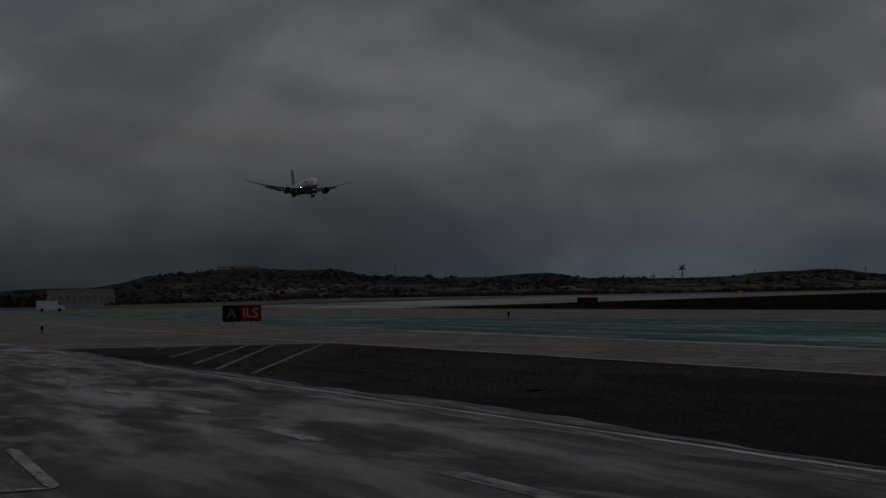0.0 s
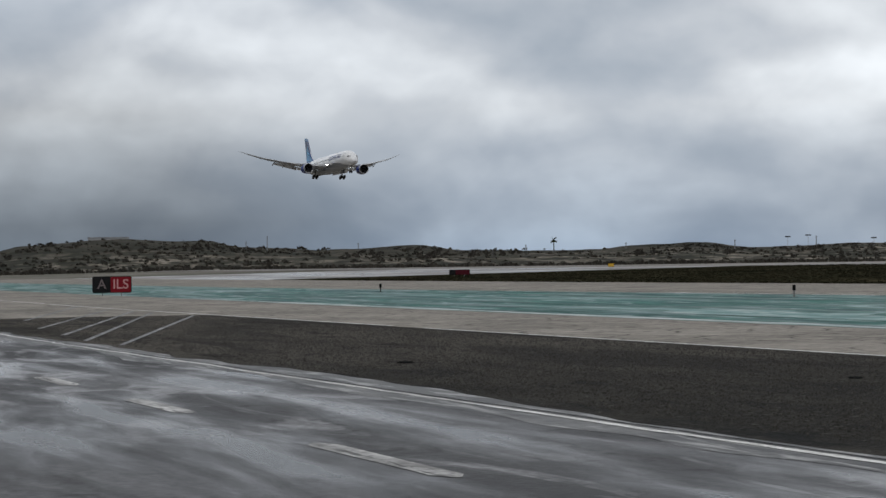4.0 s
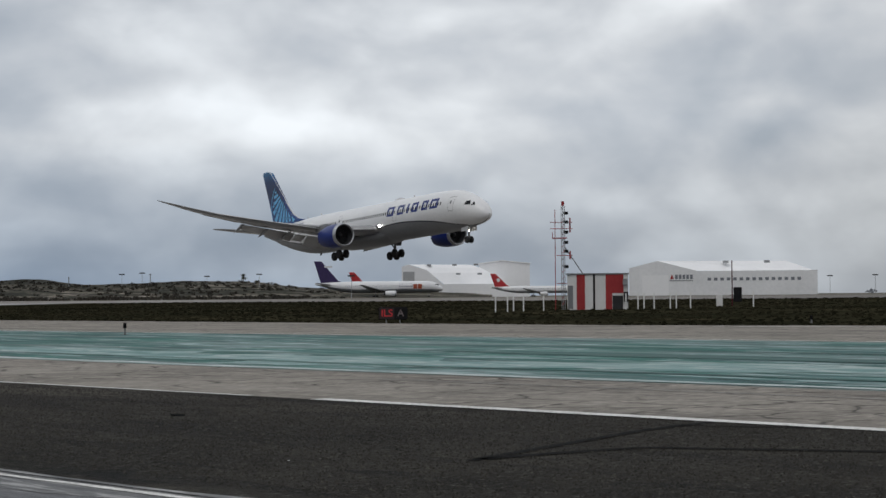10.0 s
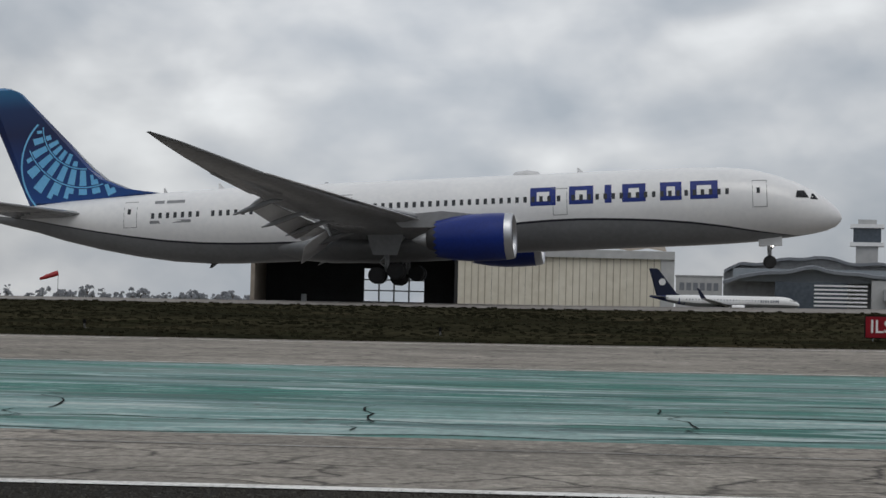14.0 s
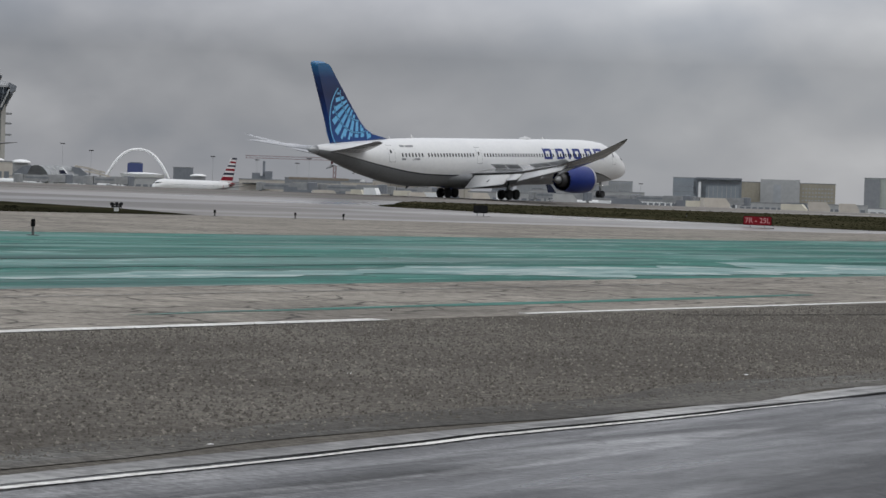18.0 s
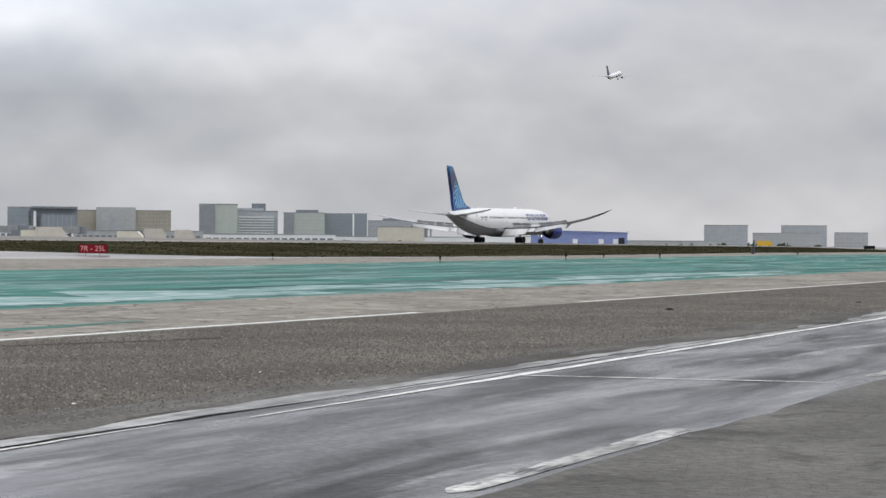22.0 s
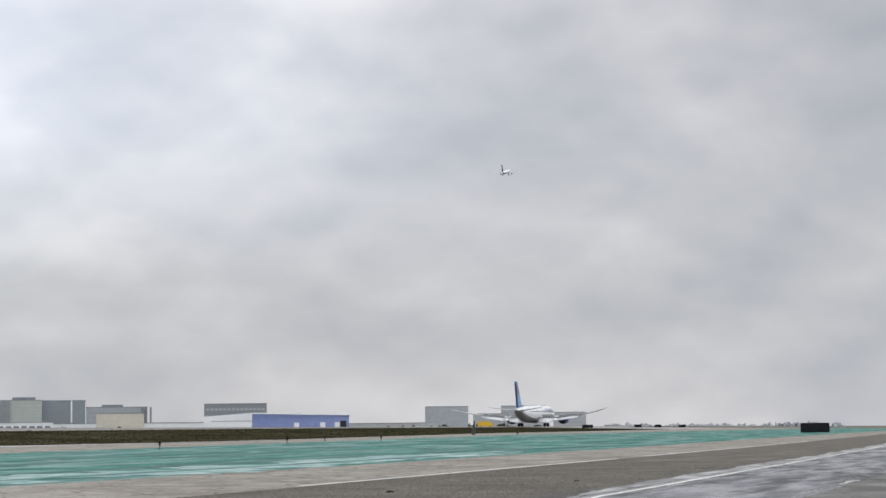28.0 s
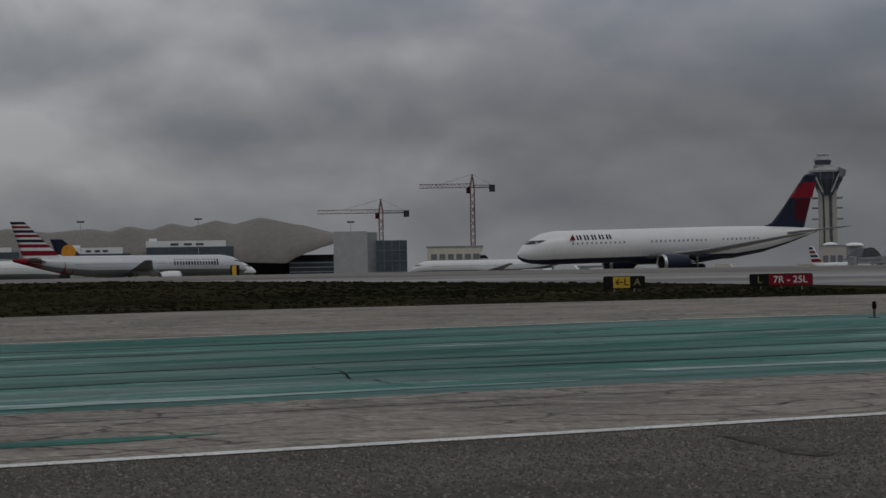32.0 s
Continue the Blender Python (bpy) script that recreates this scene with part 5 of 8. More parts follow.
paint("worn_edge", "pale worn paint along the teal strip", "teal_pale", along("teal0", 26, 170, 3.8), 5.0, 0.010, ragged=0.75, step=1.0)
paint("worn_edge", "pale worn paint along the teal strip", "teal_pale", along("teal0", -85, 14, 6.0), 4.2, 0.008, ragged=0.75, step=1.0)
paint("far_edge_line", "thin white line along the far taxiway edge", "white_line", along("teal1", -120, 60, 0.5), 0.3)
paint("far_edge_line", "thin white line along the far taxiway edge", "white_line", along("verge", -90, 20, -4.5), 0.4)
for k, yoff in enumerate((3.5, 8.0, 13.0, 17.5, 22.0, 27.5)):
    for a, b in ((-170, -75), (-70, -8), (-6, 60), (70, 190)):
        if (k * 7 + int(a)) % 3 != 0:
            paint("tyre_streak", "dark rubber streak along the teal strip", "teal_dark", along("teal0", a + k * 5, b - k * 3, yoff, 8.0), 0.7 + 0.35 * (k % 3), 0.014, ragged=0.7, step=2.0)
# cracks
def jagged(pts, kink):
    """Kink a line at short uneven steps, as concrete breaks."""
    r = random.Random(int(pts[0][0] * 100))
    out = [pts[0]]
    for (xa, ya), (xb, yb) in zip(pts, pts[1:]):
        n = max(2, int(math.hypot(xb - xa, yb - ya) / 0.8))
        out += [(xa + (xb - xa) * i / n + r.uniform(-kink, kink) * 0.55, ya + (yb - ya) * i / n + r.uniform(-kink, kink) * 0.5) for i in range(1, n)] + [(xb, yb)]
    return out


for pts in (((-16.3, 31.0), (-17.0, 35), (-17.9, 38.3), (-19.4, 45.0)), ((-7.8, 31.2), (-8.5, 35.0), (-8.1, 36.0), (-8.4, 38), (-9.6, 41.6)), ((-3.0, 31.2), (-3.1, 36.3), (-3.3, 39.3)), ((1.8, 32.4), (1.8, 36.2), (1.5, 40.6)), ((6.7, 31.9), (7.2, 35.0), (7.0, 36.0), (8.2, 43.8)),
            ((12.0, 34), (14.0, 38), (13.6, 41), (15.5, 46)), ((20, 33), (21, 37), (23, 42))):
    pts = jagged(pts, 0.45)
    paint("crack", "dark jagged crack in the painted concrete", "mark_dark", pts, 0.032, 0.02, step=0.3, ragged=0.6)
rng = random.Random(5)
for i in range(46):
    x = rng.uniform(-26, 34)
    y = line("edge", x)[0] + rng.uniform(0.6, 8.0)
    pts = [(x, y)]
    for k in range(rng.randint(2, 5)):
        x += rng.uniform(0.3, 1.3) * (1 if i % 2 else -1)
        y += rng.uniform(-0.45, 0.45)
        y = min(max(y, line("edge", x)[0] + 0.3), line("teal0", x)[0] - 0.2)
        pts.append((x, y))
    paint("crack", "thin dark crack in beige concrete", "mark_dark", pts, rng.uniform(0.02, 0.045), 0.012, step=0.3, wobble=0.3, ragged=0.5)
# skid marks, stains and litter on the shoulder
for pts, w in (([(-19.8, 14.0), (-20.0, 15.1), (-20.1, 16.4), (-17.0, 18.5)], 0.22), ([(-19.7, 13.8), (-22.6, 18.5), (-23.6, 20.8)], 0.16), ([(-23.2, 19.4), (-21, 20.6)], 0.12), ([(-39.6, 11.6), (-38.2, 12.2)], 0.16)):
    paint("skid_mark", "black skid mark on the shoulder", "mark_dark", pts, w, 0.01)
paint("oil_stain", "dark oil stain on the shoulder", "oil_stain", [(16.3, 20.3), (15.7, 18.9), (14.9, 17.1)], 0.3, 0.008, ragged=0.7, step=0.3)
paint("skid_mark", "black skid mark on the shoulder", "mark_dark", [(33.5, 20.6), (38.5, 19.0)], 0.10, 0.01)
for k, (x, y, s) in enumerate(((22.0, 12.6, 0.04), (28.6, 13.5, 0.04), (12.1, 11.2, 0.035), (11.5, 13.3, 0.03), (62.6, 17.0, 0.17), (-29.9, 15.8, 0.16), (-38.9, 11.8, 0.17), (8.5, 14.5, 0.025), (18.2, 15.0, 0.03), (75, 14, 0.16), (-21, 12.4, 0.03), (-14.5, 16, 0.025))):
    bm = bmesh.new()
    bmesh.ops.create_icosphere(bm, subdivisions=1, radius=s)
    for v in bm.verts:
        v.co = Vector((v.co.x * 1.5, v.co.y, v.co.z * 0.22)) * (0.75 + 0.5 * noise.noise(v.co * 9 + Vector((k, 0, 0))))
    ob = part("debris", bm, "mark_dark" if s > 0.15 else "sign_white")
    ob.location = (x, y, ground_z(x, y) + s * 0.1)
    tagged(ob, "small scrap of litter lying on the shoulder", "debris", "litter on the shoulder")
# corner of a painted box and a stop line on the road
paint("box_marking", "worn white corner of a painted road box", "lane_paint", [(-27.5, 1.95), (-21.6, 1.95)], 0.16, ragged=0.2, step=0.3)
paint("box_marking", "worn white corner of a painted road box", "lane_paint", [(-21.6, 1.95), (-21.2, 0.6)], 0.3, ragged=0.2, step=0.3)
paint("stop_line", "worn white line across the road", "lane_paint", [(-60.5, 3.0), (-68.4, 7.3)], 0.25, ragged=0.4, step=0.3)
# diagonal stripes where the shoulder ends
for (xa, ya), (xb, yb) in (((-79.7, 10.5), (-109.8, 17.0)), ((-68.2, 9.4), (-98.1, 16.4)), ((-60.7, 9.0), (-93.1, 16.6)), ((-55.6, 8.8), (-89.8, 16.8)), ((-51.8, 9.0), (-82.7, 17.0))):
    paint("stripe", "pale diagonal stripe on the shoulder", "gutter", [(xa, ya), (xb, yb)], 0.14)
for x, y in ((-35.0, 30.3), (-33.6, 30.0), (-32.3, 30.2), (-24.9, 32.4), (-18.0, 28.6), (-14.0, 29.9), (-11.5, 30.1), (-46, 29.5), (-75, 29.0)):
    paint("joint_patch", "short dark patch at the paint edge", "mark_dark", [(x, y), (x + 1.0, y + 0.1)], 0.12, 0.02)


# ---- loose aggregate on the shoulder ----
def aggregate(name, label, material, n, x0, x1, seed, big=0.045, strip=None):
    """Many small angular stones bedded in the surface, thickest near x = 0."""
    g = np.random.default_rng(seed)
    u = g.random(n)
    x = x0 + (x1 - x0) * u
    keep = g.random(n) < 1.0 / (1.0 + (np.abs(x) / 30.0) ** 1.5)
    x = x[keep]
    n = len(x)
    lo, hi = np.interp(x, XK, LINES["road"][0]) + 0.75, np.interp(x, XK, LINES["edge"][0]) - 0.15
    if strip:
        lo, hi = np.full(n, strip[0]), np.full(n, strip[1])
    y = lo + (hi - lo) * g.random(n)
    z = np.interp(x, XK, LINES["road"][1])
    r, h = big * g.uniform(0.35, 1.0, n), big * g.uniform(0.25, 0.75, n)
    a = g.uniform(0, 6.283, n)
    verts = np.zeros((n, 5, 3))
    for k in range(4):
        rr = r * g.uniform(0.7, 1.2, n)
        verts[:, k] = np.stack((x + rr * np.cos(a + 1.571 * k), y + rr * np.sin(a + 1.571 * k), z - 0.004), 1)
    verts[:, 4] = np.stack((x + r * g.uniform(-0.4, 0.4, n), y + r * g.uniform(-0.4, 0.4, n), z + h), 1)
    base = np.arange(n)[:, None, None] * 5
    faces = (base + np.array([[0, 1, 4], [1, 2, 4], [2, 3, 4], [3, 0, 4]])[None]).reshape(-1, 3)
    me = bpy.data.meshes.new(name)
    me.vertices.add(n * 5)
    me.vertices.foreach_set("co", verts.reshape(-1))
    me.loops.add(len(faces) * 3)
    me.loops.foreach_set("vertex_index", faces.reshape(-1).astype(np.int32))
    me.polygons.add(len(faces))
    me.polygons.foreach_set("loop_start", np.arange(0, len(faces) * 3, 3, dtype=np.int32))
    me.update(calc_edges=True)
    me.materials.append(M[material])
    return tagged(new(name, me), label, "gravel", kind="stuff")


aggregate("aggregate", "loose grey stones in the coarse shoulder surface", "pebble", 260000, 5, 120, 21, 0.032)
aggregate("aggregate", "loose dark stones in the coarse shoulder surface", "pebble_dark", 170000, -84, 5, 22, 0.03)


aggregate("aggregate", "loose dark grit on the worn near lane of the road", "pebble_grit", 90000, 8, 80, 23, 0.016, (2.2, 5.4))


# ---- grass tufts, one sheet of blades ----
def tufts(name, label, n, spots, height, material="blade"):
    r = random.Random(7)
    verts, faces = [], []
    for _ in range(n):
        x, y = spots(r)
        z = ground_z(x, y)
        h = height * r.uniform(0.5, 1.5)
        w = r.uniform(0.08, 0.30)
        for k in range(3):
            a = r.uniform(0, math.pi)
            c, s = math.cos(a) * w, math.sin(a) * w
            b = len(verts)
            verts += [(x - c, y - s, z - 0.05), (x + c, y + s, z - 0.05), (x + c * 0.6 + r.uniform(-0.1, 0.1), y + s * 0.6, z + h), (x - c * 0.5, y - s * 0.5, z + h * r.uniform(0.5, 1))]
            faces.append((b, b + 1, b + 2, b + 3))
    return tagged(raw(name, verts, faces, material), label, "grass", kind="stuff")


def west_spot(r):
    x = r.uniform(-300, 100)
    a, b = line("verge", x)[0], GRASS_FAR(x)
    return x, a + (b - a) * r.random()


def east_spot(r):
    x = r.uniform(167, 700)
    a, b = GRASS_NEAR(x), GRASS_BACK(x)
    return x, a + (b - a) * r.random()


tufts("grass_tufts", "short tufts of dull green and brown grass", 30000, west_spot, 0.085)
tufts("grass_tufts", "short tufts of dull green and brown grass", 18000, east_spot, 0.075, "blade_bright")


# ---- small airfield things ----
def stand_at(az, d, turn=0.0, z=None):
    p = polar(az, d)
    return pose(p.x, p.y, ground_z(p.x, p.y) if z is None else z, 0, 0, -az + turn)


def taxi_sign(name, label, az, d, w, h, panels, turn=0.0, legs=2):
    """An illuminated airfield sign: rounded case, coloured face panels with lettering, frangible legs, concrete pad."""
    t = thing(name, label, "sign", stand_at(az, d, turn), "airfield signs")
    part("case", boxes((-w / 2 - 0.05, w / 2 + 0.05, -0.14, 0.14, 0.22, 0.22 + h + 0.08), bevel=0.05), "sign_black", t, "black sign case")
    x = -w / 2
    for share, col, text, tcol in panels:
        pw = share * w
        part("face", boxes((x + 0.01, x + pw - 0.01, -0.165, -0.13, 0.26, 0.22 + h + 0.04)), col, t)
        if text:
            words("lettering", text, h * 0.62, pose(x + pw / 2, -0.172, 0.24 + h / 2 + 0.02), tcol, t)
        x += pw
    for k in range(legs):
        lx = -w / 2 + w * (k + 0.5) / legs
        part("leg", rods(((lx, 0, -0.12), (lx, 0, 0.24), 0.04), n=8), "strut", t)
    part("pad", boxes((-w / 2 - 0.3, w / 2 + 0.3, -0.5, 0.5, -0.3, -0.02)), "gutter", t, "pale concrete pad")
    return t


taxi_sign("taxiway_sign", "black and red sign reading A ILS on legs", -80.4, 152, 2.45, 1.0, [(0.46, "sign_black", "A", "sign_dimtext"), (0.54, "sign_red", "ILS", "sign_pink")])
taxi_sign("taxiway_sign", "dark sign reading ILS A in red and grey", -56.86, 146, 1.75, 0.72, [(0.55, "sign_dim", "ILS", "sign_red_bright"), (0.45, "sign_black", "A", "sign_dimtext")])
taxi_sign("taxiway_sign", "red sign with white letters ILS in the grass", 7.56, 114, 1.5, 1.02, [(1.0, "sign_red", "ILS", "sign_white")])
taxi_sign("taxiway_sign", "black and red sign reading L 7R - 25L", 40.37, 150, 3.95, 0.72, [(0.30, "sign_black", "L", "sign_yellowdim"), (0.70, "sign_red", "7R - 25L", "sign_white")], legs=3)
taxi_sign("taxiway_sign", "black and yellow sign with arrow L and A", 36.5, 144, 2.5, 0.70, [(0.22, "sign_black", "", ""), (0.43, "sign_yellow", "\u2190L", "sign_black"), (0.35, "sign_black", "A", "sign_yellowdim")])
taxi_sign("taxiway_sign", "red sign with pale letters in the grass", 60.5, 226, 2.7, 0.80, [(1.0, "sign_red", "7R - 25L", "sign_pink")])
taxi_sign("taxiway_sign", "plain black sign seen from its back", 53.62, 200, 1.15, 0.62, [(1.0, "sign_black", "", "")])
taxi_sign("taxiway_sign", "large black sign seen from its back", 85.35, 430, 5.2, 1.7, [(1.0, "sign_black", "", "")], legs=4)
taxi_sign("taxiway_sign", "red and orange sign across the far taxiway", -71.77, 300, 2.6, 0.62, [(0.3, "sign_black", "", ""), (0.7, "red_dark", "", "")])
taxi_sign("taxiway_sign", "small yellow sign beside the runway", -67.98, 380, 0.95, 0.5, [(1.0, "sign_yellow", "", "")])
taxi_sign("taxiway_sign", "yellow and black sign beyond the runway", 26.8, 240, 0.95, 1.0, [(0.6, "sign_yellow", "", ""), (0.4, "sign_black", "", "")], turn=35)
for az, d in ((79.75, 700), (81.0, 800), (81.5, 820), (82.1, 850)):
    taxi_sign("taxiway_sign", "small dark sign far along the taxiway", az, d, 3.2 if az < 80 else 2.4, 0.9, [(1.0, "sign_black", "", "")])


def edge_marker(x, y, tall=0.52):
    t = thing("edge_marker", "thin pale post with a dark cap marking the taxiway edge", "marker post", pose(x, y, ground_z(x, y)), "taxiway edge markers")
    part("stem", rods(((0, 0, -0.05), (0, 0, tall * 0.55), 0.045), n=8), "gutter", t)
    part("cap", rods(((0, 0, tall * 0.55), (0, 0, tall), 0.085, 0.07), n=10), "mark_dark", t, "dark cap")
    part("base", rods(((0, 0, -0.06), (0, 0, 0.02), 0.24, 0.24), n=12), "gutter", t, "grey round base plate")


for az, el in ((-73.75, -0.644), (-63.5, -0.895), (-28.49, -1.555), (42.59, -0.978), (64.94, -0.33), (69.12, -0.388), (72.26, -0.28), (74.6, -0.24)):
    d0 = 120.0
    for _ in range(30):
        p = polar(az, d0)
        d0 += (((EYE - ground_z(p.x, p.y)) / math.tan(radians(-el))) - d0) * 0.25
        d0 = max(40, min(320, d0))
    p = polar(az, d0)
    edge_marker(p.x, p.y, 0.58)
for az, d in ((-85.3, 126), (-16.9, 112), (-12.1, 112), (-3.3, 112), (-46.5, 125), (58.75, 255), (73.2, 240), (78.0, 330), (47.0, 150), (49.0, 152), (50.2, 156)):
    p = polar(az, d)
    edge_marker(p.x, p.y, 0.42)

# runway guard light
g = thing("guard_light", "runway guard light with black hooded lamps on a white base", "light", stand_at(44.58, 150), "guard lights")
part("base", boxes((-0.16, 0.16, -0.12, 0.12, 0, 0.28), bevel=0.03), "hut_white", g, "white base")
for s in (-1, 0, 1):
    part("hood", rods(((s * 0.22, 0.1, 0.45), (s * 0.30, -0.2, 0.50), 0.11, 0.13)), "sign_black", g, "black lamp hood")
part("yoke", boxes((-0.34, 0.34, -0.05, 0.05, 0.26, 0.36)), "sign_black", g)

# glide-slope hut with its mast and posts
hut = thing("equipment_hut", "red and white striped airfield equipment hut", "hut", stand_at(-51.75, 178))
W = 4.7
part("wall", boxes((-W / 2, W / 2, 0, 2.6, 0.0, 2.75), bevel=0.03), "hut_white", hut, "off-white metal wall panels")
for xa, xb in ((-1.62, -0.98), (0.62, 1.12)):
    part("stripe", boxes((xa, xb, -0.03, 0.005, 0.02, 2.78)), "red", hut, "red painted stripe")
part("stripe", boxes((1.12, 2.0, -0.03, 0.005, 1.3, 2.78)), "red", hut, "red painted stripe")
part("stripe", boxes((-0.35, -0.2, -0.02, 0.005, 0.02, 2.76)), "mark_dark", hut)
part("door", boxes((1.15, 1.95, -0.02, 0.01, 0.0, 1.1)), "interior", hut, "near-black doorway panel on the wall")
part("door", boxes((-2.3, -1.9, -0.02, 0.01, 0.1, 1.9)), "belly_grey", hut)
part("roof", boxes((-W / 2 - 0.08, W / 2 + 0.08, -0.08, 2.7, 2.75, 2.85)), "belly_grey", hut)
part("air_conditioner", boxes((1.95, 2.3, -0.35, 0.0, 1.9, 2.4), bevel=0.03), "strut", hut)
part("air_conditioner", boxes((2.0, 2.35, -0.3, 0.0, 0.6, 1.4), bevel=0.03), "dark_metal", hut)
mast = thing("antenna_mast", "slender red and white lattice antenna mast with a guy strut", "mast", stand_at(-52.6, 180))
for sx, sy in ((-0.13, -0.1), (0.13, -0.1), (0, 0.14)):
    part("leg", rods(((sx, sy, 0), (sx, sy, 8.2), 0.025), n=6), "steel", mast)
for k in range(16):
    z = 0.4 + k * 0.5
    bm = rods(((-0.13, -0.1, z), (0.13, -0.1, z + 0.25), 0.014), ((0.13, -0.1, z + 0.25), (0, 0.14, z + 0.4), 0.014), ((0, 0.14, z), (-0.13, -0.1, z + 0.25), 0.014), n=5)
    part("brace", bm, "red" if k % 4 < 2 else "steel", mast)
for z in (2.1, 4.3, 6.4, 6.9):
    part("antenna_arm", rods(((-1.0 if z > 6 else -0.5, 0, z), (0.75, 0, z), 0.03), ((0.55, 0, z - 0.3), (0.55, 0, z + 0.35), 0.06), n=6), "red", mast, "red antenna arm")
part("obstruction_light", rods(((0, 0, 8.2), (0, 0, 8.55), 0.12), n=8), "red", mast)
for z in (3.4, 4.6, 5.3, 6.1, 6.9, 7.6):
    part("dish", boxes((0.05, 0.42, -0.1, 0.12, z - 0.10, z + 0.14), bevel=0.03), "sign_black", mast, "small dark antenna box")
part("platform", boxes((-0.85, 0.30, -0.3, 0.3, 5.62, 5.70), (-0.85, -0.80, -0.3, 0.3, 5.7, 6.1)), "red", mast, "red cage platform")
part("side_pole", rods(((-0.62, 0, 0), (-0.62, 0, 7.9), 0.03), n=6), "red", mast)
part("guy_strut", rods(((0.1, 0, 5.0), (1.5, 0.3, 2.9), 0.045), n=6), "steel", mast)
for az in (-54.3, -54.0, -53.85, -53.6, -53.1, -50.75, -50.6, -50.35, -49.95, -49.8, -49.45, -51.05, -47.9):
    p = thing("white_post", "thin white wooden post in the grass", "post", stand_at(az, 176), "white posts")
    part("shaft", boxes((-0.05, 0.05, -0.05, 0.05, -0.1, 1.25), bevel=0.01), "sign_white", p)
mon = thing("monitor_mast", "dark red pole with a black box beside it", "mast", stand_at(-48.42, 182))
part("pole", rods(((0, 0, 0), (0, 0, 3.6), 0.05, 0.04)), "red_dark", mon)
part("box", boxes((0.1, 0.75, -0.2, 0.2, 0.35, 1.5), bevel=0.03), "sign_black", mon)
part("cabinet", boxes((-1.25, -0.75, -0.2, 0.2, 0.0, 0.9), bevel=0.03), "hut_white", mon)

# windsock
ws = thing("windsock", "red windsock on a thin pale pole", "windsock", stand_at(-12.81, 470, z=ground_z(-104, 458)))
part("pole", rods(((0, 0, 0), (0, 0, 5.8), 0.07, 0.05)), "steel", ws)
sock = part("sock", lathe([(0, 0.55), (-1.4, 0.5), (-2.6, 0.42), (-3.9, 0.26)], "X", 14), "red", ws, "faded red cloth sock", smooth=True)
sock.matrix_local = pose(0, 0, 5.5, 0, -20, 0)

for az, el, d in ((-18.33, 0.82, 700), (-16.49, 1.39, 700), (-14.65, 1.8, 700), (12.53, 1.386, 800), (12.9, 1.448, 800), (13.35, 1.54, 800), (14.38, 1.58, 800)):
    p = polar(az, d)
    z0 = ground_z(p.x, p.y)
    t = thing("light_pole", "tall thin grey apron light pole", "light pole", stand_at(az, d), "apron light poles")
    h = height_at(el, d) - z0
    part("mast", rods(((0, 0, 0), (0, 0, h), 0.22, 0.12), n=8), "steel", t)
    part("lamp_head", boxes((-0.9, 0.9, -0.3, 0.3, h - 0.1, h + 0.35), bevel=0.05), "dark_metal", t)
for az, el, d in ((-57.9, 0.52, 900), (-60.2, 0.58, 1100), (-61.5, 0.54, 1100), (-63.1, 0.63, 1150), (-63.6, 0.6, 1150), (-46.0, 0.42, 1100), (-44.9, 0.43, 1100), (-43.6, 0.43, 1100), (-41.9, 0.42, 1100), (23.0, 1.72, 860), (25.9, 1.75, 860), (29.7, 1.62, 860), (43.2, 1.3, 1300), (43.9, 1.15, 1400), (46.9, 1.1, 1400),
                  (48.0, 1.05, 1400), (49.0, 1.0, 1400), (49.3, 1.12, 1300), (51.4, 1.18, 1300), (52.3, 1.07, 1300), (52.6, 1.1, 1300), (52.9, 0.98, 1300), (53.1, 1.05, 1300), (56.8, 0.78, 1500), (57.6, 0.75, 1500)):
    z0 = ground_z(*polar(az, d).xy)
    t = thing("apron_light", "high-mast apron light with a flat dark lamp bank", "light pole", stand_at(az, d), "high-mast lights")
    h = height_at(el, d) - z0
    part("mast", rods(((0, 0, 0), (0, 0, h), 0.13, 0.08), n=6), "steel_pale", t)
    part("lamp_bank", boxes((-1.4, 1.4, -0.8, 0.8, h - 0.2, h + 0.35), bevel=0.08), "dark_metal", t)


# ---- buildings round the field ----
def site(az0, az1, d):
    """Pose and width of a front seen between two bearings, d metres off; local x runs right, y away."""
    azm = (az0 + az1) / 2
    return stand_at(azm, d), 2 * d * math.tan(radians((az1 - az0) / 2)), azm


def top_h(el, az, d):
    return height_at(el, d) - ground_z(*polar(az, d).xy)


def window_grid(parent, x0, x1, z0, z1, cols, rows, fill=(0.7, 0.6), material="glass_wall", y=-0.06, name="window"):
    """Windows as pieces of their own on one shared mesh."""
    pw, ph = (x1 - x0) / cols, (z1 - z0) / rows
    w, h = pw * fill[0] / 2, ph * fill[1] / 2
    me = None
    for r in range(rows):
        for c in range(cols):
            if me is None:
                ob = part(name, boxes((-w, w, -0.05, 0.3, -h, h)), material, parent)
                me = ob.data
            else:
                ob = new(name, me)
                ob.parent = parent
            ob.location = (x0 + (c + 0.5) * pw, y, z0 + (r + 0.5) * ph)


def gable(x0, x1, y0, y1, h_eave, h_ridge, ridge_x=None):
    """A hall with its ridge running away from the front."""
    rx = (x0 + x1) / 2 if ridge_x is None else ridge_x
    return slab([(x0, 0), (x1, 0), (x1, h_eave), (rx, h_ridge), (x0, h_eave)], y0, y1)


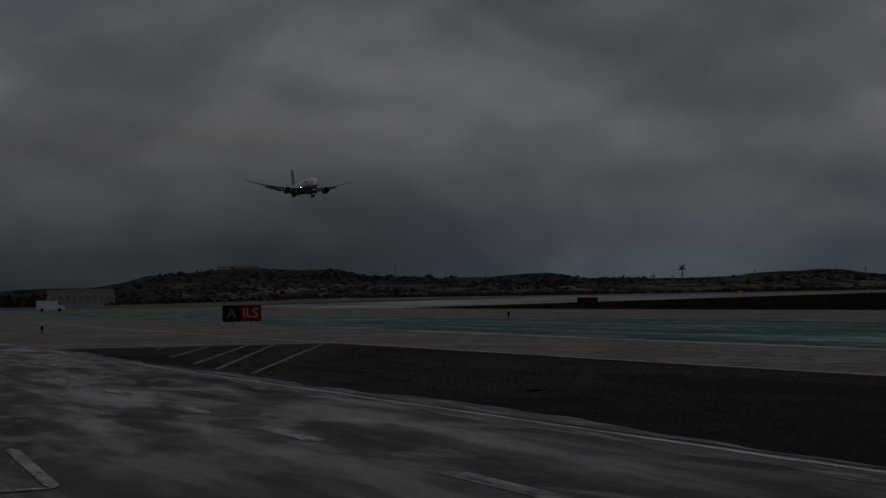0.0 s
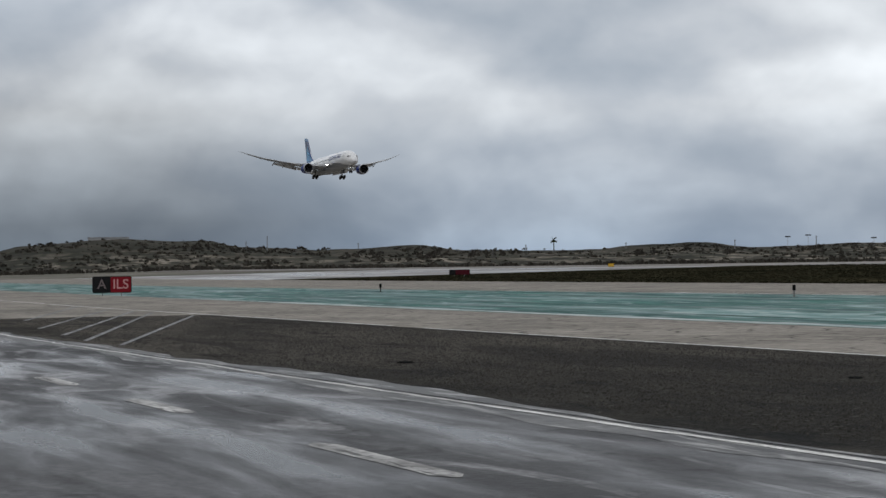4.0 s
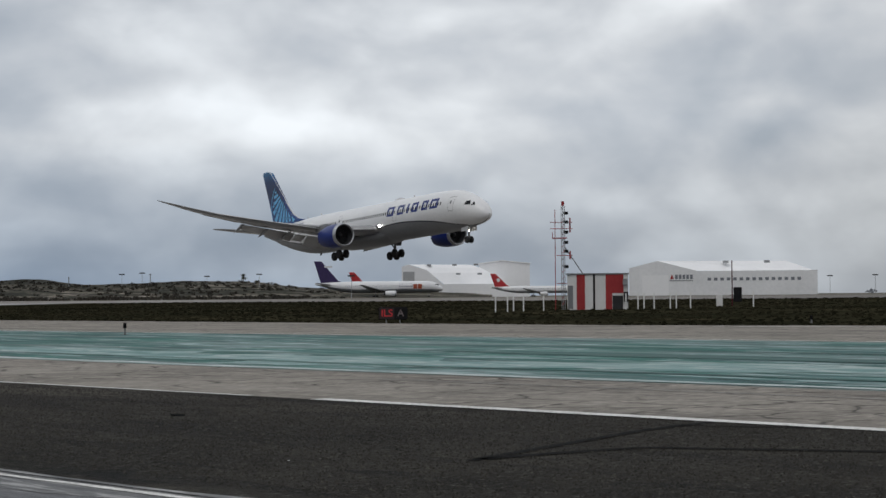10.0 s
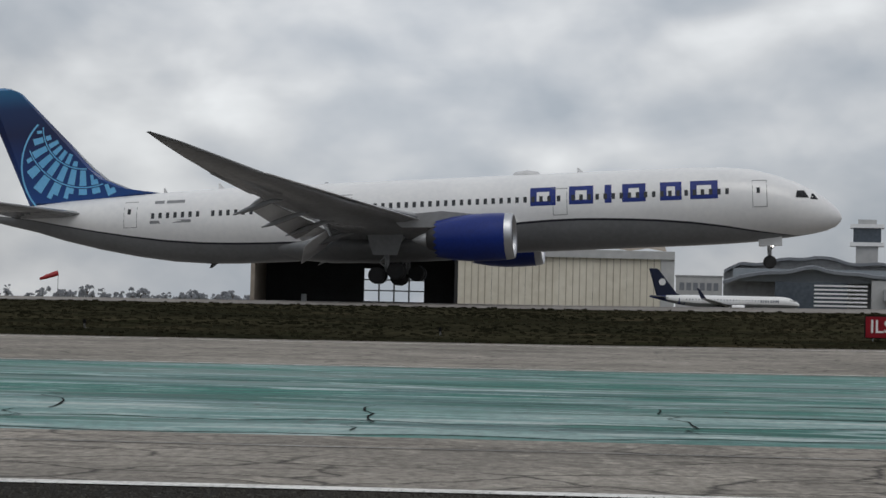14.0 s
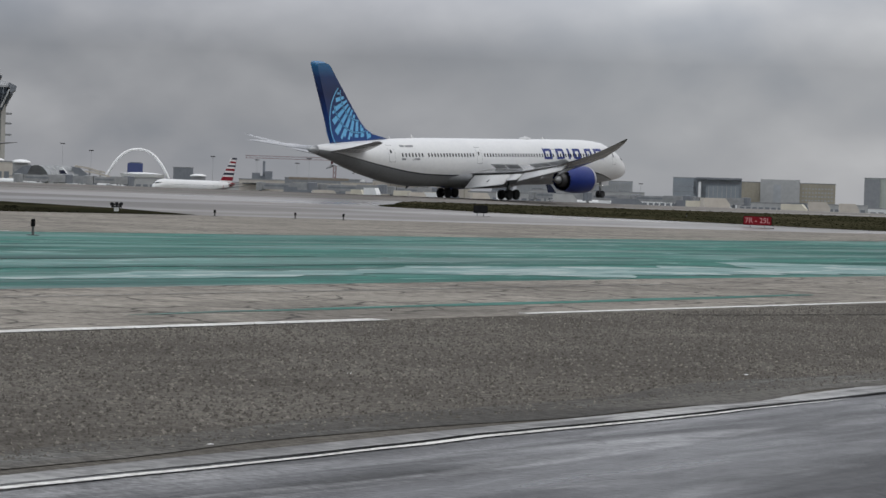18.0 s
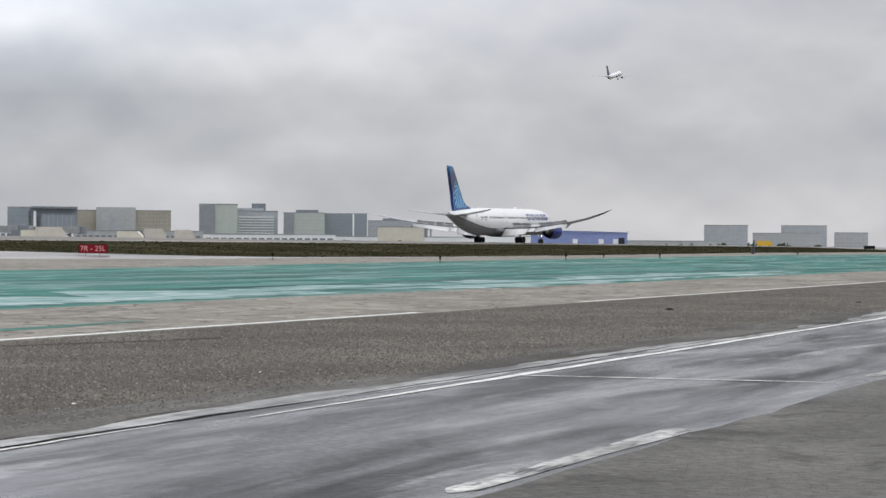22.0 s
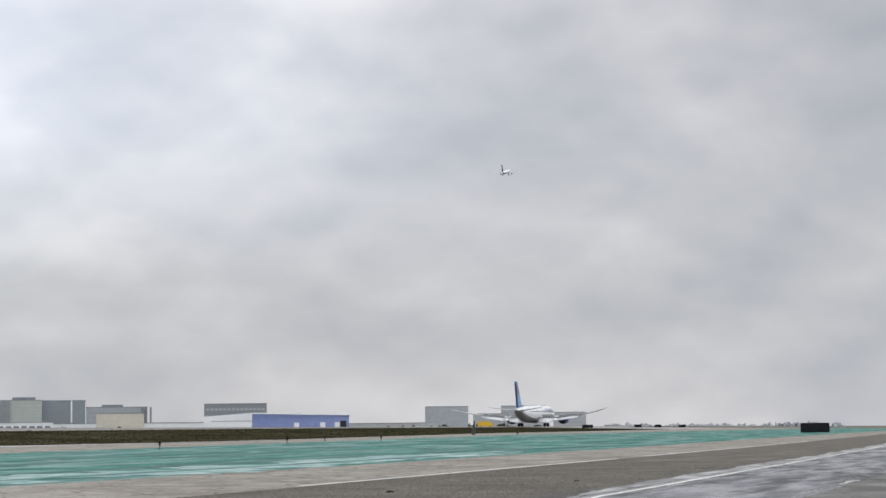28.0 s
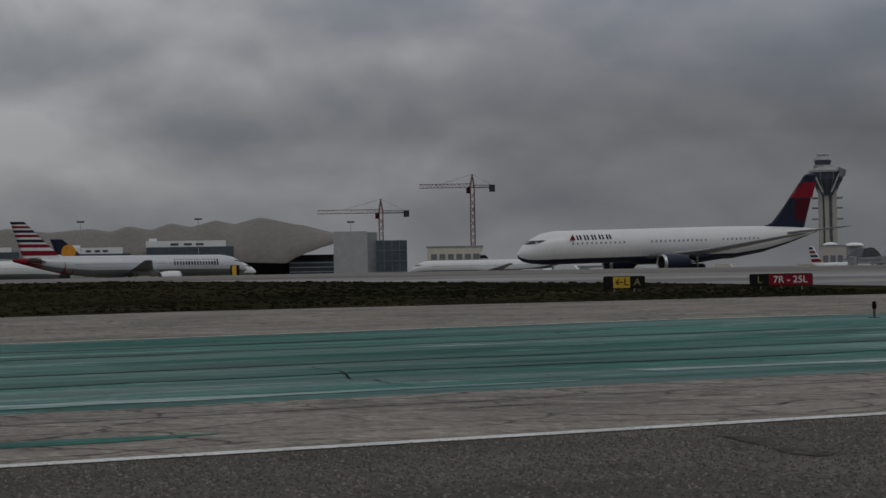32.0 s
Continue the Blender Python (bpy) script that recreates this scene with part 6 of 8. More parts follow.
def far_block(name, label, az0, az1, d, el, depth, wall, floors=0, bays=0, win="glass_mist", fill=(0.7, 0.55), roofbox=None, band=False, group="buildings beyond the field"):
    m, w, azm = site(az0, az1, d)
    h = top_h(el, azm, d)
    t = thing(name, label, "building", m, group)
    part("wall", boxes((-w / 2, w / 2, 0, depth, -1, h)), wall, t)
    part("roof", boxes((-w / 2 - 0.2, w / 2 + 0.2, -0.2, depth + 0.2, h, h + 0.5)), "grey_wall", t)
    if roofbox:
        a, b, e2 = roofbox
        part("roof_plant", boxes((-w / 2 + a * w, -w / 2 + b * w, depth * 0.2, depth * 0.8, h + 0.5, top_h(e2, azm, d))), "slate_wall", t)
    if floors:
        if band:
            for k in range(floors):
                z = h * (k + 0.45) / floors
                part("window_band", boxes((-w / 2 + 0.3, w / 2 - 0.3, -0.08, 0.1, z, z + h / floors * 0.42)), win, t)
        else:
            window_grid(t, -w / 2 + 1, w / 2 - 1, 1.5, h - 1, bays, floors, fill, win)
    return t, w, h


# west: low white building, dunes with scrub, palm, poles
t, w, h = far_block("low_building", "low pale building beside the field", -85.2, -83.55, 900, 0.27, 20, "grey_wall", group="")
window_grid(t, -w / 2 + 1, w / 2 - 1, 1.0, h - 1.0, 9, 1, (0.6, 0.6), "slate_wall")
car = thing("van", "white van parked beyond the taxiway", "van", stand_at(-85.1, 420))
part("body", slab([(-2.6, 0.35), (2.4, 0.35), (2.5, 1.0), (1.9, 1.2), (1.4, 1.95), (-2.6, 2.0)], -0.9, 0.9), "white_paint", car)
part("windscreen", slab([(1.42, 1.25), (1.85, 1.2), (1.4, 1.85), (1.2, 1.85)], -0.95, 0.95), "glass_dark", car)
for x in (-1.6, 1.5):
    for y in (-0.8, 0.8):
        wheel(car, x, y, 0.36, 0.36, 0.24)

DUNE_EL = ((-92, 0.30), (-84.2, 0.30), (-83.4, 0.44), (-82.7, 0.66), (-80.8, 0.77), (-78.0, 0.71), (-77.4, 0.55), (-75.2, 0.48), (-74, 0.50), (-72.7, 0.53), (-71.7, 0.40), (-70.2, 0.40), (-68.1, 0.38), (-66, 0.50), (-64.5, 0.38), (-62.1, 0.43), (-60.1, 0.40), (-58.9, 0.22), (-57, 0.15), (-54, 0.05))


def dune_top(az):
    return float(np.interp(az, [a for a, _ in DUNE_EL], [e for _, e in DUNE_EL]))


verts, faces = [], []
azs = np.arange(-92, -54.2, 0.22)
prof = ((900, 0.0), (960, 0.10), (1020, 0.38), (1080, 0.62), (1140, 0.82), (1200, 1.0), (1300, 0.8), (1450, 0.3))
for az in azs:
    for d, k in prof:
        p = polar(az, d)
        top = 1200 * math.tan(radians(dune_top(az))) + EYE
        g0 = ground_z(p.x, p.y)
        z = g0 - 0.3 + (top - g0) * k + k * 1.6 * noise.fractal((p.x * 0.018, p.y * 0.018, 3), 1.0, 2.0, 5)
        verts.append((p.x, p.y, z))
n = len(prof)
for i in range(len(azs) - 1):
    for k in range(n - 1):
        a = i * n + k
        faces.append((a, a + n, a + n + 1, a + 1))
tagged(raw("dunes", verts, faces, "dune", smooth=True), "low sandy coastal dunes dotted with dark scrub", kind="structure")


def clump(bm, c, r, rng, n=26, flat=0.8):
    """A ragged bush of many small leaf faces."""
    for _ in range(n):
        v = Vector((rng.gauss(0, 1), rng.gauss(0, 1), rng.gauss(0, 1))).normalized() * r * rng.uniform(0.55, 1.05)
        o = Vector(c) + Vector((v.x, v.y, abs(v.z) * flat))
        s = r * rng.uniform(0.22, 0.45)
        a, b = Vector((rng.uniform(-1, 1), rng.uniform(-1, 1), rng.uniform(-0.6, 0.6))).normalized() * s, Vector((rng.uniform(-0.5, 0.5), rng.uniform(-0.5, 0.5), 1)).normalized() * s
        bm.append((o - a - b, o + a - b * 0.6, o + a * 0.7 + b, o - a * 0.8 + b * 0.8))


def leaves(name, label, quads, material, category="bush", kind="stuff", parent=None):
    verts = [v for q in quads for v in q]
    ob = raw(name, verts, [tuple(range(4 * i, 4 * i + 4)) for i in range(len(quads))], material, parent)
    return tagged(ob, label, category, kind=kind) if not parent else ob


rt = random.Random(41)
quads = []
for _ in range(60):
    p = polar(rt.uniform(-87.5, -85.25), rt.uniform(880, 930))
    clump(quads, (p.x, p.y, ground_z(p.x, p.y)), rt.uniform(1.5, 4.4), rt, 26, 0.9)
leaves("grove", "dark grove of low trees beside the field", quads, "leaf", "tree")
r = random.Random(11)
quads = []
for _ in range(3400):
    az = r.uniform(-86, -58)
    k = r.random()
    d = 905 + 290 * k
    p = polar(az, d)
    top = 1200 * math.tan(radians(dune_top(az))) + EYE
    g0 = ground_z(p.x, p.y)
    kk = float(np.interp(d, [q[0] for q in prof], [q[1] for q in prof]))
    z = g0 - 0.3 + (top - g0) * kk
    # scrub gathers in drifts, closest on the western hill
    drift = 0.5 + noise.noise((p.x * 0.018, p.y * 0.018, 1.0)) + (0.25 if az < -76 else 0.0)
    if r.random() < drift:
        clump(quads, (p.x, p.y, z), r.uniform(0.4, 1.5) * (1.3 if r.random() < 0.12 else 1), r, 12, 0.6)
leaves("scrub", "dark coastal scrub bushes on the dunes", quads, "scrub")
quads = []
for _ in range(420):
    az = r.uniform(-84, -59)
    p = polar(az, r.uniform(860, 910))
    clump(quads, (p.x, p.y, ground_z(p.x, p.y)), r.uniform(0.6, 2.2), r, 14, 0.55)
leaves("scrub", "dark hedge of scrub at the foot of the dunes", quads, "scrub")
for az, el0, el1 in ((-69.4, 0.33, 0.705), (-60.6, 0.38, 0.62)):
    d = 1150
    z0, z1 = height_at(el0, d) - 2, height_at(el1, d)
    p = polar(az, d)
    t = thing("palm_tree", "tall palm tree with a round dark crown", "palm tree", pose(p.x, p.y, z0), "palms")
    part("trunk", rods(((0, 0, -1), (0.1, 0, z1 - z0 - 1.5), 0.35, 0.22), n=8), "bark", t)
    q = []
    for k in range(46):
        a, up = r.uniform(0, 2 * math.pi), r.uniform(-0.7, 1.0)
        dirv = Vector((math.cos(a) * math.cos(up), math.sin(a) * math.cos(up), math.sin(up)))
        c = Vector((0.1, 0, z1 - z0 - 1.8))
        side = dirv.cross(Vector((0, 0, 1))).normalized() * 0.32
        q.append((c - side, c + side, c + dirv * 2.2 + side * 0.6 - Vector((0, 0, 0.5)), c + dirv * 2.2 - side * 0.6 - Vector((0, 0, 0.5))))
    leaves("crown", "", q, "leaf", parent=t)
for az, el in ((-76.57, 0.80), (-77.1, 0.68), (-67.6, 0.52), (-70.1, 0.5), (-74.3, 0.6), (-64.9, 0.55), (-62.9, 0.62)):
    d = 1150
    p = polar(az, d)
    z0 = height_at(dune_top(az), d) - 3
    t = thing("pole", "thin utility pole on the dune ridge", "pole", pose(p.x, p.y, z0), "ridge poles")
    part("shaft", rods(((0, 0, -2), (0, 0, height_at(el, d) - z0), 0.28, 0.2), n=6), "steel", t)
    part("crossarm", boxes((-0.8, 0.8, -0.12, 0.12, height_at(el, d) - z0 - 0.6, height_at(el, d) - z0 - 0.3)), "steel", t)
t, w, h = far_block("low_house", "row of low pale roofs along the ridge", -81.0, -80.0, 1210, 0.80, 14, "pale_wall", group="")

# white arched hangar and its taller neighbour
m, w, azm = site(-56.64, -53.45, 1120)
t = thing("hangar", "large white hangar with a curved roof", "hangar", m, "hangars")
h1, h0 = top_h(0.80, azm, 1120), top_h(0.30, azm, 1120)
part("front_wall", slab([(-w / 2, 0), (-w / 2 + 0.33 * w, 0), (-w / 2 + 0.33 * w, h0 * 0.95), (-w / 2 + 0.2 * w, h1 * 0.82), (-w / 2 + 0.05 * w, h1), (-w / 2, h1 * 0.93)], 0, 0.8), "white_roof", t)
prof2 = [(0.02, h1), (0.07, h1 * 0.99), (0.14, h1 * 0.90), (0.22, h1 * 0.74), (0.33, h0)]
vv, ff = [], []
for u, z in prof2:
    vv += [(-w / 2 + u * w, 0.8, z), (-w / 2 + u * w + 0.48 * w, 24, z)]
for i in range(len(prof2) - 1):
    ff.append((2 * i, 2 * i + 1, 2 * i + 3, 2 * i + 2))
raw("roof", vv, ff, "white_roof", t, "bright white curved roof")
part("side_wall", slab([(-w / 2 + 0.33 * w, 0), (w * 0.32, 0), (w * 0.32, h0), (-w / 2 + 0.33 * w, h0)], 0.3, 1.0), "white_roof", t)
part("body", boxes((-w / 2, w * 0.3, 2, 40, 0, h0 * 0.98)), "white_roof", t)
part("door", boxes((-w / 2 + 0.01 * w, -w / 2 + 0.10 * w, -0.1, 0.02, 0, h1 * 0.78)), "pale_wall", t, "pale hangar door")
for u, z in ((0.10, 0.93), (0.30, 0.935), (0.47, 0.94), (0.33, 0.66), (0.50, 0.66)):
    part("vent", boxes((-w / 2 + u * w + 6, -w / 2 + u * w + 8.2, 5.0, 7.0, h1 * z + 0.3, h1 * z + 1.2)), "grey_wall", t)
m, w2, az2 = site(-54.7, -53.43, 1160)
t = thing("hangar", "tall white hall behind the curved hangar", "hangar", m, "hangars")
hh = top_h(0.86, az2, 1160)
part("wall", gable(-w2 / 2, w2 / 2, 0, 40, hh * 0.92, hh, -w2 * 0.05), "white_roof", t)
part("roof", slab([(-w2 / 2 - 0.3, hh * 0.92), (-w2 * 0.05, hh + 0.1), (w2 / 2 + 0.3, hh * 0.92), (w2 / 2 + 0.3, hh * 0.95), (-w2 * 0.05, hh + 0.6), (-w2 / 2 - 0.3, hh * 0.95)], -0.5, 40), "white_roof", t)

# white gabled hangar with a row of windows
m, w, azm = site(-50.95, -46.3, 1000)
t = thing("hangar", "white gabled hangar with a bright roof and a window row", "hangar", m, "hangars")
hr, he = top_h(0.83, azm, 1000), top_h(0.58, azm, 1000)
fx = -w / 2 + 0.36 * w
part("front_wall", slab([(-w / 2, 0), (fx, 0), (fx, he), (-w / 2 + 0.15 * w, hr), (-w / 2, hr * 0.80)], 0, 1), "white_wall", t)
raw("roof", [(-w / 2 + 0.15 * w, 0.9, hr), (fx, 0.9, he), (w / 2, 26, he * 0.97), (w / 2 - 0.16 * w, 26, hr)], [(0, 1, 2, 3)], "white_roof", t, "bright white roof")
part("side_wall", boxes((fx, w / 2, 0.4, 1.2, 0, he * 0.985)), "white_wall", t)
part("body", boxes((-w / 2 + 1, w / 2 - 1, 2, 26, 0, he * 0.95)), "white_wall", t)
part("door", boxes((-w / 2 + 0.07 * w, -w / 2 + 0.21 * w, -0.12, 0.02, 0, he * 0.82)), "white_roof", t, "bright white sliding door")
part("sign_board", boxes((-w / 2 + 0.215 * w, -w / 2 + 0.34 * w, -0.1, 0.02, he * 0.58, he * 0.62)), "grey_wall", t)
for k in range(5):
    part("marking_block", boxes((-w / 2 + (0.245 + 0.02 * k) * w, -w / 2 + (0.259 + 0.02 * k) * w, -0.1, 0.02, he * 0.66, he * 0.84)), "slate_wall", t, "plain dark block of wall marking")
part("marking_block", slab([(-w / 2 + 0.218 * w, he * 0.66), (-w / 2 + 0.238 * w, he * 0.66), (-w / 2 + 0.228 * w, he * 0.86)], -0.1, 0.02), "red", t)
window_grid(t, fx + 0.05 * w, w / 2 - 0.08 * w, he * 0.55, he * 0.75, 15, 1, (0.55, 0.6), "slate_wall", y=0.36)
for u in (0.3, 0.5, 0.72):
    part("roof_vent", boxes((-w / 2 + u * w, -w / 2 + u * w + 2.5, 10, 12, hr * 0.93, hr * 1.0)), "grey_wall", t)

# cream maintenance hangar
m, w, azm = site(-40.66, -32.67, 880)
t = thing("hangar", "large cream maintenance hangar with a dark side opening", "hangar", m, "hangars")
h = top_h(1.42, azm, 880)
a, b = -w / 2, -w / 2 + 0.65 * w
part("fascia", boxes((a, b, -2.5, 40, h * 0.62, h)), "cream", t, "cream upper wall panel")
# darker cream here puts the fascia's shade into the colour
part("door_panel", boxes((a + 0.055 * w, b - 0.01 * w, 0, 0.8, 0, h * 0.62)), "cream_dark", t, "cream door leaf with shade put into its colour")
for k in range(1, 5):
    part("door_seam", boxes((a + (0.055 + 0.117 * k) * w, a + (0.055 + 0.117 * k) * w + 0.25, -0.15, 0.0, 0, h * 0.62)), "tan_roof", t)
# solid block; the shade behind the doors is put into its colour
part("body", boxes((a, b, 8, 40, 0, h * 0.62)), "interior", t, "near-black block with the hangar's inner shade in its colour")
part("corner_pier", boxes((a, a + 1.2, -2.4, 8, 0, h * 0.62)), "cream", t)
part("annex", boxes((b, w / 2, 3, 40, 0, h * 0.93)), "cream", t)
part("annex_low", boxes((b + 0.02 * w, w / 2 - 0.06 * w, -8, 3, 0, h * 0.42)), "cream", t)
for k in range(6):
    part("marking_block", boxes((a + (0.335 + 0.034 * k) * w, a + (0.36 + 0.034 * k) * w, -2.62, -2.5, h * 0.72, h * 0.86)), "slate_wall", t, "plain dark block of wall marking")
part("marking_block", boxes((a + 0.565 * w, a + 0.60 * w, -2.62, -2.5, h * 0.68, h * 0.90)), "blue_wall", t)
for k in range(9):
    part("roof_post", boxes((a + (0.06 + 0.07 * k) * w, a + (0.06 + 0.07 * k) * w + 0.5, 0, 0.5, h, h + 0.9)), "steel", t)
m, w, azm = site(-33.05, -26.1, 840)
t = thing("hangar", "cream hangar with two wide dark door openings", "hangar", m, "hangars")
h = top_h(1.08, azm, 840)
u1 = -w / 2 + 0.42 * w
part("side_wall", boxes((-w / 2, u1, 0, 40, 0, h)), "cream", t)
part("fascia", boxes((u1, w / 2, -1.5, 40, h * 0.66, h * 0.97)), "cream", t)
# near-black block painted as the shade within the door openings
part("interior", boxes((u1 + 1, w / 2 - 0.5, 10, 40, 0, h * 0.66)), "interior", t, "near-black block with the hangar's inner shade in its colour")
for u in (0.43, 0.79, 0.985):
    part("pier", boxes((-w / 2 + u * w, -w / 2 + (u + 0.014) * w, -1.5, 10, 0, h * 0.66)), "cream", t)
part("beam", boxes((u1, w / 2, -1.6, -1.5, h * 0.70, h * 0.74)), "cream_dark", t)
# near-black panels carry the lower storey's shade in their colour
far_block("low_building", "low cream building, shade put into dark panels along its front", -26.1, -23.75, 830, 0.57, 20, "cream_dark", 1, 6, "interior", (0.8, 0.5))
far_block("low_building", "low cream box building", -23.75, -22.52, 820, 0.47, 16, "cream")
t, w, h = far_block("control_building", "pale office block with a stepped roof and small windows", -29.63, -27.75, 1150, 1.57, 16, "white_wall", 4, 9, "slate_wall", (0.5, 0.4), roofbox=(0.2, 0.5, 1.9), group="")

# fuel tanks, low sheds and white structures
for a0, a1, el, mt in ((-22.3, -19.3, 0.20, "tan_roof"), (-22.4, -20.7, 0.50, "white_wall"), (-20.6, -19.0, 0.50, "white_wall"), (-19.1, -17.7, 0.44, "white_wall"), (-18.9, -17.2, 0.52, "pale_wall"), (-17.4, -15.6, 0.45, "white_wall")):
    if mt == "tan_roof":
        far_block("shed", "low brown shed in front of white tanks", a0, a1, 780, el, 12, mt, 1, 9, "red_dark", (0.5, 0.5))
        continue
    m, w, azm = site(a0, a1, 950)
    hh = top_h(el, azm, 950)
    t = thing("storage_tank", "wide white storage tank with railings", "tank", m, "storage tanks")
    part("shell", lathe([(0, w / 2), (hh * 0.94, w / 2), (hh, w / 2 * 0.2)], "Z", 32, (0, w / 2, 0)), mt, t, smooth=False)
    part("rail", lathe([(hh * 0.95, w / 2 + 0.1), (hh * 0.97, w / 2 + 0.12), (hh * 0.99, w / 2 + 0.1)], "Z", 32, (0, w / 2, 0)), "grey_wall", t)
t = thing("lattice_mast", "short dark lattice mast", "mast", stand_at(-20.95, 800))
part("mast", rods(((-1, 0, 0), (-1, 0, 13.5), 0.25), ((1, 0, 0), (1, 0, 11.5), 0.25), ((-1, 0, 2), (1, 0, 6), 0.15), ((1, 0, 6), (-1, 0, 10), 0.15), n=6), "steel", t)


def tree(az, d, h, wide):
    p = polar(az, d)
    t = thing("tree", "distant broad-leaved tree with grey haze put into its colour", "tree", pose(p.x, p.y, ground_z(p.x, p.y)), "distant trees")
    part("trunk", rods(((0, 0, -0.5), (0, 0, h * 0.55), 0.35, 0.2), ((0, 0, h * 0.35), (wide * 0.4, 0, h * 0.7), 0.18, 0.08), ((0, 0, h * 0.4), (-wide * 0.35, 0.3, h * 0.75), 0.18, 0.08), n=6), "bark", t)
    q = []
    for k in range(9):
        clump(q, (r.uniform(-0.95, 0.95) * wide, r.uniform(-0.7, 0.7) * wide, h * r.uniform(0.15, 0.8)), wide * r.uniform(0.3, 0.5), r, 22, 0.9)
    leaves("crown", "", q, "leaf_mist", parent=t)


for _ in range(70):
    az = r.uniform(-16.0, -6.5)
    tree(az, r.uniform(1100, 1300), r.uniform(3.0, 5.5) if r.random() < 0.65 else r.uniform(6.0, 8.5), r.uniform(1.8, 3.6))
for _ in range(26):
    tree(r.uniform(10.5, 21), r.uniform(1300, 1500), r.uniform(4, 8), r.uniform(2, 3.5))
for az in (-45.0, -44.2, -43.0, -42.3, -41.9, -41.4, -41.1):
    tree(az, 1250, r.uniform(2.5, 4.5), 2.4)

# big hangar with a folded roof
m, w, azm = site(-8.06, 2.5, 680)
t = thing("hangar", "large hangar with a folded brown roof and one open bay", "hangar", m, "hangars")
h, ht = top_h(1.5, azm, 680), top_h(2.25, azm, 680)
xm = -w / 2 + 0.49 * w
vv, ff = [], []
nf = 11
for k in range(2 * nf + 1):
    x = -w / 2 + 0.02 * w + 0.96 * w * k / (2 * nf)
    lift = 2.6 if k % 2 else 0.0
    vv += [(x, -1.5, h + 0.3 + lift * 0.35), (x, 16, ht * 0.93 + lift), (x, 36, ht * 0.86 + lift * 0.6)]
for k in range(2 * nf):
    for j in range(2):
        ff.append((3 * k + j, 3 * k + j + 3, 3 * k + j + 4, 3 * k + j + 1))
raw("roof", vv, ff, "tan_roof", t, "folded brown metal roof")
part("fascia", boxes((-w / 2, w / 2, -2.0, -1.4, h - 2.0, h + 0.4)), "pale_wall", t)
for k in range(6):
    xa = xm + (w / 2 - 4 - xm) * k / 6
    part("door_leaf", boxes((xa, xm + (w / 2 - 4 - xm) * (k + 1) / 6 - 0.08, -0.8 - 0.08 * (k % 2), -0.4, 0, h - 2)), "cream", t, "tall cream door leaf")
    for j in range(1, 5):
        xj = xa + (w / 2 - 4 - xm) / 6 * j / 5
        part("door_rib", boxes((xj - 0.12, xj + 0.12, -1.0, -0.78, 0, h - 2)), "cream_dark", t)
part("side_wall", boxes((-w / 2, -w / 2 + 1.2, -1.4, 40, 0, h)), "tan_roof", t)
part("side_wall", boxes((w / 2 - 4, w / 2, -1.4, 40, 0, h)), "pale_wall", t)
bx0, bx1, bz0, bz1 = -w / 2 + 0.255 * w, -w / 2 + 0.405 * w, 1.5, h * 0.66
# rear wall, ceiling and partition near-black, bay shade put into their colour
for spec in ((-w / 2, bx0, 39, 40, 0, h), (bx1, w / 2, 39, 40, 0, h), (bx0, bx1, 39, 40, bz1, h), (bx0, bx1, 39, 40, 0, bz0)):
    part("rear_wall", boxes(spec), "interior", t, "near-black rear wall round a window opening, bay shade in its colour")
part("ceiling", boxes((-w / 2, w / 2, -1, 39, h - 0.4, h)), "interior", t)
part("partition", boxes((xm - 1, xm, -0.5, 39, 0, h)), "interior", t)
for k in range(1, 4):
    part("glazing_bar", boxes((bx0 + (bx1 - bx0) * k / 4 - 0.25, bx0 + (bx1 - bx0) * k / 4 + 0.25, 38.7, 39.1, bz0, bz1)), "steel", t)
for k in (0.33, 0.66):
    part("glazing_bar", boxes((bx0, bx1, 38.7, 39.1, bz0 + (bz1 - bz0) * k - 0.2, bz0 + (bz1 - bz0) * k + 0.2)), "steel", t)
part("work_stand", boxes((bx0 - 18, bx0 - 16.5, 15, 17, 0, 3.2)), "steel", t)

# dark terminal with a wavy roof and its small tower
m, w, azm = site(3.8, 8.6, 760)
t = thing("terminal", "dark glassy concourse with a gently waved roof", "terminal", m)
h = top_h(1.48, azm, 760)
ROOF_A, ROOF_E = (3.7, 4.15, 4.6, 5.1, 5.5, 5.95, 6.4, 6.8, 7.2, 7.6, 8.1, 8.7), (1.10, 1.30, 1.33, 1.41, 1.46, 1.52, 1.46, 1.39, 1.36, 1.36, 1.32, 1.25)
rim = [(760 * math.tan(radians(a - azm)), top_h(e, a, 760) - 0.9) for a, e in zip(ROOF_A, ROOF_E)]
part("wall", slab([(rim[0][0], 0), (rim[-1][0], 0)] + rim[::-1], 8, 30), "grey_wall", t)
for drop, y0, y1, nm in ((0.0, 6, 34, "roof"), (0.30, -2, 7, "lower_roof")):
    vv, ff = [], []
    for k in range(49):
        az = 3.72 + 4.9 * k / 48
        x = 760 * math.tan(radians(az - azm))
        z = top_h(float(np.interp(az, ROOF_A, ROOF_E)) - drop, az, 760) + 0.35 * math.sin(k * 0.55 + drop * 9)
        vv += [(x, y0, z), (x, y1, z + 0.6), (x, y1, z - 0.6), (x, y0, z - 1.0)]
    for k in range(48):
        for q in range(4):
            ff.append((4 * k + q, 4 * k + 4 + q, 4 * k + 4 + (q + 1) % 4, 4 * k + (q + 1) % 4))
    raw(nm, vv, ff, "slate_wall", t, "dark waved roof")
part("clerestory", boxes((-w / 2 + 2, w / 2 - 2, 3, 4, h * 0.55, h * 0.78)), "glass_mist", t, "pale glazed band between the roofs")
